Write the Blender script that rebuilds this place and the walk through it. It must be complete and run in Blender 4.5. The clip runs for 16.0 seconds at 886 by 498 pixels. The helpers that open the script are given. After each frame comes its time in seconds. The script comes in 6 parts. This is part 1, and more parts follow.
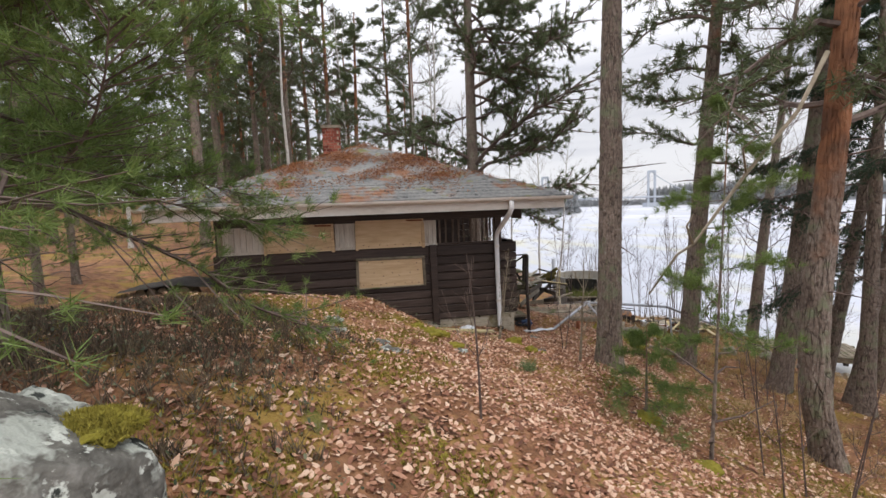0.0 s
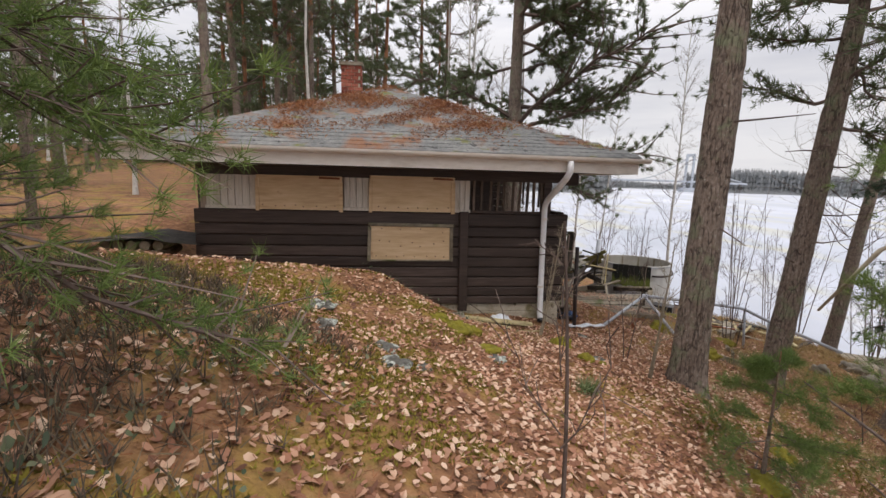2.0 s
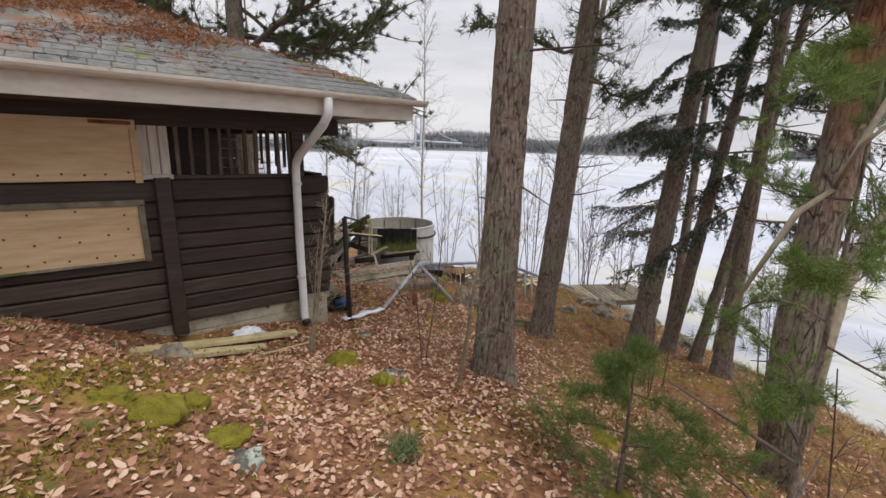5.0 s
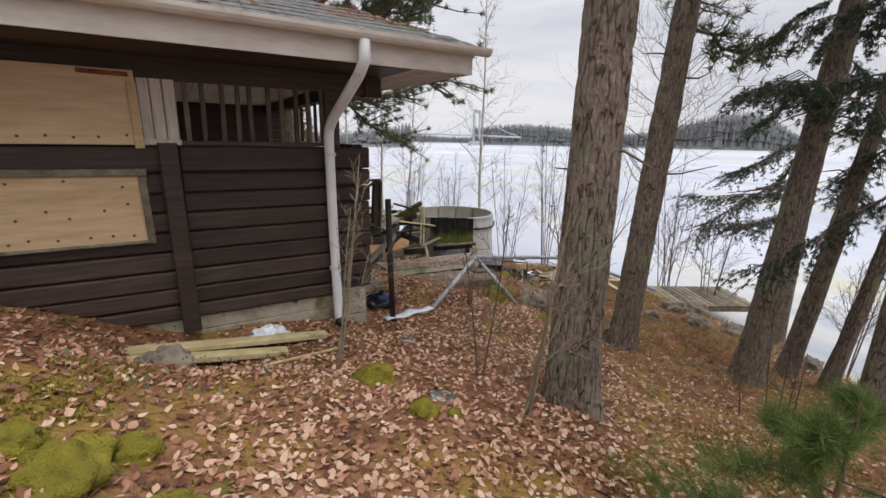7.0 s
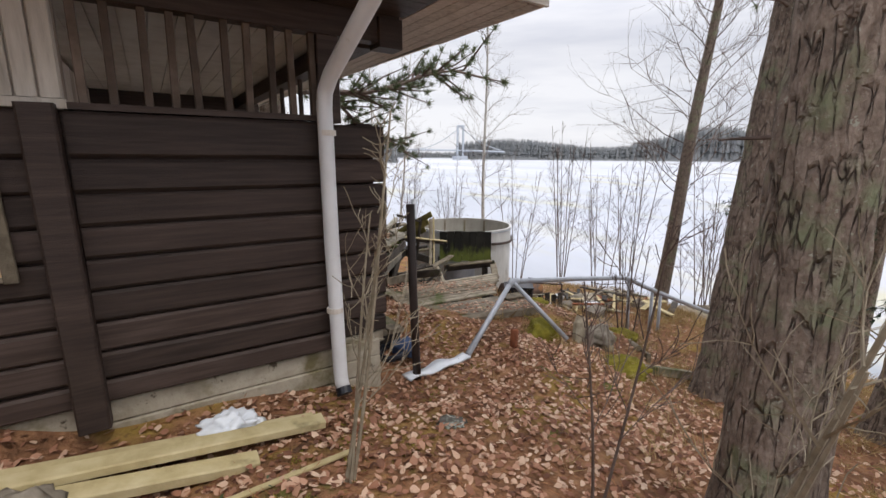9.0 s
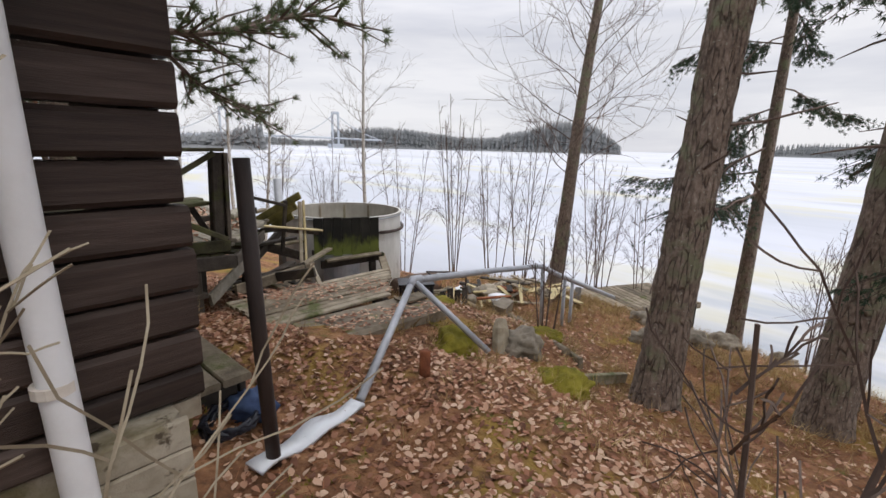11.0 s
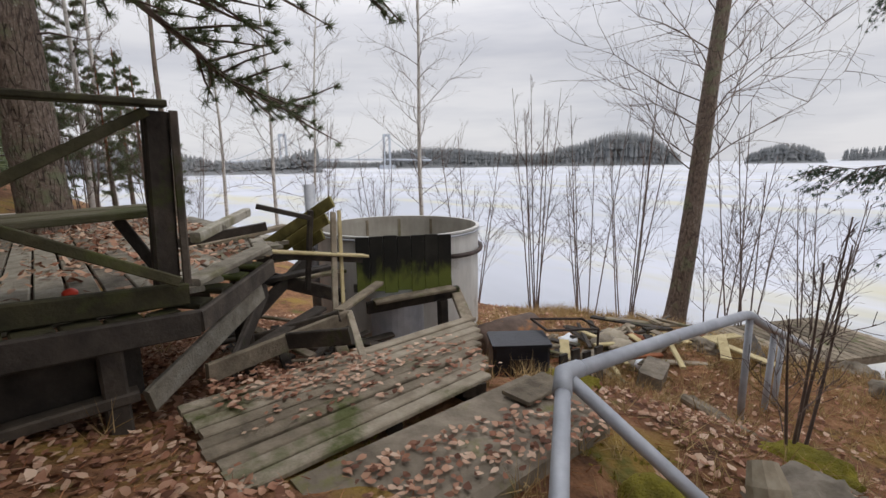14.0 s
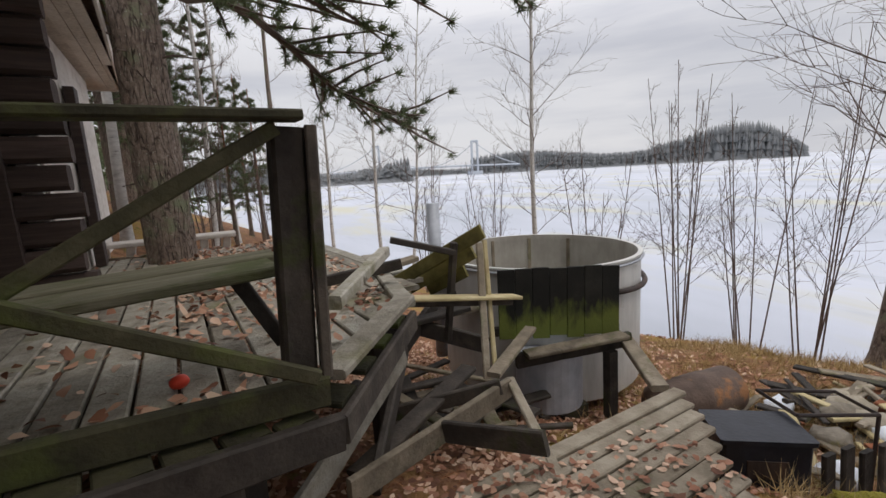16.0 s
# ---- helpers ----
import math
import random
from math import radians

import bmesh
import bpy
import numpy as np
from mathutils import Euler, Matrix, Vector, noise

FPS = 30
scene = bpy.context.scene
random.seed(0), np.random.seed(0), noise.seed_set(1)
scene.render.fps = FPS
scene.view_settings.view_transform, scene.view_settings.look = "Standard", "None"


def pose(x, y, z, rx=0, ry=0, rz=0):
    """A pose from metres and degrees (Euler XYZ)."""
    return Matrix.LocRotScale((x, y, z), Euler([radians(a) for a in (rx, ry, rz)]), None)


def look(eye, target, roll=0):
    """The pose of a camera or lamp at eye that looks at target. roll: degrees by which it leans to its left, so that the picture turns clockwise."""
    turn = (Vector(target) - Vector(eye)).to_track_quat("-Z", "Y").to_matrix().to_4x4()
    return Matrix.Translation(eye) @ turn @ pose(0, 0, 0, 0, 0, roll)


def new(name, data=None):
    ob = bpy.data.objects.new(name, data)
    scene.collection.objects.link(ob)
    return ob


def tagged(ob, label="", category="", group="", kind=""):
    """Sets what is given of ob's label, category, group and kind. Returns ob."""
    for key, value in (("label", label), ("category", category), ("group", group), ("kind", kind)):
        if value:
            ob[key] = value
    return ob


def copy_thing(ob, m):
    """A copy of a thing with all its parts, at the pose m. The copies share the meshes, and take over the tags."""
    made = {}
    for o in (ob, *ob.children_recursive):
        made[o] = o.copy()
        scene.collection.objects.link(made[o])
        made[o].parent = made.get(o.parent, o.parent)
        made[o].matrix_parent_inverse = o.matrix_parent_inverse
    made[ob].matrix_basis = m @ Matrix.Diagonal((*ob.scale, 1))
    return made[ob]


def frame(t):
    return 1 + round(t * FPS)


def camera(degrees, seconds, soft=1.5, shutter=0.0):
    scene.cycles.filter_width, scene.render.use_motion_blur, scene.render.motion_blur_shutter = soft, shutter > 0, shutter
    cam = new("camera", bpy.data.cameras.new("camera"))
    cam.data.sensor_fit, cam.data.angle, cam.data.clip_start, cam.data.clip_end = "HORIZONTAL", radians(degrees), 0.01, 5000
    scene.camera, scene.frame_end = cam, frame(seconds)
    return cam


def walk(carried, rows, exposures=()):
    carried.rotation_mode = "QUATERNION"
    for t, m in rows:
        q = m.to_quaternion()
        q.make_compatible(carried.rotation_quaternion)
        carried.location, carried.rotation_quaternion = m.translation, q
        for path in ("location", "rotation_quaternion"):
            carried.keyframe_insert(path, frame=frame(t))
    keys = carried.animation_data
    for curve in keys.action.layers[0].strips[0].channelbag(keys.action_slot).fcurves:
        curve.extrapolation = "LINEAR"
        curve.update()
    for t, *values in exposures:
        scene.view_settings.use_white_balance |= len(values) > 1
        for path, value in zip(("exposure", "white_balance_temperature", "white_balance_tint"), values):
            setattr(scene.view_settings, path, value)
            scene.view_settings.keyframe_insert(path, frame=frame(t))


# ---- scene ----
cam = camera(90.0, 16.0)
METRES, EYE, TILT, LEAN, TURN = 10.5, 1.55, -5.1, 2.2, 0.0
ROWS = [
    (0.0, 0.0, 0.0, 0.0, 0.0, 0.0, 0.0),
    (0.5, 0.0097, 0.027, -0.0058, 0.15, -0.0, -0.33),
    (1.0, 0.0027, 0.0638, -0.0074, -0.13, -2.66, -2.29),
    (1.5, -0.0009, 0.1066, -0.0065, 1.16, -3.49, -1.8),
    (2.0, -0.0131, 0.1541, -0.0048, 3.14, -3.88, -4.06),
    (2.5, -0.0156, 0.1969, 0.0044, -6.64, -4.15, 0.61),
    (3.0, -0.0164, 0.2367, 0.0055, -15.04, -4.49, -3.67),
    (3.5, -0.0155, 0.2666, 0.006, -28.36, -4.35, -1.42),
    (6.0, 0.0308, 0.3674, -0.0093, -27.08, -9.21, 0.09),
    (6.5, 0.0395, 0.3898, -0.0151, -21.8, -8.24, -2.47),
    (7.0, 0.0483, 0.4122, -0.0179, -21.32, -8.27, -1.24),
    (7.5, 0.0501, 0.4404, -0.0253, -19.41, -7.93, -1.58),
    (8.0, 0.0484, 0.4811, -0.0261, -18.81, -7.81, 0.29),
    (8.5, 0.0531, 0.5213, -0.0302, -18.12, -6.87, 0.15),
    (9.0, 0.0593, 0.5561, -0.03, -23.32, -6.34, -0.36),
    (9.5, 0.0753, 0.5831, -0.0348, -28.55, -6.54, -0.7),
    (10.0, 0.0857, 0.6135, -0.0381, -36.08, -6.41, 0.28),
    (12.5, 0.1666, 0.7535, -0.0562, -39.51, -8.33, -0.1),
    (13.0, 0.1819, 0.7896, -0.0595, -35.13, -5.26, -0.89),
    (13.5, 0.1892, 0.8223, -0.0589, -33.92, -5.16, -0.74),
    (14.0, 0.1962, 0.8465, -0.0571, -32.35, -5.28, 1.7),
    (14.5, 0.2033, 0.8595, -0.0565, -31.37, -5.24, 2.72),
    (15.0, 0.2025, 0.8805, -0.057, -31.19, -5.3, 3.24),
    (15.5, 0.1933, 0.9156, -0.0454, -28.42, -5.18, 3.04),
    (16.0, 0.1915, 0.9328, -0.0414, -21.09, -4.16, 3.04),
]
walk(cam, [(t, pose(0, 0, EYE, TILT, LEAN, TURN) @ pose(METRES * x, METRES * y, METRES * z, 90 + pitch, roll, yaw)) for t, x, y, z, yaw, pitch, roll in ROWS],
     exposures=((0.0, 0.15, 6650, 10), (1.5, 0.08, 6800, 11), (2.5, 0.02, 6800, 11), (6.5, 0.05, 6700, 10), (8.0, 0.12, 6650, 10), (9.0, 0.24, 6650, 10), (10.0, 0.2, 6650, 10), (12.5, 0.05, 6750, 10), (13.5, -0.05, 6700, 10), (16.0, -0.12, 6700, 10)))


# ---------------------------------------------------------------- world, sun
world = bpy.data.worlds.new("overcast_sky")
scene.world = world
world.use_nodes = True
wt = world.node_tree
wt.nodes.clear()


def wn(kind, **inputs):
    n = wt.nodes.new(kind)
    for k, v in inputs.items():
        n.inputs[k.replace("_", " ")].default_value = v
    return n


w_out = wn("ShaderNodeOutputWorld")
w_bg = wn("ShaderNodeBackground")
w_sky = wn("ShaderNodeTexSky")
w_sky.sky_type = "NISHITA"
w_sky.sun_disc = False
w_sky.sun_elevation, w_sky.sun_rotation = radians(38), radians(150)
w_co = wn("ShaderNodeTexCoord")
w_map = wn("ShaderNodeMapping")
w_map.inputs["Scale"].default_value = (1.0, 1.0, 7.0)
w_noise = wn("ShaderNodeTexNoise", Scale=1.7, Detail=5.0, Roughness=0.55)
w_ramp = wn("ShaderNodeValToRGB")
w_ramp.color_ramp.elements[0].position, w_ramp.color_ramp.elements[0].color = 0.36, (0.62, 0.64, 0.72, 1)
w_ramp.color_ramp.elements[1].position, w_ramp.color_ramp.elements[1].color = 0.58, (0.80, 0.81, 0.865, 1)
w_sep = wn("ShaderNodeSeparateXYZ")
w_up = wn("ShaderNodeMapRange")
w_up.inputs["From Min"].default_value, w_up.inputs["From Max"].default_value = 0.22, 1.0
w_up.inputs["To Min"].default_value, w_up.inputs["To Max"].default_value = 1.0, 2.7
w_mul = wn("ShaderNodeVectorMath")
w_mul.operation = "SCALE"
w_mix = wn("ShaderNodeMixRGB")
w_mix.inputs["Fac"].default_value = 0.93
w_sk = wn("ShaderNodeVectorMath")
w_sk.operation = "SCALE"
w_sk.inputs["Scale"].default_value = 0.1
L = wt.links.new
L(w_co.outputs["Generated"], w_map.inputs["Vector"])
L(w_map.outputs["Vector"], w_noise.inputs["Vector"])
L(w_noise.outputs["Fac"], w_ramp.inputs["Fac"])
L(w_co.outputs["Generated"], w_sep.inputs["Vector"])
L(w_sep.outputs["Z"], w_up.inputs["Value"])
L(w_ramp.outputs["Color"], w_mul.inputs[0])
L(w_up.outputs["Result"], w_mul.inputs["Scale"])
L(w_sky.outputs["Color"], w_sk.inputs[0])
L(w_sk.outputs["Vector"], w_mix.inputs["Color1"])
L(w_mul.outputs["Vector"], w_mix.inputs["Color2"])
L(w_mix.outputs["Color"], w_bg.inputs["Color"])
L(w_bg.outputs["Background"], w_out.inputs["Surface"])
sun = new("sun", bpy.data.lights.new("sun", "SUN"))
sun.data.energy, sun.data.angle, sun.data.color = 1.1, radians(25), (1.0, 0.93, 0.84)
sun.matrix_world = look((0, 0, 30), (0 - 6, 10, 6))


# ---------------------------------------------------------------- materials
def material(name, stops, scale=6.0, rough=0.85, bump=0.3, bump_scale=30.0, stretch=(1, 1, 1), metal=0.0, vary=0.0, island=0.0,
             detail=6.0, spots=None, bump_dist=0.01, trans=0.0, kind="noise", blend=0.35, streaks=False):
    """stops: [(position, rgb), ...] along a two-scale noise. spots: (rgb, scale, threshold, softness) of a second layer."""
    m = bpy.data.materials.new(name)
    m.use_nodes = True
    nt = m.node_tree
    nodes, link = nt.nodes, nt.links.new
    b = nodes["Principled BSDF"]
    b.inputs["Roughness"].default_value, b.inputs["Metallic"].default_value = rough, metal
    b.inputs["Specular IOR Level"].default_value = 0.3
    co = nodes.new("ShaderNodeTexCoord")
    mp = nodes.new("ShaderNodeMapping")
    mp.inputs["Scale"].default_value = stretch
    link(co.outputs["Object"], mp.inputs["Vector"])
    n1 = nodes.new("ShaderNodeTexNoise")
    n1.inputs["Scale"].default_value, n1.inputs["Detail"].default_value, n1.inputs["Roughness"].default_value = scale, detail, 0.6
    n2 = nodes.new("ShaderNodeTexNoise")
    n2.inputs["Scale"].default_value, n2.inputs["Detail"].default_value = scale * 0.13, 3.0
    for n in (n1, n2):
        link(mp.outputs["Vector"], n.inputs["Vector"])
    mx = nodes.new("ShaderNodeMix")
    mx.inputs[0].default_value = blend
    link(n1.outputs["Fac"], mx.inputs[2])
    link(n2.outputs["Fac"], mx.inputs[3])
    value = mx.outputs[0]
    if vary or island:
        if island:
            src = nodes.new("ShaderNodeNewGeometry").outputs["Random Per Island"]
        else:
            src = nodes.new("ShaderNodeObjectInfo").outputs["Random"]
        ma = nodes.new("ShaderNodeMath")
        ma.operation = "MULTIPLY_ADD"
        amt = vary or island
        ma.inputs[1].default_value = amt
        link(src, ma.inputs[0])
        sb = nodes.new("ShaderNodeMath")
        sb.operation = "ADD"
        link(value, ma.inputs[2])
        link(ma.outputs[0], sb.inputs[0])
        sb.inputs[1].default_value = -amt / 2
        value = sb.outputs[0]
    rp = nodes.new("ShaderNodeValToRGB")
    el = rp.color_ramp.elements
    while len(el) < len(stops):
        el.new(0.5)
    for e, (p, c) in zip(el, stops):
        e.position, e.color = p, (*c, 1)
    link(value, rp.inputs["Fac"])
    color = rp.outputs["Color"]
    for rgb, sc, thr, sf in (spots or ()):
        sn = nodes.new("ShaderNodeTexNoise")
        sn.inputs["Scale"].default_value, sn.inputs["Detail"].default_value, sn.inputs["Roughness"].default_value = sc, 5.0, 0.62
        link(mp.outputs["Vector"] if streaks else co.outputs["Object"], sn.inputs["Vector"])
        mr = nodes.new("ShaderNodeMapRange")
        mr.inputs["From Min"].default_value, mr.inputs["From Max"].default_value = thr, thr + sf
        link(sn.outputs["Fac"], mr.inputs["Value"])
        cm = nodes.new("ShaderNodeMixRGB")
        cm.inputs["Color2"].default_value = (*rgb, 1)
        link(mr.outputs["Result"], cm.inputs["Fac"])
        link(color, cm.inputs["Color1"])
        color = cm.outputs["Color"]
    link(color, b.inputs["Base Color"])
    if bump:
        if kind == "voronoi":
            bn = nodes.new("ShaderNodeTexVoronoi")
            bn.feature = "DISTANCE_TO_EDGE"
            bn.inputs["Scale"].default_value = bump_scale
            h = bn.outputs["Distance"]
        else:
            bn = nodes.new("ShaderNodeTexNoise")
            bn.inputs["Scale"].default_value, bn.inputs["Detail"].default_value = bump_scale, 8.0
            h = bn.outputs["Fac"]
        link(mp.outputs["Vector"], bn.inputs["Vector"])
        bp = nodes.new("ShaderNodeBump")
        bp.inputs["Strength"].default_value, bp.inputs["Distance"].default_value = bump, bump_dist
        link(h, bp.inputs["Height"])
        link(bp.outputs["Normal"], b.inputs["Normal"])
    if trans:
        out = nodes["Material Output"]
        tr = nodes.new("ShaderNodeBsdfTranslucent")
        link(color, tr.inputs["Color"])
        ms = nodes.new("ShaderNodeMixShader")
        ms.inputs[0].default_value = trans
        link(b.outputs[0], ms.inputs[1])
        link(tr.outputs[0], ms.inputs[2])
        link(ms.outputs[0], out.inputs["Surface"])
    return m


M_SOIL = material("forest_floor", [(0.3, (0.075, 0.035, 0.019)), (0.48, (0.20, 0.098, 0.050)), (0.6, (0.32, 0.165, 0.085)), (0.72, (0.42, 0.26, 0.14))],
                  9.0, 0.95, 0.9, 26.0, bump_dist=0.04, spots=[((0.27, 0.175, 0.045), 1.1, 0.52, 0.10), ((0.13, 0.125, 0.03), 2.3, 0.60, 0.08), ((0.10, 0.05, 0.028), 3.6, 0.60, 0.06)])
M_ICE = material("lake_ice", [(0.30, (0.30, 0.33, 0.37)), (0.5, (0.46, 0.485, 0.55)), (0.62, (0.56, 0.58, 0.64))], 0.25, 0.5, 0.15, 0.6,
                 stretch=(0.55, 0.16, 1), bump_dist=0.05, blend=0.6, streaks=True, spots=[((0.47, 0.46, 0.36), 0.30, 0.53, 0.12), ((0.34, 0.37, 0.42), 0.45, 0.58, 0.10)])
M_LOGDARK = material("dark_brown_stained_boards", [(0.3, (0.026, 0.017, 0.014)), (0.55, (0.058, 0.039, 0.032)), (0.75, (0.10, 0.07, 0.06))], 8.0, 0.55, 0.35, 60.0,
                     stretch=(0.35, 3, 6), vary=0.22)
M_WHITEP = material("weathered_white_paint", [(0.3, (0.52, 0.47, 0.41)), (0.5, (0.68, 0.63, 0.57)), (0.7, (0.76, 0.72, 0.67))], 5.0, 0.6, 0.15, 50.0, stretch=(1, 1, 3), vary=0.1)
M_PANELW = material("dirty_cream_panelling", [(0.3, (0.34, 0.29, 0.24)), (0.5, (0.55, 0.49, 0.42)), (0.7, (0.68, 0.62, 0.55))], 6.0, 0.7, 0.2, 40.0, stretch=(6, 6, 0.7), vary=0.15)
M_PLY = material("plywood_board", [(0.3, (0.40, 0.26, 0.14)), (0.5, (0.56, 0.39, 0.23)), (0.68, (0.66, 0.49, 0.31))], 5.0, 0.7, 0.12, 60.0, stretch=(0.5, 2, 4),
                 vary=0.12, spots=[((0.25, 0.12, 0.05), 2.2, 0.66, 0.08)])
M_GREYWOOD = material("weathered_grey_wood", [(0.28, (0.10, 0.082, 0.058)), (0.5, (0.235, 0.195, 0.142)), (0.7, (0.37, 0.32, 0.245))], 9.0, 0.85, 0.5, 70.0,
                      stretch=(1, 1, 1), vary=0.3, spots=[((0.10, 0.11, 0.04), 3.0, 0.56, 0.12)])
M_DARKWOOD = material("old_dark_stained_wood", [(0.3, (0.020, 0.017, 0.014)), (0.55, (0.058, 0.048, 0.040)), (0.75, (0.12, 0.10, 0.08))], 9.0, 0.75, 0.4, 60.0,
                      vary=0.25, spots=[((0.055, 0.065, 0.018), 3.2, 0.60, 0.10)])
M_DECK = material("silvery_mossy_deck_boards", [(0.28, (0.15, 0.13, 0.10)), (0.48, (0.29, 0.265, 0.215)), (0.6, (0.38, 0.355, 0.295)), (0.74, (0.50, 0.47, 0.40))], 11.0, 0.85, 0.55, 70.0,
                  vary=0.25, spots=[((0.17, 0.16, 0.075), 2.3, 0.57, 0.14), ((0.10, 0.085, 0.06), 6.0, 0.61, 0.08)])
M_SEATWOOD = material("weathered_greenish_bench_boards", [(0.3, (0.08, 0.075, 0.05)), (0.5, (0.155, 0.145, 0.095)), (0.7, (0.26, 0.24, 0.17))], 10.0, 0.85, 0.5, 70.0, stretch=(0.4, 3, 3), vary=0.15,
                      spots=[((0.09, 0.10, 0.04), 2.5, 0.55, 0.12)])
M_SLAT = material("brown_stained_slats", [(0.3, (0.05, 0.034, 0.025)), (0.55, (0.11, 0.078, 0.058)), (0.75, (0.19, 0.14, 0.11))], 8.0, 0.65, 0.3, 60.0, vary=0.25)
M_MOSSWOOD = material("dark_boards_with_green_algae", [(0.3, (0.03, 0.028, 0.016)), (0.55, (0.065, 0.06, 0.032)), (0.75, (0.13, 0.115, 0.07))], 9.0, 0.8, 0.4, 60.0,
                      vary=0.2, spots=[((0.085, 0.10, 0.025), 2.6, 0.49, 0.14)])
M_FRESHWOOD = material("yellow_pine_timber", [(0.3, (0.33, 0.26, 0.13)), (0.5, (0.48, 0.40, 0.22)), (0.7, (0.60, 0.52, 0.32))], 7.0, 0.75, 0.25, 60.0, vary=0.15,
                       spots=[((0.15, 0.13, 0.06), 2.5, 0.62, 0.1)])
M_MOSSPINE = material("yellow_brown_mossy_slats", [(0.3, (0.085, 0.075, 0.022)), (0.5, (0.19, 0.165, 0.055)), (0.7, (0.31, 0.26, 0.10))], 8.0, 0.85, 0.4, 60.0, vary=0.15,
                      spots=[((0.05, 0.045, 0.025), 5.0, 0.57, 0.1)])
M_CONCRETE = material("stained_concrete", [(0.3, (0.22, 0.19, 0.14)), (0.5, (0.38, 0.335, 0.26)), (0.7, (0.50, 0.455, 0.37))], 7.0, 0.92, 0.7, 35.0,
                      spots=[((0.17, 0.145, 0.075), 2.6, 0.54, 0.12), ((0.10, 0.08, 0.055), 8.0, 0.62, 0.05)])
M_SLAB = material("mossy_dark_concrete", [(0.3, (0.11, 0.09, 0.066)), (0.5, (0.22, 0.185, 0.14)), (0.7, (0.33, 0.285, 0.22))], 8.0, 0.92, 0.6, 40.0,
                  spots=[((0.16, 0.17, 0.03), 2.4, 0.60, 0.1)])
M_ROOF = material("mossy_bitumen_shingle", [(0.3, (0.08, 0.085, 0.085)), (0.5, (0.17, 0.17, 0.165)), (0.7, (0.26, 0.26, 0.24))], 14.0, 0.95, 0.8, 40.0,
                  spots=[((0.21, 0.105, 0.06), 1.5, 0.53, 0.10), ((0.15, 0.15, 0.05), 2.6, 0.58, 0.08), ((0.05, 0.05, 0.05), 6.0, 0.60, 0.06)])
M_BRICK = material("red_chimney_brick", [(0.3, (0.12, 0.035, 0.025)), (0.55, (0.30, 0.09, 0.06)), (0.75, (0.42, 0.17, 0.12))], 12.0, 0.9, 0.4, 60.0, vary=0.4)
M_BARK = material("pine_bark", [(0.30, (0.095, 0.070, 0.056)), (0.46, (0.18, 0.138, 0.112)), (0.60, (0.27, 0.215, 0.178)), (0.74, (0.38, 0.325, 0.275))], 34.0, 0.95, 0.9, 70.0,
                  stretch=(1.0, 1.0, 0.6), bump_dist=0.012, blend=0.3, spots=[((0.20, 0.215, 0.135), 4.0, 0.52, 0.14), ((0.34, 0.34, 0.28), 38.0, 0.63, 0.04)])


def add_cracks(m, dark, scale, stretch, reach):
    """Dark furrows between bark plates, in colour and relief."""
    nodes, link = m.node_tree.nodes, m.node_tree.links.new
    b = nodes["Principled BSDF"]
    old = b.inputs["Base Color"].links[0].from_socket
    co = nodes.new("ShaderNodeTexCoord")
    nz = nodes.new("ShaderNodeTexNoise")
    nz.inputs["Scale"].default_value, nz.inputs["Detail"].default_value = 9.0, 4.0
    link(co.outputs["Object"], nz.inputs["Vector"])
    ad = nodes.new("ShaderNodeVectorMath")
    ad.operation = "MULTIPLY_ADD"
    ad.inputs[1].default_value = (0.022, 0.022, 0.06)
    link(nz.outputs["Color"], ad.inputs[0])
    link(co.outputs["Object"], ad.inputs[2])
    mp = nodes.new("ShaderNodeMapping")
    mp.inputs["Scale"].default_value = stretch
    link(ad.outputs[0], mp.inputs["Vector"])
    vo = nodes.new("ShaderNodeTexVoronoi")
    vo.feature = "DISTANCE_TO_EDGE"
    vo.inputs["Scale"].default_value = scale
    link(mp.outputs["Vector"], vo.inputs["Vector"])
    mr = nodes.new("ShaderNodeMapRange")
    mr.inputs["From Min"].default_value, mr.inputs["From Max"].default_value = 0.0, reach
    link(vo.outputs["Distance"], mr.inputs["Value"])
    # furrows open and close along the trunk
    n3 = nodes.new("ShaderNodeTexNoise")
    n3.inputs["Scale"].default_value, n3.inputs["Detail"].default_value = 11.0, 3.0
    link(co.outputs["Object"], n3.inputs["Vector"])
    op = nodes.new("ShaderNodeMapRange")
    op.inputs["From Min"].default_value, op.inputs["From Max"].default_value = 0.42, 0.62
    link(n3.outputs["Fac"], op.inputs["Value"])
    mmx = nodes.new("ShaderNodeMath")
    mmx.operation = "MAXIMUM"
    link(mr.outputs["Result"], mmx.inputs[0])
    link(op.outputs["Result"], mmx.inputs[1])
    mx = nodes.new("ShaderNodeMixRGB")
    mx.inputs["Color1"].default_value = (*dark, 1)
    link(mmx.outputs[0], mx.inputs["Fac"])
    link(old, mx.inputs["Color2"])
    link(mx.outputs["Color"], b.inputs["Base Color"])
    bp = nodes.new("ShaderNodeBump")
    bp.inputs["Strength"].default_value, bp.inputs["Distance"].default_value = 0.9, 0.02
    link(mmx.outputs[0], bp.inputs["Height"])
    link(b.inputs["Normal"].links[0].from_socket, bp.inputs["Normal"])
    link(bp.outputs["Normal"], b.inputs["Normal"])


add_cracks(M_BARK, (0.085, 0.064, 0.052), 24.0, (1.0, 1.0, 0.15), 0.075)
M_BARKTOP = {}


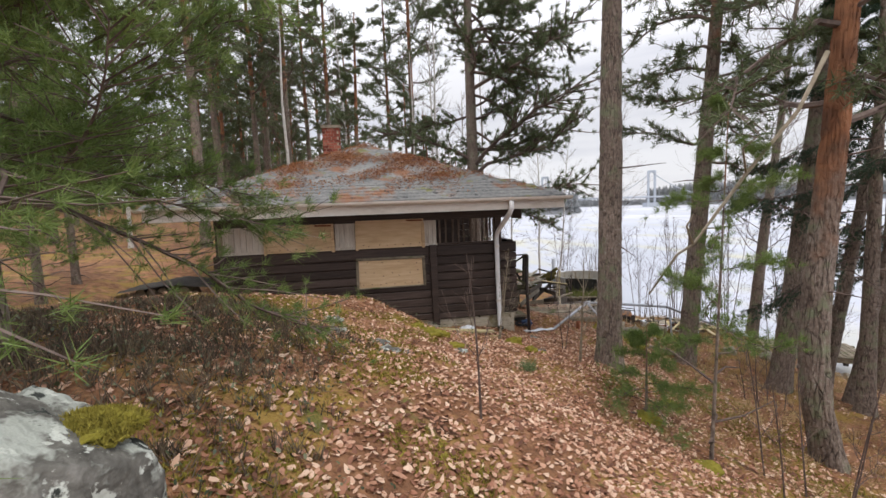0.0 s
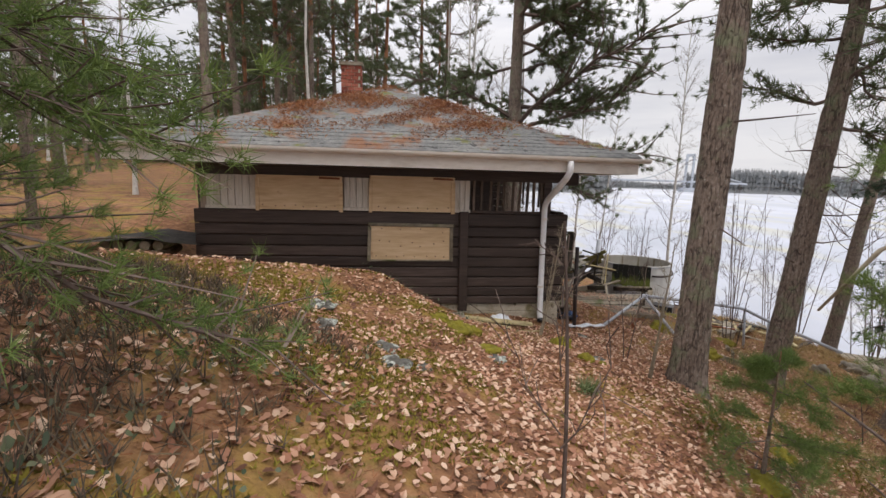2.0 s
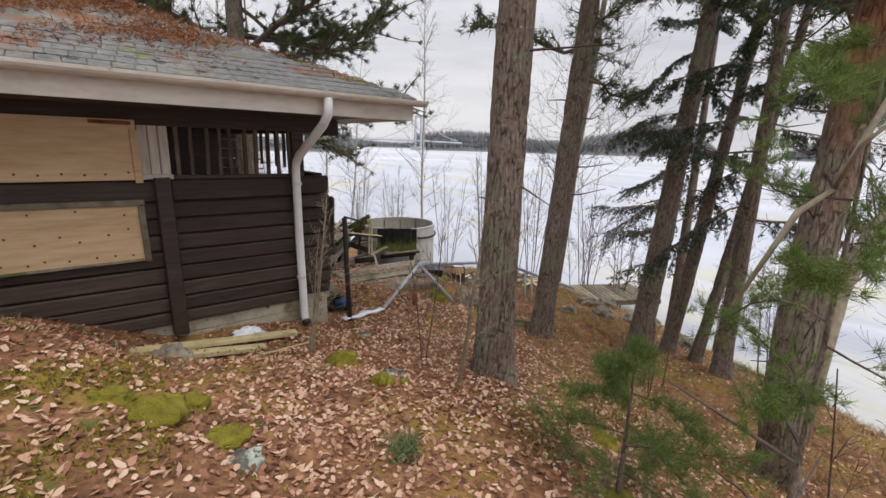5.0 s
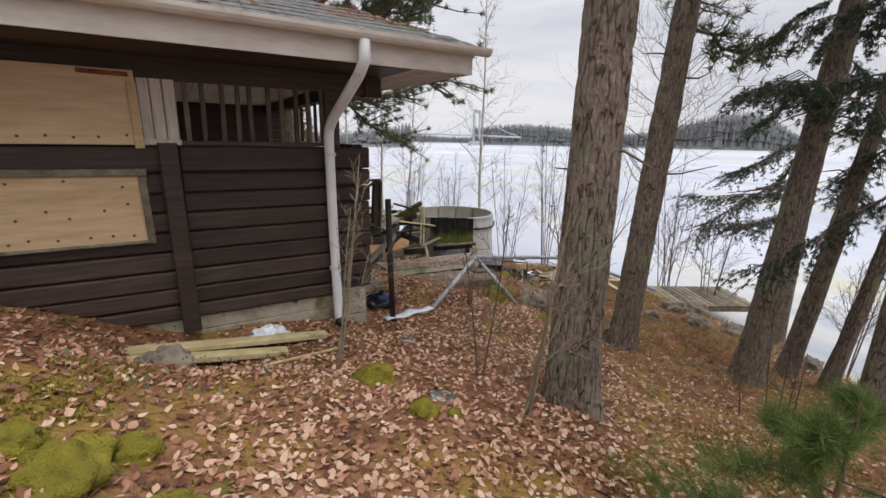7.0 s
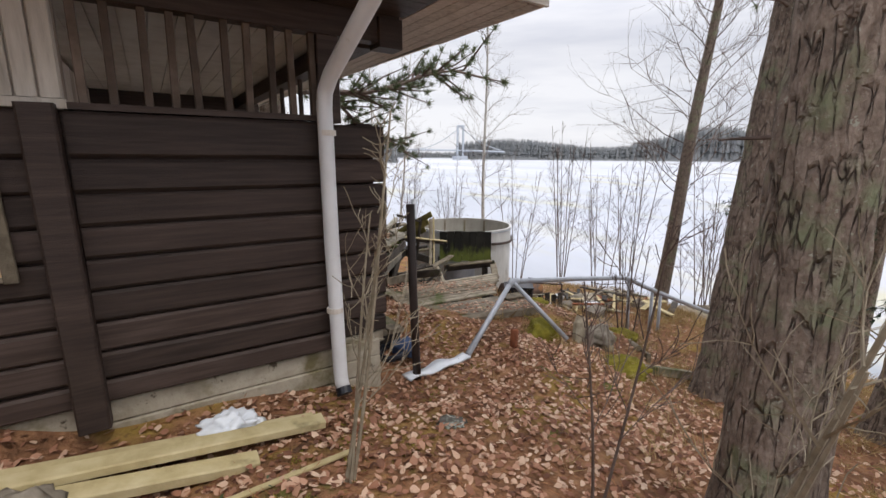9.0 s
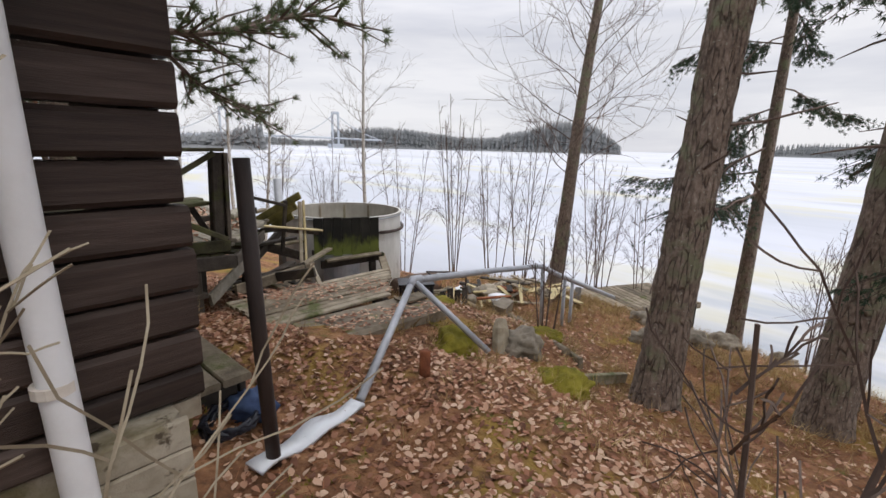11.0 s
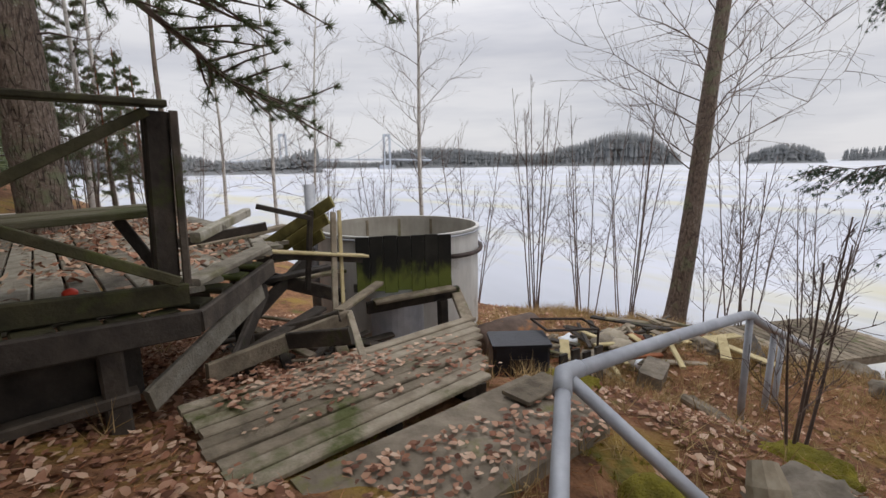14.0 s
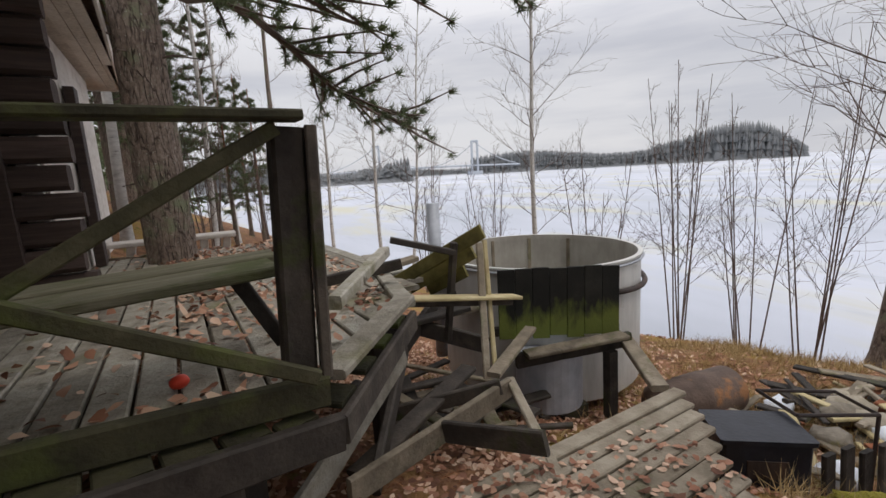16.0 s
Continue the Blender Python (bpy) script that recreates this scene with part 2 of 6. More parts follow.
def bark(height):
    """Grey plated bark that turns to thin orange bark at about that height over the tree's foot."""
    if height not in M_BARKTOP:
        m = M_BARK.copy()
        m.name = "pine_bark_turning_orange"
        nodes, link = m.node_tree.nodes, m.node_tree.links.new
        b = nodes["Principled BSDF"]
        old = b.inputs["Base Color"].links[0].from_socket
        co = nodes.new("ShaderNodeTexCoord")
        sp = nodes.new("ShaderNodeSeparateXYZ")
        link(co.outputs["Object"], sp.inputs["Vector"])
        nz = nodes.new("ShaderNodeTexNoise")
        nz.inputs["Scale"].default_value, nz.inputs["Detail"].default_value = 3.0, 5.0
        link(co.outputs["Object"], nz.inputs["Vector"])
        ma = nodes.new("ShaderNodeMath")
        ma.operation = "MULTIPLY_ADD"
        ma.inputs[1].default_value = 2.2
        link(nz.outputs["Fac"], ma.inputs[0])
        link(sp.outputs["Z"], ma.inputs[2])
        mr = nodes.new("ShaderNodeMapRange")
        mr.inputs["From Min"].default_value, mr.inputs["From Max"].default_value = height + 0.6, height + 1.7
        link(ma.outputs[0], mr.inputs["Value"])
        rp = nodes.new("ShaderNodeValToRGB")
        rp.color_ramp.elements[0].position, rp.color_ramp.elements[0].color = 0.35, (0.13, 0.06, 0.035, 1)
        rp.color_ramp.elements[1].position, rp.color_ramp.elements[1].color = 0.65, (0.36, 0.165, 0.085, 1)
        link(nz.outputs["Fac"], rp.inputs["Fac"])
        mx = nodes.new("ShaderNodeMixRGB")
        link(mr.outputs["Result"], mx.inputs["Fac"])
        link(old, mx.inputs["Color1"])
        link(rp.outputs["Color"], mx.inputs["Color2"])
        link(mx.outputs["Color"], b.inputs["Base Color"])
        M_BARKTOP[height] = m
    return M_BARKTOP[height]


M_BIRCH = material("birch_bark", [(0.30, (0.06, 0.055, 0.05)), (0.42, (0.45, 0.43, 0.40)), (0.7, (0.68, 0.66, 0.62))], 9.0, 0.8, 0.3, 30.0, stretch=(1, 1, 3))
M_TWIG = material("bare_grey_brown_twigs", [(0.3, (0.06, 0.042, 0.035)), (0.5, (0.13, 0.095, 0.08)), (0.7, (0.22, 0.17, 0.145))], 10.0, 0.9, 0.2, 40.0, island=0.2)
M_TWIGLITE = material("pale_lichened_twigs", [(0.3, (0.16, 0.13, 0.09)), (0.5, (0.28, 0.235, 0.17)), (0.7, (0.40, 0.36, 0.28))], 14.0, 0.9, 0.2, 40.0)
M_PINE = material("pine_needles", [(0.25, (0.075, 0.12, 0.032)), (0.5, (0.16, 0.23, 0.062)), (0.75, (0.26, 0.34, 0.11))], 1.2, 0.6, 0.0, island=0.35, trans=0.35)
M_PINEFAR = material("dark_pine_needles", [(0.25, (0.065, 0.085, 0.042)), (0.5, (0.115, 0.145, 0.07)), (0.75, (0.18, 0.215, 0.105))], 0.8, 0.6, 0.0, island=0.3, trans=0.25)
M_SPRUCE = material("spruce_needles", [(0.25, (0.016, 0.036, 0.020)), (0.5, (0.036, 0.066, 0.036)), (0.75, (0.07, 0.11, 0.055))], 1.5, 0.6, 0.0, island=0.3, trans=0.1)
M_LEAF = material("fallen_birch_leaves", [(0.15, (0.13, 0.058, 0.036)), (0.38, (0.33, 0.155, 0.095)), (0.6, (0.51, 0.30, 0.20)), (0.85, (0.68, 0.50, 0.37))], 3.0, 0.75, 0.0, island=0.75, trans=0.12)
M_NEEDLELITTER = material("rusty_needle_litter", [(0.2, (0.14, 0.05, 0.025)), (0.5, (0.30, 0.12, 0.055)), (0.8, (0.42, 0.21, 0.10))], 2.0, 0.85, 0.0, island=0.6)
M_MOSS = material("yellow_green_moss", [(0.25, (0.075, 0.068, 0.012)), (0.5, (0.22, 0.19, 0.024)), (0.75, (0.37, 0.32, 0.05))], 9.0, 0.98, 1.0, 90.0, bump_dist=0.02)
M_MOSSFUZZ = material("fuzzy_ochre_green_moss", [(0.2, (0.10, 0.085, 0.016)), (0.5, (0.22, 0.185, 0.03)), (0.8, (0.34, 0.29, 0.055))], 2.0, 0.95, 0.0, island=0.5)
M_BERRYLEAF = material("dark_lingonberry_leaves", [(0.25, (0.03, 0.045, 0.02)), (0.5, (0.075, 0.09, 0.042)), (0.75, (0.15, 0.15, 0.085))], 3.0, 0.45, 0.0, island=0.6)
M_DRYGRASS = material("dry_straw_grass", [(0.25, (0.22, 0.14, 0.06)), (0.5, (0.40, 0.28, 0.13)), (0.75, (0.55, 0.42, 0.22))], 3.0, 0.85, 0.0, island=0.5, trans=0.1)
M_HEATHER = material("dark_heather_sprigs", [(0.25, (0.05, 0.04, 0.03)), (0.5, (0.12, 0.09, 0.065)), (0.75, (0.19, 0.15, 0.09))], 3.0, 0.85, 0.0, island=0.5)
M_GREENBLADE = material("green_sedge_blades", [(0.3, (0.10, 0.15, 0.06)), (0.7, (0.22, 0.27, 0.13))], 3.0, 0.7, 0.0, island=0.4)
M_ROCK = material("lichened_granite", [(0.3, (0.045, 0.042, 0.036)), (0.5, (0.12, 0.115, 0.10)), (0.7, (0.22, 0.21, 0.19))], 22.0, 0.95, 0.8, 40.0, bump_dist=0.015,
                  spots=[((0.33, 0.35, 0.31), 5.0, 0.47, 0.06), ((0.46, 0.48, 0.43), 13.0, 0.57, 0.04), ((0.03, 0.034, 0.03), 10.0, 0.60, 0.04), ((0.17, 0.17, 0.03), 3.4, 0.62, 0.04)])
M_ROCKBROWN = material("brown_shore_stone", [(0.3, (0.10, 0.085, 0.065)), (0.5, (0.22, 0.19, 0.15)), (0.7, (0.36, 0.32, 0.26))], 8.0, 0.92, 0.6, 26.0, bump_dist=0.02,
                       spots=[((0.22, 0.20, 0.05), 2.6, 0.60, 0.08)])
M_GALV = material("galvanised_grey_pipe", [(0.3, (0.30, 0.32, 0.35)), (0.55, (0.42, 0.44, 0.48)), (0.75, (0.55, 0.57, 0.60))], 9.0, 0.5, 0.1, 60.0, metal=0.25,
                  spots=[((0.30, 0.20, 0.13), 6.0, 0.66, 0.06)])
M_BLACKPOLE = material("dark_rusty_pole", [(0.3, (0.018, 0.014, 0.014)), (0.55, (0.05, 0.035, 0.03)), (0.75, (0.13, 0.07, 0.05))], 7.0, 0.6, 0.3, 50.0, stretch=(1, 1, 0.4))
M_RUST = material("rusted_iron", [(0.3, (0.09, 0.028, 0.014)), (0.5, (0.22, 0.075, 0.035)), (0.7, (0.36, 0.15, 0.07))], 12.0, 0.9, 0.5, 60.0)
M_BARREL = material("dull_brown_barrel_paint", [(0.3, (0.055, 0.038, 0.03)), (0.5, (0.115, 0.078, 0.06)), (0.7, (0.19, 0.13, 0.10))], 7.0, 0.7, 0.4, 50.0, spots=[((0.30, 0.14, 0.06), 4.5, 0.56, 0.08)])
M_PIPE = material("white_painted_pipe", [(0.3, (0.60, 0.60, 0.60)), (0.5, (0.70, 0.70, 0.71)), (0.7, (0.77, 0.78, 0.80))], 4.0, 0.45, 0.1, 50.0, spots=[((0.42, 0.40, 0.35), 5.0, 0.64, 0.08)])
M_TUBSHELL = material("dull_aluminium_shell", [(0.3, (0.38, 0.37, 0.34)), (0.5, (0.55, 0.54, 0.51)), (0.7, (0.68, 0.67, 0.64))], 4.0, 0.45, 0.15, 40.0, metal=0.2, stretch=(1.5, 1.5, 0.5),
                      spots=[((0.28, 0.24, 0.18), 2.0, 0.62, 0.12)])
M_TUBIN = material("stained_tub_lining", [(0.3, (0.20, 0.185, 0.155)), (0.5, (0.33, 0.31, 0.27)), (0.7, (0.45, 0.43, 0.38))], 4.0, 0.6, 0.15, 40.0, stretch=(1, 1, 0.6))
M_BLACKMOSS = material("black_boards_with_algae", [(0.3, (0.008, 0.008, 0.007)), (0.55, (0.018, 0.017, 0.014)), (0.75, (0.04, 0.038, 0.03))], 6.0, 0.8, 0.3, 50.0, vary=0.2)


def grow_algae(m, rgb, top):
    """Ragged green growth that climbs a board from its foot to about that height."""
    nodes, link = m.node_tree.nodes, m.node_tree.links.new
    b = nodes["Principled BSDF"]
    old = b.inputs["Base Color"].links[0].from_socket
    co = nodes.new("ShaderNodeTexCoord")
    sp = nodes.new("ShaderNodeSeparateXYZ")
    link(co.outputs["Object"], sp.inputs["Vector"])
    mp = nodes.new("ShaderNodeMapping")
    mp.inputs["Scale"].default_value = (7.0, 7.0, 3.0)
    link(co.outputs["Object"], mp.inputs["Vector"])
    nz = nodes.new("ShaderNodeTexNoise")
    nz.inputs["Scale"].default_value, nz.inputs["Detail"].default_value, nz.inputs["Roughness"].default_value = 1.0, 7.0, 0.65
    link(mp.outputs["Vector"], nz.inputs["Vector"])
    ma = nodes.new("ShaderNodeMath")
    ma.operation = "MULTIPLY_ADD"
    ma.inputs[1].default_value = 0.75
    link(nz.outputs["Fac"], ma.inputs[0])
    ng_ = nodes.new("ShaderNodeMath")
    ng_.operation = "MULTIPLY"
    ng_.inputs[1].default_value = -1.0
    link(sp.outputs["Z"], ng_.inputs[0])
    link(ng_.outputs[0], ma.inputs[2])
    mr = nodes.new("ShaderNodeMapRange")
    mr.inputs["From Min"].default_value, mr.inputs["From Max"].default_value = 0.375 - top, 0.375 - top + 0.16
    mr.inputs["To Max"].default_value = 0.85
    link(ma.outputs[0], mr.inputs["Value"])
    mx = nodes.new("ShaderNodeMixRGB")
    mx.inputs["Color2"].default_value = (*rgb, 1)
    link(mr.outputs["Result"], mx.inputs["Fac"])
    link(old, mx.inputs["Color1"])
    link(mx.outputs["Color"], b.inputs["Base Color"])


grow_algae(M_BLACKMOSS, (0.15, 0.175, 0.035), 0.33)
M_PLASTIC = material("white_plastic_sheet", [(0.3, (0.62, 0.66, 0.72)), (0.7, (0.82, 0.85, 0.89))], 6.0, 0.35, 0.2, 30.0)
M_BLACKPLASTIC = material("black_box_plastic", [(0.3, (0.006, 0.007, 0.011)), (0.7, (0.028, 0.03, 0.042))], 8.0, 0.28, 0.15, 50.0)
M_BLUETARP = material("blue_cloth", [(0.3, (0.02, 0.035, 0.09)), (0.7, (0.08, 0.13, 0.25))], 10.0, 0.8, 0.3, 40.0)
M_RED = material("red_plastic", [(0.3, (0.60, 0.04, 0.02)), (0.7, (0.80, 0.09, 0.05))], 6.0, 0.4, 0.0)
M_BOLT = material("dark_bolt_heads", [(0.3, (0.10, 0.05, 0.03)), (0.7, (0.19, 0.11, 0.07))], 20.0, 0.6, 0.0)
# Distance haze is mixed into the colours of far woods, banks and bridge.
M_FAR = material("haze_tinted_far_woods", [(0.25, (0.25, 0.27, 0.285)), (0.5, (0.285, 0.30, 0.312)), (0.75, (0.32, 0.33, 0.335))], 0.05, 0.95, 0.0, island=0.3, trans=0.5)
M_BRIDGE = material("haze_tinted_bridge_steel", [(0.3, (0.36, 0.40, 0.45)), (0.7, (0.47, 0.50, 0.55))], 0.05, 0.8, 0.0)
M_INNER = material("dim_timber_lining", [(0.3, (0.28, 0.21, 0.165)), (0.5, (0.46, 0.37, 0.30)), (0.7, (0.60, 0.51, 0.43))], 6.0, 0.8, 0.2, 40.0, stretch=(3, 3, 0.6), vary=0.3)


# ---------------------------------------------------------------- mesh helpers
class Geo:
    """Vertices and faces of one mesh in the making."""

    def __init__(self):
        self.v, self.f = [], []

    def add(self, vs, fs):
        n = len(self.v)
        self.v.extend(tuple(p) for p in vs)
        self.f.extend(tuple(i + n for i in f) for f in fs)
        return self


def frame_of(d, up=(0, 0, 1)):
    d = Vector(d).normalized()
    up = Vector(up)
    if abs(d.dot(up)) > 0.98:
        up = Vector((1, 0, 0)) if abs(d.x) < 0.9 else Vector((0, 1, 0))
    s = d.cross(up).normalized()
    return d, s, s.cross(d).normalized()


def beam(g, p0, p1, w, h, c=0.006, up=(0, 0, 1), shrink=1.0):
    """A timber from p0 to p1 (middle line), w wide across, h high, with chamfered edges."""
    p0, p1 = Vector(p0), Vector(p1)
    d, s, u = frame_of(p1 - p0, up)
    c = min(c, w * 0.3, h * 0.3)
    ring = [(-w / 2, -h / 2 + c), (-w / 2 + c, -h / 2), (w / 2 - c, -h / 2), (w / 2, -h / 2 + c),
            (w / 2, h / 2 - c), (w / 2 - c, h / 2), (-w / 2 + c, h / 2), (-w / 2, h / 2 - c)]
    vs = [p0 + s * a + u * b for a, b in ring] + [p1 + s * a * shrink + u * b * shrink for a, b in ring]
    fs = [(i, (i + 1) % 8, 8 + (i + 1) % 8, 8 + i) for i in range(8)] + [tuple(range(7, -1, -1)), tuple(range(8, 16))]
    return g.add(vs, fs)


def box(g, lo, hi, c=0.006):
    (x0, y0, z0), (x1, y1, z1) = lo, hi
    return beam(g, ((x0 + x1) / 2, (y0 + y1) / 2, z0), ((x0 + x1) / 2, (y0 + y1) / 2, z1), abs(y1 - y0), abs(x1 - x0), c, up=(1, 0, 0))


def tube(g, pts, radii, n=8, cap=True, wobble=0.0, rnd=None):
    pts = [Vector(p) for p in pts]
    if not isinstance(radii, (list, tuple)):
        radii = [radii] * len(pts)
    base = len(g.v)
    ref = None
    for i, p in enumerate(pts):
        d = (pts[min(i + 1, len(pts) - 1)] - pts[max(i - 1, 0)])
        d, s, u = frame_of(d, ref or (0, 0, 1))
        ref = u
        for k in range(n):
            a = 2 * math.pi * k / n
            r = radii[i] * (1 + (rnd.uniform(-wobble, wobble) if wobble else 0))
            g.v.append(tuple(p + s * (math.cos(a) * r) + u * (math.sin(a) * r)))
    for i in range(len(pts) - 1):
        for k in range(n):
            a, b = base + i * n + k, base + i * n + (k + 1) % n
            g.f.append((a, b, b + n, a + n))
    if cap and n > 2:
        g.f.append(tuple(base + k for k in range(n - 1, -1, -1)))
        g.f.append(tuple(base + (len(pts) - 1) * n + k for k in range(n)))
    return g


def mesh_np(name, verts, faces, mat, smooth=False):
    """A mesh from numpy arrays, with faces of one size."""
    verts, faces = np.asarray(verts, dtype=np.float32), np.asarray(faces, dtype=np.int32)
    me = bpy.data.meshes.new(name)
    k = faces.shape[1]
    me.vertices.add(len(verts))
    me.vertices.foreach_set("co", verts.ravel())
    me.loops.add(faces.size)
    me.loops.foreach_set("vertex_index", faces.ravel())
    me.polygons.add(len(faces))
    me.polygons.foreach_set("loop_start", np.arange(0, faces.size, k, dtype=np.int32))
    me.polygons.foreach_set("loop_total", np.full(len(faces), k, dtype=np.int32))
    if smooth:
        me.polygons.foreach_set("use_smooth", np.ones(len(faces), dtype=bool))
    me.materials.append(mat)
    me.update(calc_edges=True)
    me.validate()
    return me


def mesh(name, g, mat, smooth=False):
    me = bpy.data.meshes.new(name)
    me.from_pydata(g.v, [], g.f)
    if smooth:
        me.polygons.foreach_set("use_smooth", [True] * len(me.polygons))
    me.materials.append(mat)
    me.update()
    return me


def thing(name, at=(0, 0, 0), label="", category="", group="", kind="", turn=0.0):
    ob = tagged(new(name), label, category, group, kind)
    ob.matrix_world = pose(*at, 0, 0, turn)
    ob.empty_display_size = 0.2
    return ob


def part(name, g, mat, parent, label="", smooth=False):
    """One mesh object under a thing or a part, in the parent's own frame."""
    ob = new(name, g if isinstance(g, bpy.types.Mesh) else mesh(name, g, mat, smooth))
    ob.parent = parent
    return tagged(ob, label)


def solo(name, g, mat, label, category, group="", kind="", smooth=False, at=None):
    ob = new(name, g if isinstance(g, bpy.types.Mesh) else mesh(name, g, mat, smooth))
    if at is not None:
        ob.matrix_world = at
    return tagged(ob, label, category, group, kind)


def smoothstep(a, b, x):
    t = np.clip((x - a) / (b - a), 0, 1)
    return t * t * (3 - 2 * t)


# ---------------------------------------------------------------- lie of the land
LAKE = -2.9
SHORE_Y = (-300, 0, 5.5, 9.5, 12, 13.4, 15, 17, 20, 29, 60, 120, 400)
SHORE_X = (12, 8.6, 9.0, 9.6, 9.5, 8.9, 8.1, 7.2, 5.8, 4.2, -8, -30, -120)
KNOLLS = ((-0.35, 8.2, 0.85, -0.48), (-0.2, 7.2, 0.7, -0.15), (-1.7, 8.1, 0.7, -0.28), (0.9, 8.3, 1.3, -0.42), (4.3, 9.8, 0.9, 0.22), (0.7, 3.0, 1.2, 0.20), (-1.9, 1.6, 1.5, 0.28),
          (0.2, 6.2, 1.1, -0.12), (2.6, 11.2, 1.2, -0.06), (-3.0, 5.2, 2.0, 0.12), (0.3, 7.75, 0.6, -0.10), (2.7, 9.6, 0.6, -0.03), (-0.55, 7.65, 0.55, -0.16), (0.3, 11.2, 1.9, -0.55), (2.2, 10.1, 0.8, 0.18), (1.0, 14.0, 2.2, -0.35), (0.2, 17.0, 2.5, -0.30))

SWELLS = ((2.08, 8.78, 2.2, 0.15), (-1.05, 5.42, 1.0, -0.161), (-1.72, 3.03, 1.5, 0.094), (5.29, 10.08, 0.7, -0.126), (5.76, 7.56, 1.5, -0.095), (1.77, 11.03, 1.5, 0.092),
          (-1.22, 8.05, 0.7, -0.084), (1.06, 5.19, 1.0, -0.066), (0.3, 8.1, 1.0, 0.063), (2.08, 8.78, 0.7, -0.056), (3.16, 8.83, 1.0, 0.044), (1.15, 6.73, 0.7, -0.049),
          (2.3, 6.46, 0.7, 0.064), (4.36, 9.91, 0.7, 0.044), (2.3, 10.5, 0.6, -0.11), (1.95, 9.75, 0.8, -0.13), (3.6, 10.5, 0.6, 0.14),
          (-2.3, 7.0, 1.2, -0.08), (-3.8, 8.0, 1.9, -0.75))


def lay(x, y, rough=True):
    """Height of the ground at x, y (arrays)."""
    x, y = np.asarray(x, float), np.asarray(y, float)
    z = 0.6 - 2.3 * smoothstep(-3.0, 5.5, x)
    for kx, ky, r, h in KNOLLS + SWELLS:
        z = z + h * np.exp(-((x - kx) ** 2 + (y - ky) ** 2) / (r * r))
    z = z - 0.7 * smoothstep(11, 16, y) * smoothstep(-4, 3, x)
    z = z + 3.0 * smoothstep(-8, -60, x) * 1.0 + 2.0 * smoothstep(25, 90, y) * smoothstep(2, -10, x)
    d = x - np.interp(y, SHORE_Y, SHORE_X)
    bank = LAKE + 0.02 - 0.42 * d - 0.05 * np.minimum(d, 0) ** 2 * 0
    k = 0.18
    z = -k * np.logaddexp(-z / k, -bank / k)
    z = np.maximum(z, LAKE - 1.6)
    if rough:
        z = z + 0.035 * np.sin(x * 2.3 + 1.1 * np.sin(y * 1.7)) * np.cos(y * 2.9 + 0.7 * np.sin(x * 2.1)) + 0.018 * np.sin(x * 6.1 + y * 1.3) * np.sin(y * 5.3 - x * 2.2)
    return z


def spread(lo, hi, step, far, n):
    core = np.arange(lo, hi + 1e-6, step)
    out = np.geomspace(step, far, n)
    return np.concatenate([(lo - np.cumsum(np.diff(np.concatenate([[0], out]))))[::-1], core, hi + np.cumsum(np.diff(np.concatenate([[0], out])))])


gx, gy = spread(-5.0, 11.0, 0.11, 1800, 34), spread(-2.0, 18.0, 0.11, 1800, 34)
GX, GY = np.meshgrid(gx, gy)
gv = np.stack([GX, GY, lay(GX, GY)], -1).reshape(-1, 3)
nx, ny = len(gx), len(gy)
gi = (np.arange(ny - 1)[:, None] * nx + np.arange(nx - 1)[None]).ravel()
ground = solo("ground", mesh_np("ground", gv, np.stack([gi, gi + 1, gi + nx + 1, gi + nx], -1), M_SOIL, True), None,
              "brown leaf-littered forest floor sloping to the lake", "ground", kind="structure")

ice = Geo()
ix, iy = spread(3, 16, 1.0, 2600, 26), spread(-5, 30, 1.0, 2600, 26)
IX, IY = np.meshgrid(ix, iy)
iv = np.stack([IX, IY, LAKE + 0 * IX], -1).reshape(-1, 3)
ii = (np.arange(len(iy) - 1)[:, None] * len(ix) + np.arange(len(ix) - 1)[None]).ravel()
solo("water", mesh_np("water", iv, np.stack([ii, ii + 1, ii + len(ix) + 1, ii + len(ix)], -1), M_ICE, True), None,
     "frozen lake with pale wet ice", "lake", kind="structure")


# ---------------------------------------------------------------- the cabin, in its own frame: x along the front wall, y into the house
CABIN = pose(-0.42, 8.26, 0, 0, 0, 10)
cabin = thing("cabin", (-0.42, 8.26, 0), "dark brown log cabin with boarded-up windows and mossy roof", "cabin", turn=10)
rnd = random.Random(4)

wall_front = part("front_wall", box(Geo(), (-3.60, 0.03, -0.50), (1.42, 0.13, 0.88)), M_LOGDARK, cabin)
BOARDS = [-0.53, -0.405, -0.26, -0.107, 0.05, 0.205, 0.36, 0.515, 0.675, 0.885]
for i in range(9):
    z0, z1 = BOARDS[i] + 0.004, BOARDS[i + 1] - 0.008
    for a, b in ((-3.64, 0.165), (0.275, 1.43)):
        j = rnd.uniform(-0.004, 0.006)
        g = beam(Geo(), (a, 0.012 + j, (z0 + z1) / 2), (b, 0.012 + rnd.uniform(-0.004, 0.006), (z0 + z1) / 2 + rnd.uniform(-0.004, 0.004)), 0.052, z1 - z0, 0.014)
        part("wall_board", g, M_LOGDARK, wall_front)
for i in range(9):
    z0, z1 = BOARDS[i] + 0.004, BOARDS[i + 1] - 0.008
    j = rnd.uniform(-0.012, 0.012)
    part("log_end", beam(Geo(), (1.47, 0.16 + j, (z0 + z1) / 2), (1.875 + rnd.uniform(-0.012, 0.01), 0.16 + j, (z0 + z1) / 2), 0.12, z1 - z0, 0.018), M_LOGDARK, wall_front)
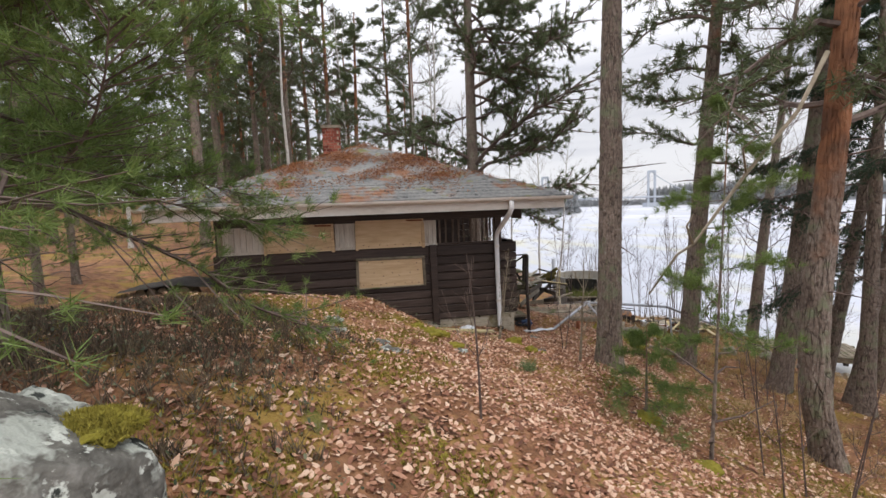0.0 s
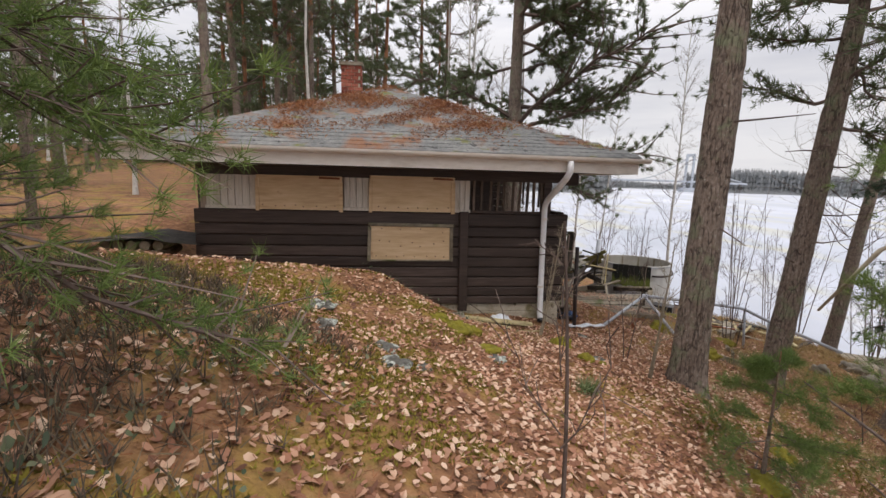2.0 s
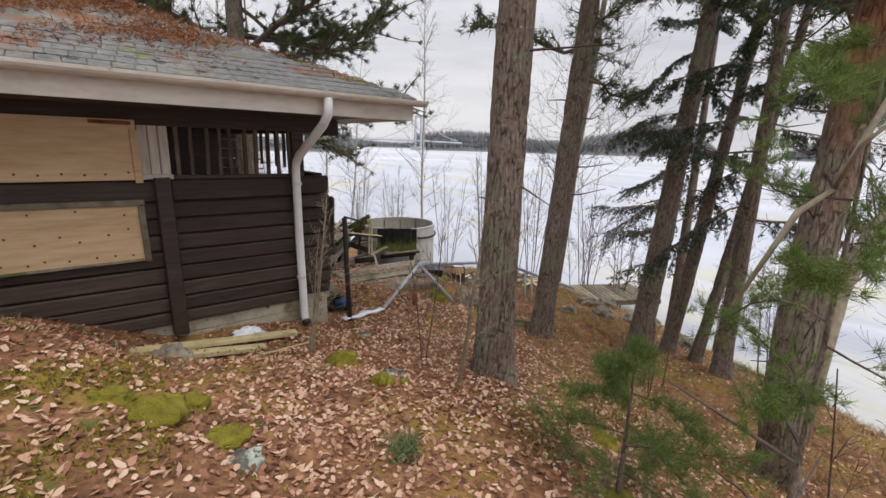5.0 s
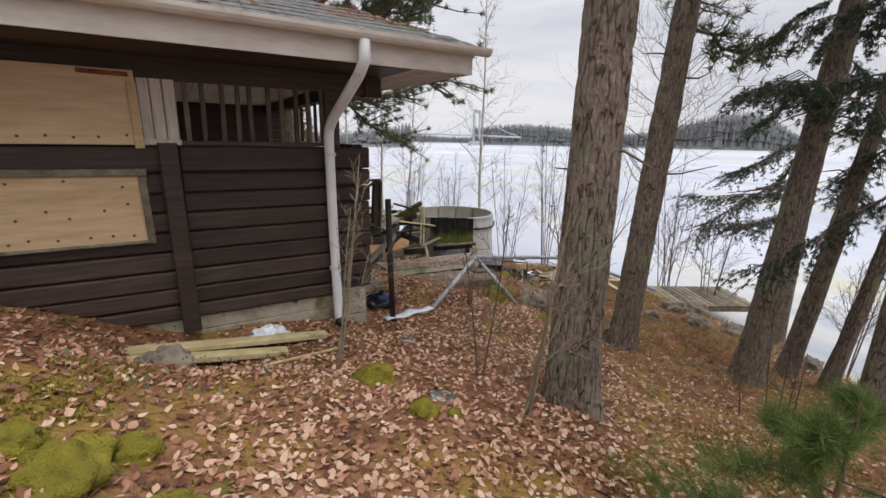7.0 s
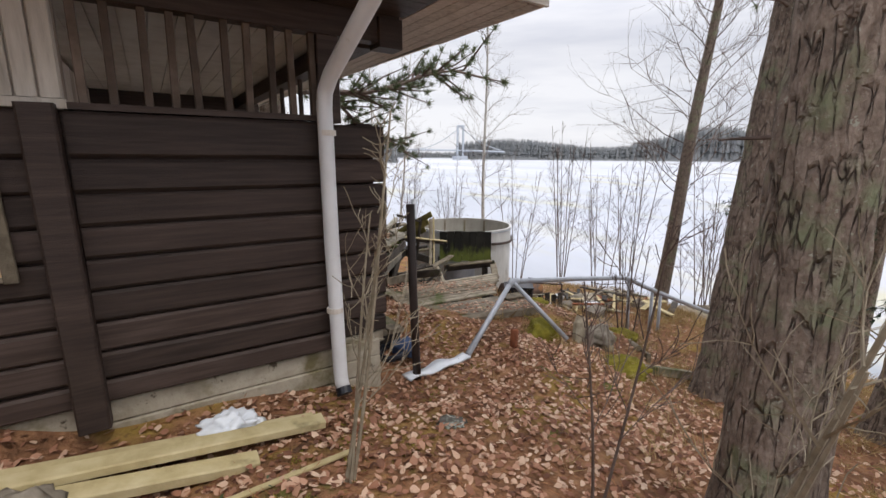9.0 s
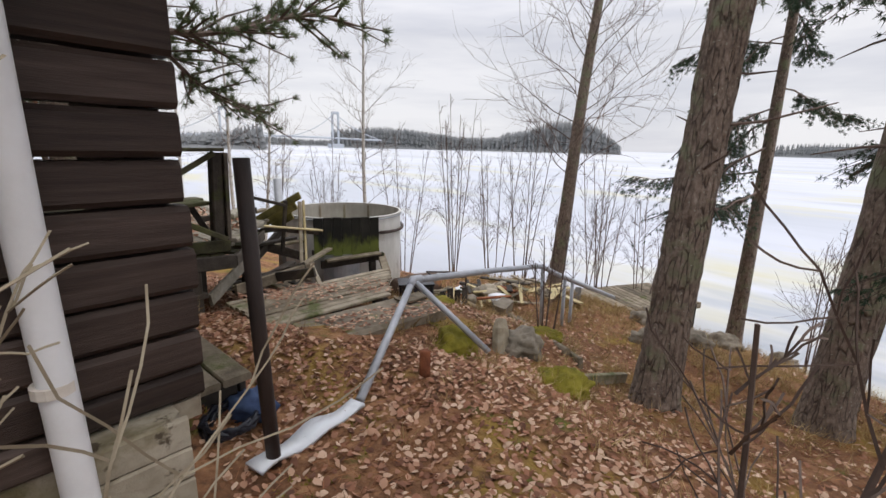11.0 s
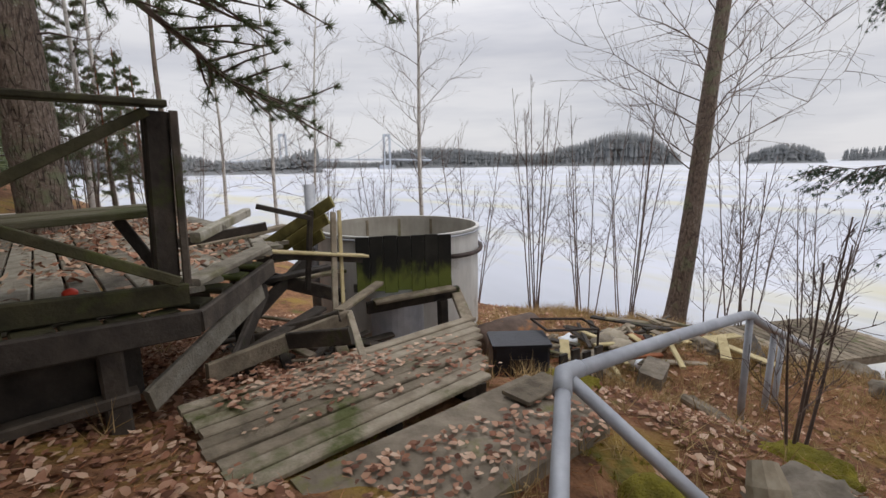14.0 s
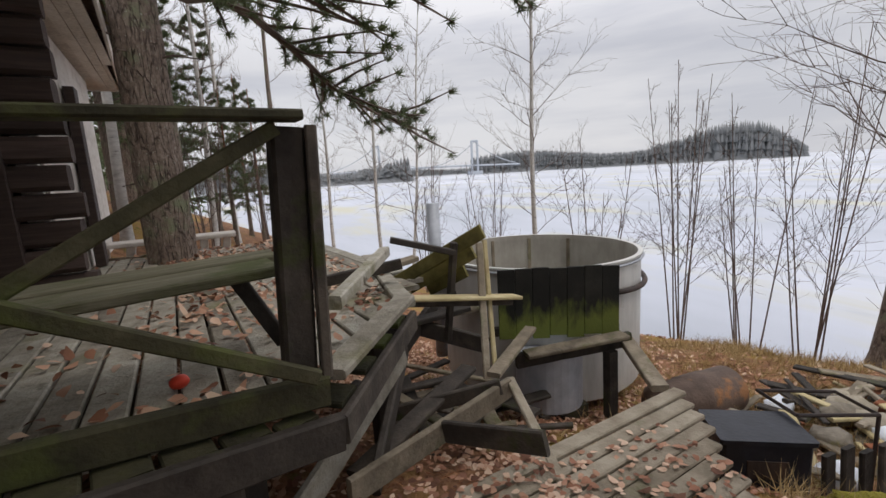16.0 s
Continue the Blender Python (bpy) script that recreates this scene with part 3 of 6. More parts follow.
part("wall_post", beam(Geo(), (0.215, -0.055, -0.62), (0.195, -0.035, 0.90), 0.13, 0.11, 0.01, up=(0, 1, 0)), M_LOGDARK, cabin, "dark upright post on the wall")
# upper zone of the front wall: cream panels, plywood sheets, dark frieze
part("frieze_board", box(Geo(), (-3.60, 0.0, 1.36), (1.95, 0.10, 1.60)), M_LOGDARK, cabin, "dark frieze under the eaves")
part("beam_end", box(Geo(), (1.80, -0.02, 1.33), (1.96, 0.12, 1.50)), M_LOGDARK, cabin)
part("backing_wall", box(Geo(), (-3.58, 0.06, 0.88), (0.29, 0.12, 1.37)), M_INNER, cabin)
for a, b, n in ((-3.48, -2.79, 7), (-1.575, -1.215, 4), (0.045, 0.285, 3)):
    panel = part("cream_panel", box(Geo(), (a, 0.035, 0.90), (b, 0.055, 1.37), 0.003), M_PANELW, cabin, "dirty cream boarded wall panel")
    w = (b - a) / n
    for k in range(n):
        part("panel_board", box(Geo(), (a + k * w + 0.004, 0.008, 0.93), (a + (k + 1) * w - 0.004, 0.034, 1.36), 0.004), M_PANELW, panel)
    part("panel_rail", box(Geo(), (a - 0.01, -0.012, 0.885), (b + 0.012, 0.03, 0.925), 0.004), M_PANELW, panel)


def bolts(g, cells, y):
    for x, z in cells:
        tube(g, [(x, y + 0.004, z), (x, y - 0.006, z)], [0.011, 0.008], 7)
    return g


def board_sheet(x0, z0, x1, z1, framed, seed, tilt=0.0):
    r = random.Random(seed)
    g = Geo()
    beam(g, ((x0 + x1) / 2, -0.035, z0), ((x0 + x1) / 2 + tilt, -0.035, z1), 0.018, x1 - x0, 0.003, up=(1, 0, 0))
    sheet = part("plywood_sheet", g, M_PLY, cabin, "bolted plywood sheet over a window")
    cells = [(x0 + 0.10 + (x1 - x0 - 0.2) * k / 7 + r.uniform(-0.03, 0.03), z0 + 0.055 + r.uniform(-0.012, 0.012)) for k in range(8)]
    if framed:
        cells += [(x0 + 0.12 + (x1 - x0 - 0.24) * k / 6 + r.uniform(-0.04, 0.04), z0 + (z1 - z0) * 0.48 + r.uniform(-0.05, 0.05)) for k in range(7)]
        cells += [(x0 + 0.15 + (x1 - x0 - 0.3) * k / 3 + r.uniform(-0.04, 0.04), z1 - 0.08 + r.uniform(-0.03, 0.03)) for k in range(4)]
    tagged(part("bolt_heads", bolts(Geo(), cells, -0.046), M_BOLT, sheet), kind="stuff")
    if framed:
        for a, b in (((x0 - 0.03, -0.05, z1 + 0.01), (x1 + 0.04, -0.05, z1 + 0.0)), ((x1 + 0.02, -0.055, z0 - 0.02), (x1 + 0.01, -0.055, z1 - 0.03)),
                     ((x0 - 0.02, -0.055, z0 - 0.02), (x0 - 0.01, -0.055, z1 - 0.03))):
            part("sheet_batten", beam(Geo(), a, b, 0.03, 0.05, 0.004), M_GREYWOOD, sheet)
        part("sheet_batten", beam(Geo(), (x0 - 0.01, -0.05, z0 - 0.01), (x1, -0.05, z0 - 0.005), 0.03, 0.022, 0.004), M_GREYWOOD, sheet)
    else:
        part("sheet_batten", beam(Geo(), (x1 - 0.015, -0.05, z0 - 0.025), (x1 - 0.02, -0.05, z1 - 0.08), 0.02, 0.06, 0.004), M_PLY, sheet)
        part("sheet_batten", beam(Geo(), (x0 + 0.01, -0.05, z0 - 0.02), (x0 + 0.015, -0.05, z1 - 0.05), 0.02, 0.05, 0.004), M_PLY, sheet)
        part("sheet_batten", beam(Geo(), (x1 - 0.32, -0.05, z1 - 0.025), (x1 - 0.03, -0.05, z1 - 0.03), 0.02, 0.03, 0.004), M_RUST, sheet)


board_sheet(-2.78, 0.885, -1.595, 1.37, False, 1)
board_sheet(-1.20, 0.885, 0.04, 1.40, False, 2)
board_sheet(-1.19, 0.165, 0.0, 0.685, True, 3)
# open slatted porch
part("slat_rail", box(Geo(), (0.28, -0.01, 0.885), (1.46, 0.10, 0.915)), M_LOGDARK, cabin)
for k in range(10):
    x = 0.36 + k * 0.117 + rnd.uniform(-0.012, 0.012)
    part("slat", beam(Geo(), (x, 0.05, 0.91), (x + rnd.uniform(-0.01, 0.01), 0.05, 1.40), 0.035, 0.036, 0.004), M_SLAT, cabin)
part("corner_post", box(Geo(), (1.43, 0.02, 0.88), (1.56, 0.14, 1.50)), M_LOGDARK, cabin)
for k in range(5):
    y = 1.0 + k * 0.33
    part("slat", beam(Geo(), (1.80, y, 0.91), (1.80, y, 1.40), 0.035, 0.036, 0.004), M_SLAT, cabin)
part("porch_beam", box(Geo(), (1.73, 0.20, 1.36), (1.87, 5.0, 1.50)), M_LOGDARK, cabin)
part("porch_wall", box(Geo(), (1.74, 0.24, -0.5), (1.86, 1.0, 0.90)), M_LOGDARK, cabin, "low dark timber side wall of the porch")
part("porch_floor", box(Geo(), (0.0, 0.14, -0.62), (1.86, 5.0, -0.54)), M_GREYWOOD, cabin, "grey plank porch floor")
inner = part("porch_back_wall", box(Geo(), (-0.05, 0.14, -0.6), (0.02, 4.9, 1.5)), M_INNER, cabin, "dim cream boarding inside the porch")
for k in range(18):
    part("panel_board", box(Geo(), (0.021, 0.16 + k * 0.26, -0.5), (0.04, 0.16 + k * 0.26 + 0.25, 1.48), 0.004), M_INNER, inner)
part("porch_end_wall", box(Geo(), (0.0, 4.75, -0.6), (1.74, 4.85, 1.5)), M_LOGDARK, cabin)
ceiling = part("porch_ceiling", box(Geo(), (0.05, 0.15, 1.512), (1.72, 4.7, 1.522), 0.002), M_WHITEP, cabin, "pale boarded porch ceiling")
for k in range(11):
    part("ceiling_board", box(Geo(), (0.06 + k * 0.15, 0.16, 1.494), (0.06 + k * 0.15 + 0.143, 4.69, 1.511), 0.004), M_WHITEP, ceiling)
# log corner and white side wall towards the lake
for i in range(11):
    z = -0.44 + i * 0.18
    part("log_end", beam(Geo(), (1.72, 4.86 + rnd.uniform(-0.02, 0.02), z), (2.06 + rnd.uniform(-0.03, 0.03), 4.86 + rnd.uniform(-0.02, 0.02), z), 0.16, 0.165, 0.03), M_LOGDARK, cabin)
side = part("side_wall", box(Geo(), (1.74, 5.0, -0.55), (1.86, 8.0, 1.5)), M_WHITEP, cabin, "cream painted side wall facing the lake")
for k in range(12):
    part("panel_board", box(Geo(), (1.862, 5.02 + k * 0.25, -0.2), (1.885, 5.02 + k * 0.25 + 0.24, 1.49), 0.004), M_WHITEP, side)
part("door_board", box(Geo(), (1.90, 6.15, -0.5), (1.98, 6.35, 1.1)), M_LOGDARK, cabin)
part("back_wall", box(Geo(), (-3.6, 8.0, -0.5), (1.86, 8.1, 1.5)), M_LOGDARK, cabin)
part("left_wall", box(Geo(), (-3.64, 0.14, -0.5), (-3.52, 8.0, 1.5)), M_LOGDARK, cabin)
foundation = part("foundation", box(Geo(), (-3.5, 0.05, -1.3), (1.76, 8.0, -0.535), 0.02), M_CONCRETE, cabin, "stained concrete block foundation")
for r_ in range(4):
    for a, b in ((-2.9, -0.62), (-0.61, 1.775)):
        z1 = -0.54 - 0.125 * r_
        g = beam(Geo(), (a, 0.040 - 0.003 * r_ + rnd.uniform(0, 0.006), z1 - 0.061), (b, 0.040 - 0.003 * r_ + rnd.uniform(0, 0.006), z1 - 0.061 + rnd.uniform(-0.003, 0.003)), 0.03, 0.119, 0.008)
        part("poured_lift", g, M_CONCRETE, foundation)

# roof: hipped, boxed white eaves, gutter, downpipe
EX0, EX1, EXB, EY0, EY1, EZ, RZ = -4.42, 2.55, 2.22, -0.70, 8.7, 1.70, 3.17
RX, RY0, RY1 = -0.93, 2.82, 5.2


def roof_faces(g, lift, grow=0.0, n=26):
    """The four slopes as fine grids, slightly uneven."""
    def face(a, b, c, d):
        a, b, c, d = (Vector(p) for p in (a, b, c, d))
        base = len(g.v)
        for i in range(n + 1):
            for j in range(n + 1):
                p = a.lerp(b, j / n).lerp(d.lerp(c, j / n), i / n)
                p.z += lift + 0.012 * noise.noise(Vector((p.x * 1.7, p.y * 1.7, lift * 30)))
                g.v.append(tuple(p))
        for i in range(n):
            for j in range(n):
                k = base + i * (n + 1) + j
                g.f.append((k, k + 1, k + n + 2, k + n + 1))
    x0, x1, y0, y1 = EX0 - grow, EX1 + grow, EY0 - grow, EY1 + grow
    r0, r1 = (RX, RY0, RZ), (RX, RY1, RZ)
    face((x0, y0, EZ), (x1, y0, EZ), r0, r0)
    face((x1, y0, EZ), (EXB + grow, y1, EZ), r1, r0)
    face((EXB + grow, y1, EZ), (x0, y1, EZ), r1, r1)
    face((x0, y1, EZ), (x0, y0, EZ), r0, r1)
    return g


roof = part("roof", roof_faces(Geo(), 0.02), M_ROOF, cabin, "grey shingle roof covered in rusty needles and moss", smooth=True)
part("roof_deck", roof_faces(Geo(), -0.03, -0.02, 2), M_INNER, roof)
# ragged shingle courses
for k in range(300):
    row = k // 50
    s = row * 0.155
    t = (k % 50) / 50
    f = s / 3.8
    x0 = EX0 + (RX - EX0) * f
    x1 = EX1 + (RX - EX1) * f
    x = x0 + (x1 - x0) * (t + 0.01 * (row % 2))
    y = EY0 + (RY0 - EY0) * f - 0.02
    z = EZ + (RZ - EZ) * f + 0.034
    wdt = (x1 - x0) / 50 - 0.006
    sl = (RZ - EZ) / (RY0 - EY0)
    g = Geo()
    dz = rnd.uniform(0.0, 0.006)
    g.add([(x, y, z + dz - 0.012), (x + wdt, y, z + dz - 0.012), (x + wdt, y, z + dz), (x, y, z + dz), (x, y + 0.17, z + 0.17 * sl - 0.004), (x + wdt, y + 0.17, z + 0.17 * sl - 0.004)],
          [(0, 1, 2, 3), (3, 2, 5, 4)])
    part("shingle", g, M_ROOF, roof)
for name, lo, hi in (("fascia", (EX0 + 0.02, EY0 + 0.02, 1.51), (EX1 - 0.02, EY0 + 0.045, 1.685)), ("fascia", (EX0 + 0.02, EY0 + 0.046, 1.51), (EX0 + 0.045, EY1 - 0.02, 1.685)), ("fascia", (EX0 + 0.046, EY1 - 0.045, 1.51), (EXB - 0.046, EY1 - 0.02, 1.685))):
    part(name, box(Geo(), lo, hi, 0.004), M_WHITEP, cabin, "white painted fascia board")
part("fascia", beam(Geo(), (EX1 - 0.035, EY0 + 0.05, 1.60), (EXB - 0.035, EY1 - 0.02, 1.60), 0.025, 0.175, 0.004), M_WHITEP, cabin, "white painted fascia board")
soffit = part("soffit", box(Geo(), (EX0 + 0.05, EY0 + 0.05, 1.525), (EXB - 0.05, EY1 - 0.05, 1.54), 0.002), M_PANELW, cabin, "cream boarded soffit")
for k in range(6):
    x = 1.97 + k * 0.088
    y1 = min(EY1 - 0.06, EY0 + (EX1 - 0.05 - x - 0.083) / (EX1 - EXB) * (EY1 - EY0) + 0.1)
    part("soffit_board", box(Geo(), (x, EY0 + 0.06, 1.508), (x + 0.083, max(y1, 0.4), 1.524), 0.004), M_PANELW, soffit)
for k in range(6):
    y = -0.63 + k * 0.1
    part("soffit_board", box(Geo(), (EX0 + 0.06, y, 1.508), (1.96, y + 0.095, 1.524), 0.004), M_LOGDARK, soffit)
# gutter as an open half pipe on the front edge
g = Geo()
ng = 9
for x in (EX0 - 0.05, EX1 + 0.09):
    for k in range(ng):
        a = math.pi * k / (ng - 1)
        g.v.append((x, EY0 - 0.055 + 0.062 * math.cos(a), 1.715 - 0.062 * math.sin(a) + (0.012 if x < 0 else 0)))
    for k in range(ng):
        a = math.pi * k / (ng - 1)
        g.v.append((x, EY0 - 0.055 + 0.057 * math.cos(a), 1.715 - 0.057 * math.sin(a) + (0.012 if x < 0 else 0)))
for off in (0, ng):
    for k in range(ng - 1):
        g.f.append((off + k, off + k + 1, 2 * ng + off + k + 1, 2 * ng + off + k))
for k in (0, ng - 1):
    g.f.append((k, ng + k, 3 * ng + k, 2 * ng + k))
for e in (0, 2 * ng):
    g.f.append(tuple(e + k for k in range(ng)))
gutter = part("gutter", g, M_WHITEP, cabin, "white metal eaves gutter")
for k in range(9):
    x = EX0 + 0.3 + k * 0.8
    part("gutter_bracket", beam(Geo(), (x, EY0 - 0.125, 1.722), (x, EY0 + 0.03, 1.722), 0.022, 0.006, 0.001), M_WHITEP, gutter)
pipe = Geo()
tube(pipe, [(1.51, -0.76, 1.66), (1.51, -0.76, 1.52), (1.49, -0.68, 1.42), (1.435, -0.17, 1.11), (1.425, -0.10, 1.03), (1.424, -0.085, 0.95), (1.43, -0.085, 0.2), (1.448, -0.085, -0.66), (1.449, -0.095, -0.71), (1.45, -0.12, -0.75)], 0.044, 14)
downpipe = part("downpipe", pipe, M_PIPE, cabin, "white downpipe with a bent neck", smooth=True)
part("pipe_shoe", tube(Geo(), [(1.45, -0.118, -0.747), (1.45, -0.145, -0.782)], [0.046, 0.05], 14), M_BLACKPLASTIC, downpipe)
for z in (0.80, -0.25):
    part("pipe_clip", tube(Geo(), [(1.432, -0.085, z), (1.432, -0.085, z + 0.03)], 0.050, 14), M_WHITEP, downpipe)
# chimney of single bricks
chimney = part("chimney", box(Geo(), (-1.92, 3.12, 2.5), (-1.54, 3.50, 3.62), 0.01), M_CONCRETE, cabin, "red brick chimney stack")
for row in range(11):
    z = 2.86 + row * 0.071
    for k in range(3):
        o = -0.06 if row % 2 else 0.0
        x0, x1 = max(-1.935, -1.935 + k * 0.137 + o), min(-1.525, -1.935 + (k + 1) * 0.137 + o - 0.008)
        if x1 - x0 > 0.03:
            part("brick", box(Geo(), (x0, 3.105, z), (x1, 3.135, z + 0.062), 0.004), M_BRICK, chimney)
            part("brick", box(Geo(), (-1.555, 3.12 + k * 0.125, z), (-1.525, 3.12 + k * 0.125 + 0.118, z + 0.062), 0.004), M_BRICK, chimney)
part("chimney_cap", box(Geo(), (-1.97, 3.07, 3.63), (-1.49, 3.55, 3.70), 0.015), M_SLAB, chimney)


# ---------------------------------------------------------------- the terrace deck (same frame)
terrace = thing("terrace", (-0.42, 8.26, 0), "weathered grey plank terrace with dark sagging edge beams", "terrace", turn=10)
rnd = random.Random(9)
TO_CABIN = CABIN.inverted()


def lw(x, y, z):
    """A place in the world, told in the cabin's frame."""
    return TO_CABIN @ Vector((x, y, z))


for k in range(-1, 16):
    x = 1.95 + k * 0.128
    if x > 3.95:
        break
    y0 = 2.34 if x < 2.95 else 2.37 + (x + 0.06 - 2.95) * 1.15
    g = beam(Geo(), (x, y0, -0.497 + rnd.uniform(-0.006, 0.004)), (x, 6.6 + rnd.uniform(-0.05, 0.05), -0.535 + rnd.uniform(-0.006, 0.006)), 0.116, 0.03, 0.006)
    part("deck_plank", g, M_DECK, terrace)
for k in range(4):
    part("joist", beam(Geo(), (1.95, 2.9 + k * 1.1, -0.59), (3.15 + 0.25 * min(k, 2), 2.9 + k * 1.1, -0.60), 0.05, 0.14), M_DARKWOOD, terrace)
part("edge_beam", beam(Geo(), lw(0.95, 10.86, -0.41), lw(2.06, 11.055, -0.468), 0.045, 0.10, 0.008), M_MOSSWOOD, terrace, "dark edge beam with green algae")
part("fascia_beam", beam(Geo(), lw(0.95, 10.685, -0.51), lw(2.088, 11.03, -0.607), 0.04, 0.12, 0.008), M_DARKWOOD, terrace)
for k in range(8):
    x = 0.98 + 0.137 * k
    part("ledge_plank", beam(Geo(), lw(x + 0.03, 10.715 + 0.30 * (x - 0.95), -0.478 - 0.075 * (x - 0.95) + rnd.uniform(-0.004, 0.004)), lw(x, 10.87 + 0.19 * (x - 0.95), -0.465 - 0.075 * (x - 0.95)), 0.125, 0.026, 0.006), M_MOSSWOOD, terrace)
part("edge_beam", beam(Geo(), lw(2.07, 11.05, -0.422), lw(2.51, 11.735, -0.415), 0.10, 0.035, 0.008), M_DECK, terrace, "weathered grey edge board")
part("fascia_beam", beam(Geo(), lw(2.092, 11.035, -0.605), lw(2.565, 11.795, -0.555), 0.035, 0.105, 0.008), M_DARKWOOD, terrace)
for k in range(4):
    f = 0.12 + 0.24 * k
    part("ledge_plank", beam(Geo(), lw(2.075 + 0.475 * f, 11.05 + 0.76 * f, -0.56 + 0.05 * f), lw(1.96 + 0.475 * f, 11.12 + 0.76 * f, -0.55 + 0.05 * f), 0.13, 0.025, 0.006), M_MOSSWOOD, terrace)
part("edge_beam", beam(Geo(), lw(2.52, 11.76, -0.45), lw(2.70, 13.6, -0.53), 0.10, 0.045, 0.008), M_DECK, terrace)
for x, y in ((1.15, 10.86), (1.75, 10.99), (2.35, 11.70)):
    part("deck_post", beam(Geo(), lw(x, y, float(lay(x, y)) - 0.1), lw(x, y, -0.565), 0.09, 0.09, 0.01), M_DARKWOOD, terrace)
part("brace", beam(Geo(), lw(1.86, 11.03, -0.93), lw(2.47, 11.70, -0.68), 0.035, 0.12, 0.008), M_DECK, terrace)
part("brace", beam(Geo(), lw(2.20, 11.22, -0.98), lw(2.52, 11.85, -0.72), 0.035, 0.10, 0.008), M_DARKWOOD, terrace)
part("sill_beam", beam(Geo(), lw(0.95, 10.84, -0.865), lw(1.83, 10.99, -0.86), 0.08, 0.05, 0.008), M_DARKWOOD, terrace)
# Added dark sheet that stands in for the shaded void below the deck.
part("skirt_panel", beam(Geo(), lw(0.92, 10.88, -0.72), lw(1.85, 11.06, -0.745), 0.02, 0.30, 0.004), M_DARKWOOD, terrace, "added dark sheet for the shaded void under the terrace edge")
# railing: leaning corner post, top rail, crossed braces, seat board
railing = thing("railing", (-0.42, 8.26, 0), "dark timber terrace railing with crossed braces and seat board", "railing", turn=10)
part("corner_post", beam(Geo(), (2.86, 2.40, -0.50), (2.90, 2.40, 0.325), 0.095, 0.095, 0.01), M_DARKWOOD, railing)
part("post_board", beam(Geo(), (2.938, 2.365, -0.425), (2.966, 2.375, 0.325), 0.034, 0.12, 0.006, up=(0.2, 1, 0)), M_DARKWOOD, railing)
part("top_rail", beam(Geo(), (1.35, 2.22, 0.335), (2.925, 2.32, 0.350), 0.085, 0.028, 0.006), M_MOSSWOOD, railing)
part("cross_brace", beam(Geo(), (2.86, 2.33, 0.32), (1.72, 2.28, -0.33), 0.03, 0.042, 0.005), M_MOSSWOOD, railing)
part("cross_brace", beam(Geo(), lw(2.03, 11.0, -0.40), lw(1.25, 10.84, 0.03), 0.03, 0.045, 0.005), M_MOSSWOOD, railing)
part("seat_board", beam(Geo(), (1.5, 2.56, -0.15), (2.86, 2.62, -0.115), 0.20, 0.035, 0.006), M_SEATWOOD, railing)
part("seat_board", beam(Geo(), (1.5, 2.79, -0.145), (2.90, 2.84, -0.112), 0.18, 0.035, 0.006), M_SEATWOOD, railing)
part("seat_bracket", beam(Geo(), (2.86, 2.60, -0.38), (2.74, 2.62, -0.14), 0.04, 0.05, 0.005), M_DARKWOOD, railing)
part("rail_post", beam(Geo(), (1.66, 2.26, -0.50), (1.64, 2.24, -0.15), 0.05, 0.05, 0.005), M_DARKWOOD, railing)
part("rail_post", beam(Geo(), (1.78, 2.28, -0.50), (1.76, 2.27, -0.17), 0.045, 0.05, 0.005), M_DARKWOOD, railing)
part("rail_post", beam(Geo(), (1.70, 2.9, -0.52), (1.72, 2.9, 0.32), 0.08, 0.08, 0.005), M_DARKWOOD, railing)
part("outer_rail", beam(Geo(), lw(2.12, 11.20, -0.24), lw(2.447, 11.809, -0.19), 0.05, 0.05, 0.006), M_DECK, railing)

# ---------------------------------------------------------------- trees
GOLD = 2.39996


def stem(pts, radii, n, amp, seed, rings):
    """A trunk along a bent line, with bark plates in its outline: arrays of vertices and quads."""
    pts, radii = np.array(pts, float), np.array(radii, float)
    s = (len(pts) - 1) * np.linspace(0, 1, rings) ** (1.9 if rings > 200 else 1.0)
    i0 = np.clip(s.astype(int), 0, len(pts) - 2)
    f = (s - i0)[:, None]
    f2 = f
    c = pts[i0] * (1 - f2) + pts[i0 + 1] * f2
    for _ in range(3):
        c[1:-1] = (c[:-2] + 2 * c[1:-1] + c[2:]) / 4
    r = radii[i0] * (1 - f[:, 0]) + radii[i0 + 1] * f[:, 0]
    a = np.arange(n) * 2 * np.pi / n
    V = np.zeros((rings, n, 3))
    for i in range(rings):
        for k in range(n):
            q = Vector((math.cos(a[k]) * r[i] / 0.060, math.sin(a[k]) * r[i] / 0.060, c[i][2] / 0.42 + seed))
            e = amp * (0.75 * min(1.0, 4.5 * abs(noise.noise(q))) + 0.45 * noise.noise(q * 2.3) - 0.6 + 0.7 * noise.noise(q * 0.25)) if amp else 0
            flare = 1 + 0.35 * math.exp(-(c[i][2] - c[0][2]) / 0.22) * (1 + 0.5 * math.sin(3 * a[k] + seed))
            rr = r[i] * flare + e
            V[i, k] = c[i] + np.array([math.cos(a[k]) * rr, math.sin(a[k]) * rr, 0])
    idx = np.arange(rings * n).reshape(rings, n)
    F = np.stack([idx[:-1], np.roll(idx[:-1], -1, 1), np.roll(idx[1:], -1, 1), idx[1:]], -1).reshape(-1, 4)
    return V.reshape(-1, 3), F


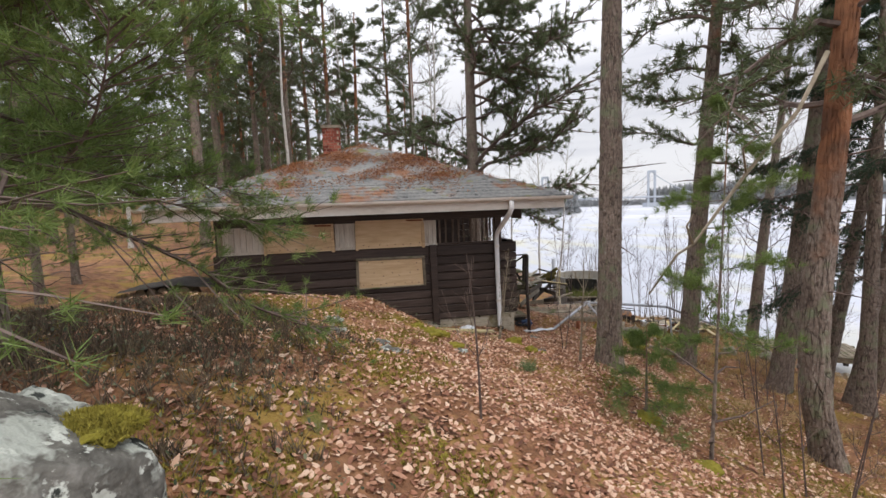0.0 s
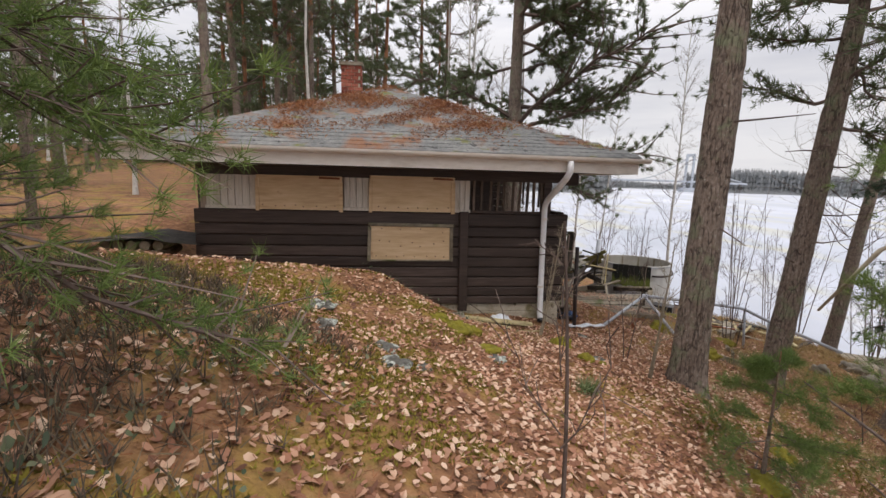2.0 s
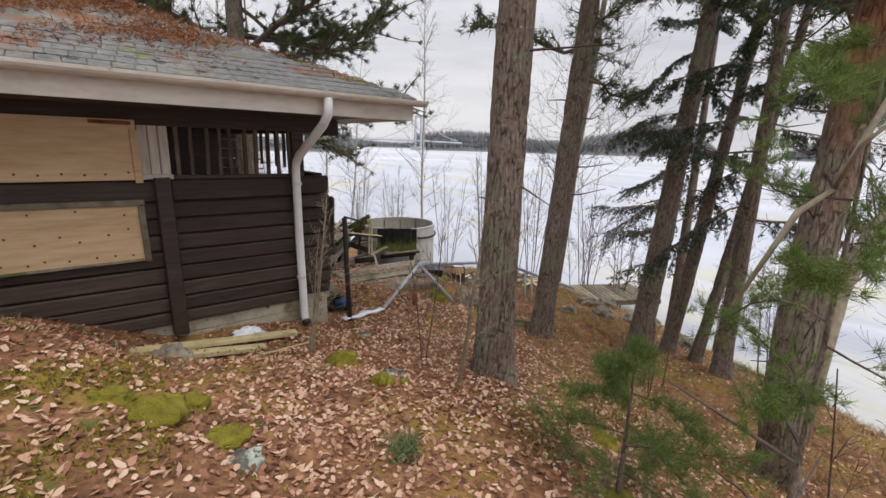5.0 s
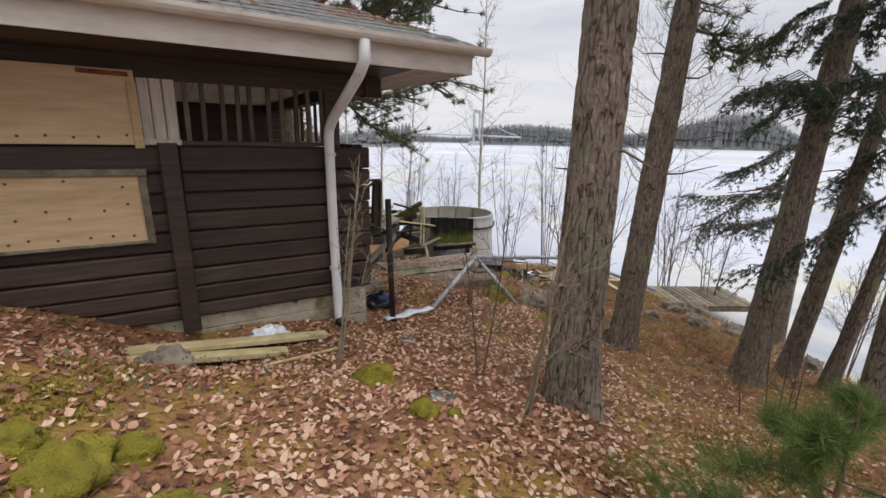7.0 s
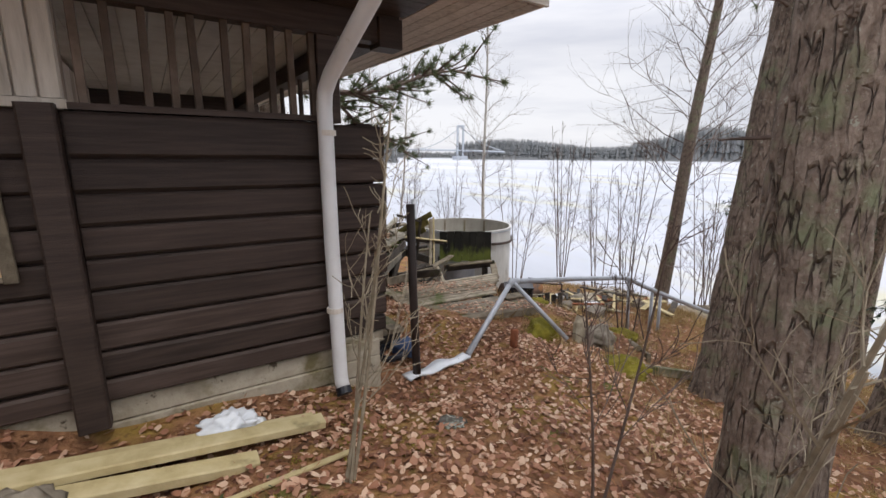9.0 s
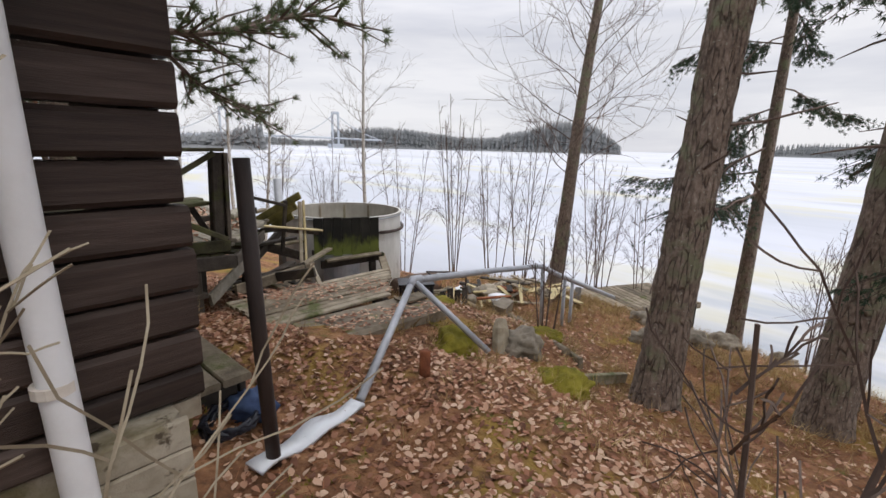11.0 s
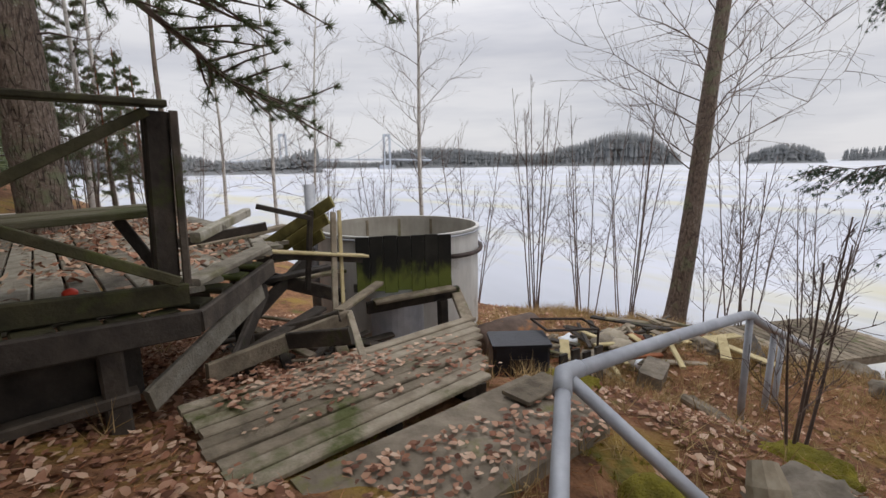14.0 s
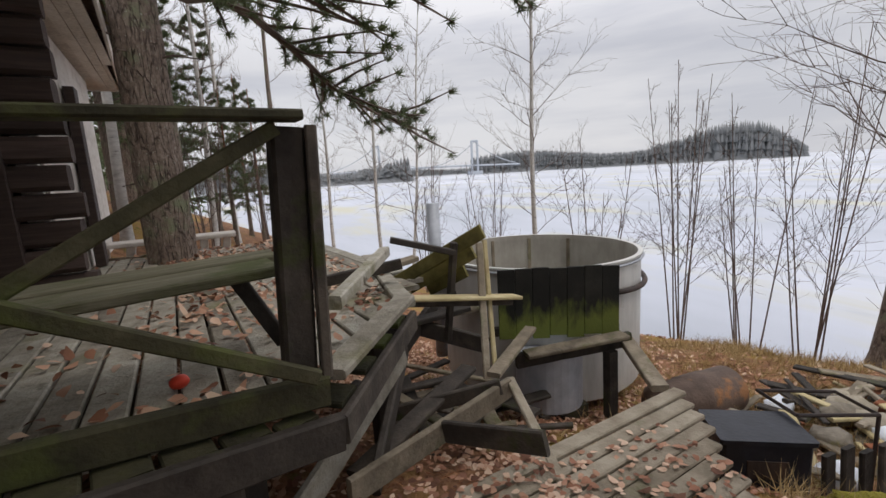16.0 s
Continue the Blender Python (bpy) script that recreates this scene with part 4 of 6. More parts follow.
def needles(centres, dirs, k, length, width, spread_, rng):
    """k thin needles fanned round every centre: triangle arrays."""
    C, D = np.repeat(np.asarray(centres), k, 0), np.repeat(np.asarray(dirs), k, 0)
    n = len(C)
    d = D + rng.normal(0, spread_, (n, 3))
    d /= np.linalg.norm(d, axis=1, keepdims=True) + 1e-9
    side = np.cross(d, rng.normal(0, 1, (n, 3)))
    side /= np.linalg.norm(side, axis=1, keepdims=True) + 1e-9
    le = (length * rng.uniform(0.65, 1.15, n))[:, None]
    base = C + rng.normal(0, length * 0.12, (n, 3))
    V = np.stack([base - side * width, base + side * width, base + d * le], 1).reshape(-1, 3)
    return V, np.arange(3 * n).reshape(-1, 3)


def limbs_and_tufts(rng, height, start, reach, count, droop, sub, tuft_step, kind="pine", side_bias=None, stout=0.018):
    """Branches up a trunk of that height in the tree's own frame. Returns limb geometry, tuft centres and directions."""
    g, C, D = Geo(), [], []
    for b in range(count):
        f = (b + rng.uniform(0, 0.8)) / count
        z = start + (height - start) * f
        az = b * GOLD + rng.uniform(-0.4, 0.4)
        if side_bias is not None and rng.uniform() < 0.55:
            az = side_bias + rng.normal(0, 0.6)
        le = reach * (1 - 0.75 * f ** 1.6) * rng.uniform(0.55, 1.1)
        if kind == "spruce":
            le = reach * (1 - 0.92 * f) * rng.uniform(0.75, 1.1)
        p = np.array([0, 0, z])
        d = np.array([math.cos(az), math.sin(az), rng.uniform(-0.25, 0.65) if kind == "pine" else rng.uniform(-0.15, 0.1)])
        pts = [p]
        steps = 6
        for s in range(steps):
            d = d + rng.normal(0, 0.22 if kind == "pine" else 0.12, 3) + np.array([0, 0, (-droop if s < 4 else droop * 0.9)])
            d /= np.linalg.norm(d)
            p = p + d * le / steps
            pts.append(p)
        rad = max(0.005, stout * le)
        tube(g, pts, [rad * (1 - 0.8 * s / steps) for s in range(steps + 1)], 5, cap=False)
        for s in range(2, steps + 1):
            for _ in range(sub):
                q = pts[s - 1] + (pts[s] - pts[s - 1]) * rng.uniform(0, 1)
                dd = (pts[s] - pts[s - 1])
                dd = dd / (np.linalg.norm(dd) + 1e-9)
                sd = np.cross(dd, [0, 0, 1]) * rng.choice([-1, 1]) * rng.uniform(0.4, 1.1) + dd * 0.7 + np.array([0, 0, rng.uniform(-0.5, 0.75) if kind == "pine" else rng.uniform(-1.1, -0.2)])
                sd /= np.linalg.norm(sd) + 1e-9
                sl = le * rng.uniform(0.10, 0.34)
                e = q + sd * sl
                tube(g, [q, (q + e) / 2 + rng.normal(0, 0.03 * sl, 3), e], [rad * 0.35, rad * 0.25, rad * 0.12], 3, cap=False)
                for t in np.arange(0.25, 1.01, tuft_step):
                    C.append(q + (e - q) * t + rng.normal(0, 0.02, 3))
                    D.append(sd * 0.8 + np.array([0, 0, 0.35 if kind == "pine" else -0.3]))
    return g, np.array(C), np.array(D)


def bare_crown(rng, height, start, count, reach, depth=2, up=0.55, thin=0.010):
    """Bare twigs up a stem."""
    g = Geo()

    def twig(p, d, le, r, lev):
        pts, q, dd = [p], p, d
        n = 4
        for s in range(n):
            dd = dd + rng.normal(0, 0.14, 3) + np.array([0, 0, 0.06])
            dd = dd / np.linalg.norm(dd)
            q = q + dd * le / n
            pts.append(q)
        tube(g, pts, [max(0.0018, r * (1 - 0.8 * s / n)) for s in range(n + 1)], 3, cap=False)
        if lev < depth:
            for s in range(1, n + 1):
                for _ in range(2 if lev == 0 else 1):
                    nd = dd + rng.normal(0, 0.55, 3)
                    nd /= np.linalg.norm(nd)
                    twig(pts[s], nd, le * rng.uniform(0.3, 0.55), r * 0.5, lev + 1)
    for b in range(count):
        f = (b + rng.uniform(0, 1)) / count
        az = b * GOLD + rng.uniform(-0.5, 0.5)
        d = np.array([math.cos(az), math.sin(az), up + 0.6 * f])
        twig(np.array([0, 0, start + (height - start) * f]), d / np.linalg.norm(d), reach * (1 - 0.7 * f) * rng.uniform(0.6, 1.1), thin, 0)
    return g


def tree_at(name, x, y, label, group="", lean=(0, 0), category="tree", z=None):
    z = float(lay(x, y)) - 0.06 if z is None else z
    ob = thing(name, (x, y, z), label, category, group)
    return ob


def pine(x, y, height, r, label, seed, start, lean=(0.0, 0.0), reach=2.2, count=30, sub=5, k=16, detail=(28, 70), group="", tuft=0.13, nwidth=0.0075, side_bias=None, orange=0.45, dead=8, leafmat=None, bend=()):
    rng = np.random.default_rng(seed)
    ob = tree_at("pine_tree", x, y, label, group)
    lx, ly = lean
    def off(h):
        return (np.interp(h, [b_[0] for b_ in bend], [b_[1] for b_ in bend]) if bend else 0.0) + lx * h

    hs = np.linspace(0, height, 17 if bend else 9)
    line = [(float(off(h)), ly * h, h) for h in hs]
    rad = [r * (1 - 0.82 * (h / height) ** 1.2) for h in hs]
    V, F = stem(line, rad, detail[0], 0.019 if detail[0] > 20 else 0.0, seed, detail[1])
    part("trunk", mesh_np("trunk", V, F, bark(round(height * orange, 1)), True), None, ob)
    g, C, D = limbs_and_tufts(rng, height * 0.98, start, reach, count, 0.05, sub, 0.35, side_bias=side_bias, stout=0.018 if r > 0.1 else 0.008)
    for b in range(dead):
        h = start * rng.uniform(0.25, 1.0)
        az = rng.uniform(0, 6.28)
        p = np.array([0, 0, h])
        d = np.array([math.cos(az), math.sin(az), rng.uniform(-0.2, 0.3)])
        le = rng.uniform(0.15, 0.8)
        tube(g, [p, p + d * le * 0.5 + rng.normal(0, 0.03, 3), p + d * le + rng.normal(0, 0.06, 3)], [0.014, 0.010, 0.004], 5)
    gv_ = np.array(g.v)
    gv_[:, 0] += off(gv_[:, 2])
    gv_[:, 1] += ly * gv_[:, 2]
    g.v = [tuple(p) for p in gv_]
    C[:, 0] += off(C[:, 2])
    C[:, 1] += ly * C[:, 2]
    tagged(part("branching", g, M_TWIG, ob), kind="stuff")
    V, F = needles(C, D, k, tuft, nwidth, 0.75, rng)
    part("crown", mesh_np("crown", V, F, leafmat or M_PINEFAR), None, ob, "sparse dark green needles")
    return ob


def birch(x, y, height, r, label, seed, mat=None, reach=1.0, count=22, lean=(0, 0), group="", start=None, name="birch_tree", thin=0.009):
    rng = np.random.default_rng(seed)
    ob = tree_at(name, x, y, label, group)
    line = [(lean[0] * h + 0.04 * math.sin(h * 1.1 + seed), lean[1] * h + 0.04 * math.cos(h * 0.9 + seed), h) for h in np.linspace(0, height, 10)]
    V, F = stem(line, [r * (1 - 0.9 * h / height) + 0.003 for h in np.linspace(0, height, 10)], 10, 0, seed, 30)
    part("trunk", mesh_np("trunk", V, F, mat or M_BIRCH, True), None, ob)
    g = bare_crown(rng, height * 0.97, start or height * 0.2, count, reach, thin=thin)
    gv_ = np.array(g.v)
    gv_[:, 0] += lean[0] * gv_[:, 2]
    gv_[:, 1] += lean[1] * gv_[:, 2]
    g.v = [tuple(p) for p in gv_]
    part("bare_crown", g, M_TWIG, ob, "bare brown twigs")
    return ob


# the pines by the path
pine(2.51, 6.76, 13.0, 0.185, "big grey-barked pine beside the path", 11, 6.5, lean=(0.012, 0.0), detail=(120, 460), orange=0.6, count=18)
pine(4.62, 8.42, 12.0, 0.165, "leaning grey-barked pine on the bank", 12, 3.9, lean=(0.065, -0.02), detail=(96, 380), orange=0.55, reach=2.4)
pine(4.42, 5.00, 12.0, 0.155, "pine with orange upper trunk on the slope", 13, 3.8, lean=(0.02, 0.0), detail=(90, 340), orange=0.27, reach=2.6, bend=((0, 0.06), (0.35, -0.06), (0.9, -0.18), (1.6, -0.24), (2.4, -0.23), (3.6, -0.14), (5.0, -0.08), (12, 0.1)))
birch(8.75, 12.6, 11.5, 0.16, "leaning shore tree with fine bare branches", 14, mat=M_BARK, lean=(0.10, -0.02), count=64, reach=2.5, start=2.4, name="alder_tree", thin=0.012)
pine(1.02, 14.6, 15.0, 0.22, "tall thick pine beside the terrace with crooked limbs", 15, 3.3, detail=(72, 300), reach=4.2, count=40, sub=9, k=44, side_bias=-0.15, orange=0.72, tuft=0.14, nwidth=0.0065)
for i, (x, y, ln, r) in enumerate(((5.75, 7.5, (0.085, -0.02), 0.165), (6.5, 7.5, (0.13, -0.04), 0.11), (6.6, 7.1, (0.16, -0.05), 0.085))):
    pine(x, y, 9.5, r, "slender leaning trunk on the shore bank", 20 + i, 5.0, lean=ln, detail=(26, 70), orange=0.8, count=14, reach=1.6, group="leaning bank trees")
# the young pines close to the path
pine(-2.35, 2.25, 3.9, 0.06, "bushy young pine overhanging the path", 31, 0.75, reach=2.0, count=54, sub=9, k=32, tuft=0.078, nwidth=0.002, detail=(14, 30), orange=0.9, leafmat=M_PINE, side_bias=-0.1, dead=2)
young = pine(-4.0, 3.6, 6.5, 0.09, "young pine among the heather", 32, 0.8, reach=1.8, count=36, sub=5, k=20, tuft=0.09, nwidth=0.003, detail=(14, 30), orange=0.9, leafmat=M_PINE)
pine(2.6, 4.25, 3.6, 0.018, "spindly young pine on the slope", 33, 1.1, reach=1.0, count=15, sub=4, k=34, tuft=0.075, nwidth=0.0016, detail=(12, 24), orange=0.9, leafmat=M_PINE, lean=(0.05, 0.03), dead=5)
pine(2.3, 5.02, 1.15, 0.018, "low pine seedling by the path", 34, 0.12, reach=0.8, count=15, sub=4, k=26, tuft=0.08, nwidth=0.0013, detail=(10, 16), orange=0.9, leafmat=M_PINE, dead=2)


def spruce(x, y, height, r, label, seed, start, reach, count=60, bias=None):
    rng = np.random.default_rng(seed)
    ob = tree_at("spruce_tree", x, y, label)
    V, F = stem([(0, 0, h) for h in np.linspace(0, height, 8)], [r * (1 - 0.9 * h / height) for h in np.linspace(0, height, 8)], 16, 0.0, seed, 40)
    part("trunk", mesh_np("trunk", V, F, M_BARK, True), None, ob)
    g, C, D = limbs_and_tufts(rng, height, start, reach, count, 0.09, 13, 0.13, kind="spruce", side_bias=bias, stout=0.009)
    tagged(part("branching", g, M_TWIG, ob), kind="stuff")
    V, F = needles(C, D, 12, 0.055, 0.0042, 0.8, rng)
    part("crown", mesh_np("crown", V, F, M_SPRUCE), None, ob, "drooping dark green boughs")


spruce(9.3, 9.25, 10.0, 0.12, "dark drooping spruce on the shore", 41, 2.5, 2.35, 22, 2.75)
spruce(6.4, 6.6, 9.0, 0.12, "dark spruce with thin drooping boughs on the bank", 43, 2.2, 2.1, 30)

# wood behind and beside the cabin: three kinds of pine and two birches, repeated
for i, (x, y, s) in enumerate(((-5.2, 5.6, 0.62), (-6.4, 7.6, 0.7), (-7.2, 5.4, 0.8))):
    copy_thing(young, pose(x, y, float(lay(x, y)) - 0.05, 0, 0, 80 * i + 40) @ Matrix.Scale(s, 4))
PINE_KINDS = []
for i, (h, st, re) in enumerate(((15, 5.5, 2.4), (12, 3.2, 2.1), (17, 7.5, 2.6))):
    PINE_KINDS.append(pine(-9.0 - 4 * i, 22.0 + 5 * i, h, 0.16, "tall pine in the wood behind the cabin", 51 + i, st, reach=re, count=34, sub=5, k=9, tuft=0.17, nwidth=0.012,
                           detail=(12, 26), orange=0.45, group="wood behind the cabin", dead=14))
BIRCH_KINDS = [birch(-6.5, 19.0, 11, 0.085, "white-barked bare birch in the wood", 61, group="birches in the wood", reach=1.6, count=26, thin=0.014),
               birch(-11.0, 15.5, 9, 0.07, "white-barked bare birch in the wood", 62, group="birches in the wood", reach=1.4, count=24, thin=0.014)]
rw = random.Random(77)
placed = []
tries = 0
while len(placed) < 44 and tries < 4000:
    tries += 1
    x, y = rw.uniform(-34, 3.5), rw.uniform(3, 58)
    if x > 8 - 0.33 * y - (0 if y > 14 else 8) or (-7 < x < 4 and y < 19.5) or (x > -5.5 and y < 9) or math.hypot(x, y) < 9:
        continue
    if x > np.interp(y, SHORE_Y, SHORE_X) - 2.5 or any(math.hypot(x - a, y - b) < 1.5 for a, b in placed):
        continue
    placed.append((x, y))
    src = PINE_KINDS[len(placed) % 3] if len(placed) % 6 else BIRCH_KINDS[len(placed) % 2]
    s = rw.uniform(0.75, 1.15)
    copy_thing(src, pose(x, y, float(lay(x, y)) - 0.05, rw.uniform(-2, 2), rw.uniform(-2, 2), rw.uniform(0, 360)) @ Matrix.Scale(s, 4))

for i in range(13):
    y = 20.5 + 1.15 * i
    x = y * math.tan(radians(-26 + (i * 7.3) % 17))
    src = BIRCH_KINDS[i % 2] if i % 5 == 2 else PINE_KINDS[(i * 2) % 3]
    copy_thing(src, pose(x, y, float(lay(x, y)) - 0.05, rw.uniform(-2, 2), rw.uniform(-2, 2), 47 * i) @ Matrix.Scale(rw.uniform(0.8, 1.1), 4))
# brush and young trees behind the terrace
for i, (x, y, s) in enumerate(((0.6, 18.2, 0.33), (-0.6, 19.2, 0.5), (1.2, 20.0, 0.28), (-1.6, 21.0, 0.62), (0.7, 22.0, 0.45), (1.3, 24.5, 0.4))):
    copy_thing(PINE_KINDS[1], pose(x, y, float(lay(x, y)) - 0.05, 0, 0, 110 * i + 20) @ Matrix.Scale(s, 4))
for i, (x, y, s) in enumerate(((1.7, 22.5, 0.34), (0.2, 20.5, 0.42), (2.4, 26.5, 0.30), (-0.9, 24.0, 0.6))):
    copy_thing(PINE_KINDS[1], pose(x, y, float(lay(x, y)) - 0.05, 0, 0, 70 * i) @ Matrix.Scale(s, 4))
for i, (x, y, s) in enumerate(((-0.15, 17.9, 0.95), (0.9, 19.4, 0.8), (-0.5, 21.5, 1.0), (0.35, 18.9, 0.7), (1.1, 21.2, 0.75), (-1.0, 18.4, 0.9))):
    copy_thing(BIRCH_KINDS[i % 2], pose(x, y, float(lay(x, y)) - 0.05, 1, 0, 50 * i) @ Matrix.Scale(s, 4))

# birches and alders along the shore
birch(6.84, 17.33, 9.5, 0.055, "slender birch with fine bare twigs by the shore", 71, reach=1.5, count=34, start=1.6)
birch(4.9, 22.7, 9.5, 0.06, "slender birch with fine bare twigs by the shore", 72, reach=1.7, count=30)
birch(3.8, 24.9, 9.0, 0.06, "slender birch with fine bare twigs by the shore", 73, reach=1.5, count=26)
birch(5.5, 21.5, 8.0, 0.05, "slender leaning birch by the shore", 74, reach=1.5, count=26, lean=(0.08, 0))
birch(2.3, 25.0, 11.0, 0.10, "bare grey trunk near the shore", 75, mat=M_BARK, reach=1.2, count=14, start=5.0)


def thicket(x, y, stems, height, label, seed, spread_=0.25, name="bare_shrub", mat=None, r=0.011, reach=0.9, count=9, depth=1, tilt=0.12, thin=0.005):
    rng = np.random.default_rng(seed)
    ob = thing(name, (x, y, float(lay(x, y)) - 0.04), label, "shrub")
    for k in range(stems):
        h = height * rng.uniform(0.6, 1.1)
        az = rng.uniform(0, 6.28)
        tl = np.array([math.cos(az) * tilt, math.sin(az) * tilt, 1.0]) * 1.0
        off = np.array([math.cos(az), math.sin(az), 0]) * spread_ * rng.uniform(0.1, 1)
        g = bare_crown(rng, h * 0.95, h * 0.25, count, reach, depth=depth, up=1.1, thin=thin)
        tube(g, [(0.02 * math.sin(3 * t + k), 0.02 * math.cos(2.3 * t + k), h * t) for t in np.linspace(0, 1, 8)], [r * (1 - 0.8 * t) + 0.002 for t in np.linspace(0, 1, 8)], 5)
        v = np.array(g.v)
        v[:, :2] += v[:, 2:3] * tl[:2]
        g.v = [tuple(p) for p in v + off]
        tagged(part("stem", g, mat or M_TWIG, ob), kind="stuff")
    return ob


for i, (x, y, n_, h) in enumerate(((7.7, 14.6, 7, 4.2), (8.4, 14.0, 6, 3.8), (8.55, 13.3, 6, 4.0), (9.3, 12.2, 4, 3.0), (6.9, 15.6, 5, 3.0), (9.2, 11.7, 6, 3.6), (9.6, 11.0, 5, 2.6), (6.0, 17.6, 6, 3.2),
                                   (5.2, 19.3, 6, 3.6), (1.9, 20.6, 7, 3.4), (0.9, 18.6, 7, 3.0), (2.6, 22.8, 6, 3.0), (9.2, 8.2, 6, 2.2), (8.2, 6.6, 6, 2.4), (7.4, 4.8, 6, 2.6))):
    thicket(x, y, n_, h, "bare multi-stemmed alder shrub near the shore", 80 + i)
thicket(0.86, 7.52, 3, 1.85, "pale bare sapling in front of the wall", 95, 0.05, "sapling", M_TWIGLITE, 0.008, 0.5, 5, 1, 0.14, 0.0038)
thicket(1.98, 6.55, 2, 1.7, "thorny bare sapling beside the big pine", 96, 0.05, "sapling", M_TWIGLITE, 0.013, 0.7, 6, 1, 0.2, 0.005)
thicket(0.22, 2.95, 1, 1.3, "thin bare sapling in the leaf litter", 97, 0.02, "sapling", M_TWIG, 0.008, 0.45, 5, 1, 0.06, 0.004)
thicket(1.9, 7.05, 2, 1.3, "thin bare sapling in the leaf litter", 98, 0.08, "sapling", M_TWIG, 0.006, 0.5, 6, 1, 0.1, 0.003)
thicket(4.7, 9.6, 4, 1.3, "thin bare sapling by the handrail", 100, 0.15, "sapling", M_TWIG, 0.008, 0.4, 5, 1, 0.12, 0.004)
thicket(3.3, 3.9, 5, 1.4, "thin brown saplings on the slope", 101, 0.4, "sapling", M_TWIG, 0.007, 0.4, 5, 1, 0.15, 0.004)
thicket(4.9, 6.6, 5, 1.2, "thin brown saplings on the slope", 102, 0.4, "sapling", M_TWIG, 0.007, 0.4, 5, 1, 0.15, 0.004)

alder = tree_at("alder_tree", 5.6, 5.3, "crooked bare alder reaching over the ice")
g = Geo()
tube(g, [(0, 0, 0), (0.1, 0.0, 0.9), (0.35, 0.05, 1.7), (1.0, 0.1, 2.35), (1.9, 0.1, 2.8), (2.8, 0.0, 3.5)], [0.10, 0.09, 0.085, 0.075, 0.06, 0.04], 12)
part("trunk", g, M_TWIGLITE, alder, "grey-green curving bare trunk", smooth=True)
arng = np.random.default_rng(303)
for (bx_, bz_) in ((0.3, 1.6), (0.7, 2.05), (1.1, 2.4), (1.5, 2.6), (1.9, 2.8), (2.3, 3.1), (2.7, 3.4)):
    g = bare_crown(arng, 0.5, 0.0, 4, 1.7, depth=2, up=0.3, thin=0.014)
    g.v = [(p[0] + bx_, p[1] + 0.05, p[2] + bz_) for p in g.v]
    part("branch", g, M_TWIG, alder)

# broken limb hanging over the slope
dead = Geo()
tube(dead, [(2.05, 4.42, 0.62), (2.3, 4.36, 1.02), (2.42, 4.30, 1.12), (2.9, 4.27, 1.78), (3.4, 4.3, 2.35), (3.7, 4.35, 2.9)], [0.008, 0.013, 0.012, 0.018, 0.02, 0.022], 8, wobble=0.15, rnd=rw)
tube(dead, [(2.42, 4.30, 1.12), (2.30, 4.2, 1.3), (2.31, 4.1, 1.42)], [0.012, 0.01, 0.004], 5)
tube(dead, [(2.9, 4.27, 1.78), (2.75, 4.1, 2.0), (2.8, 3.95, 2.1)], [0.012, 0.009, 0.004], 5)
solo("broken_branch", dead, M_TWIGLITE, "broken pale pine branch hanging over the slope", "branch", smooth=True)

# ---------------------------------------------------------------- far shore, bridge


def polar(az, dist):
    return 2.0 + dist * math.sin(radians(az)), 9.5 + dist * math.cos(radians(az))


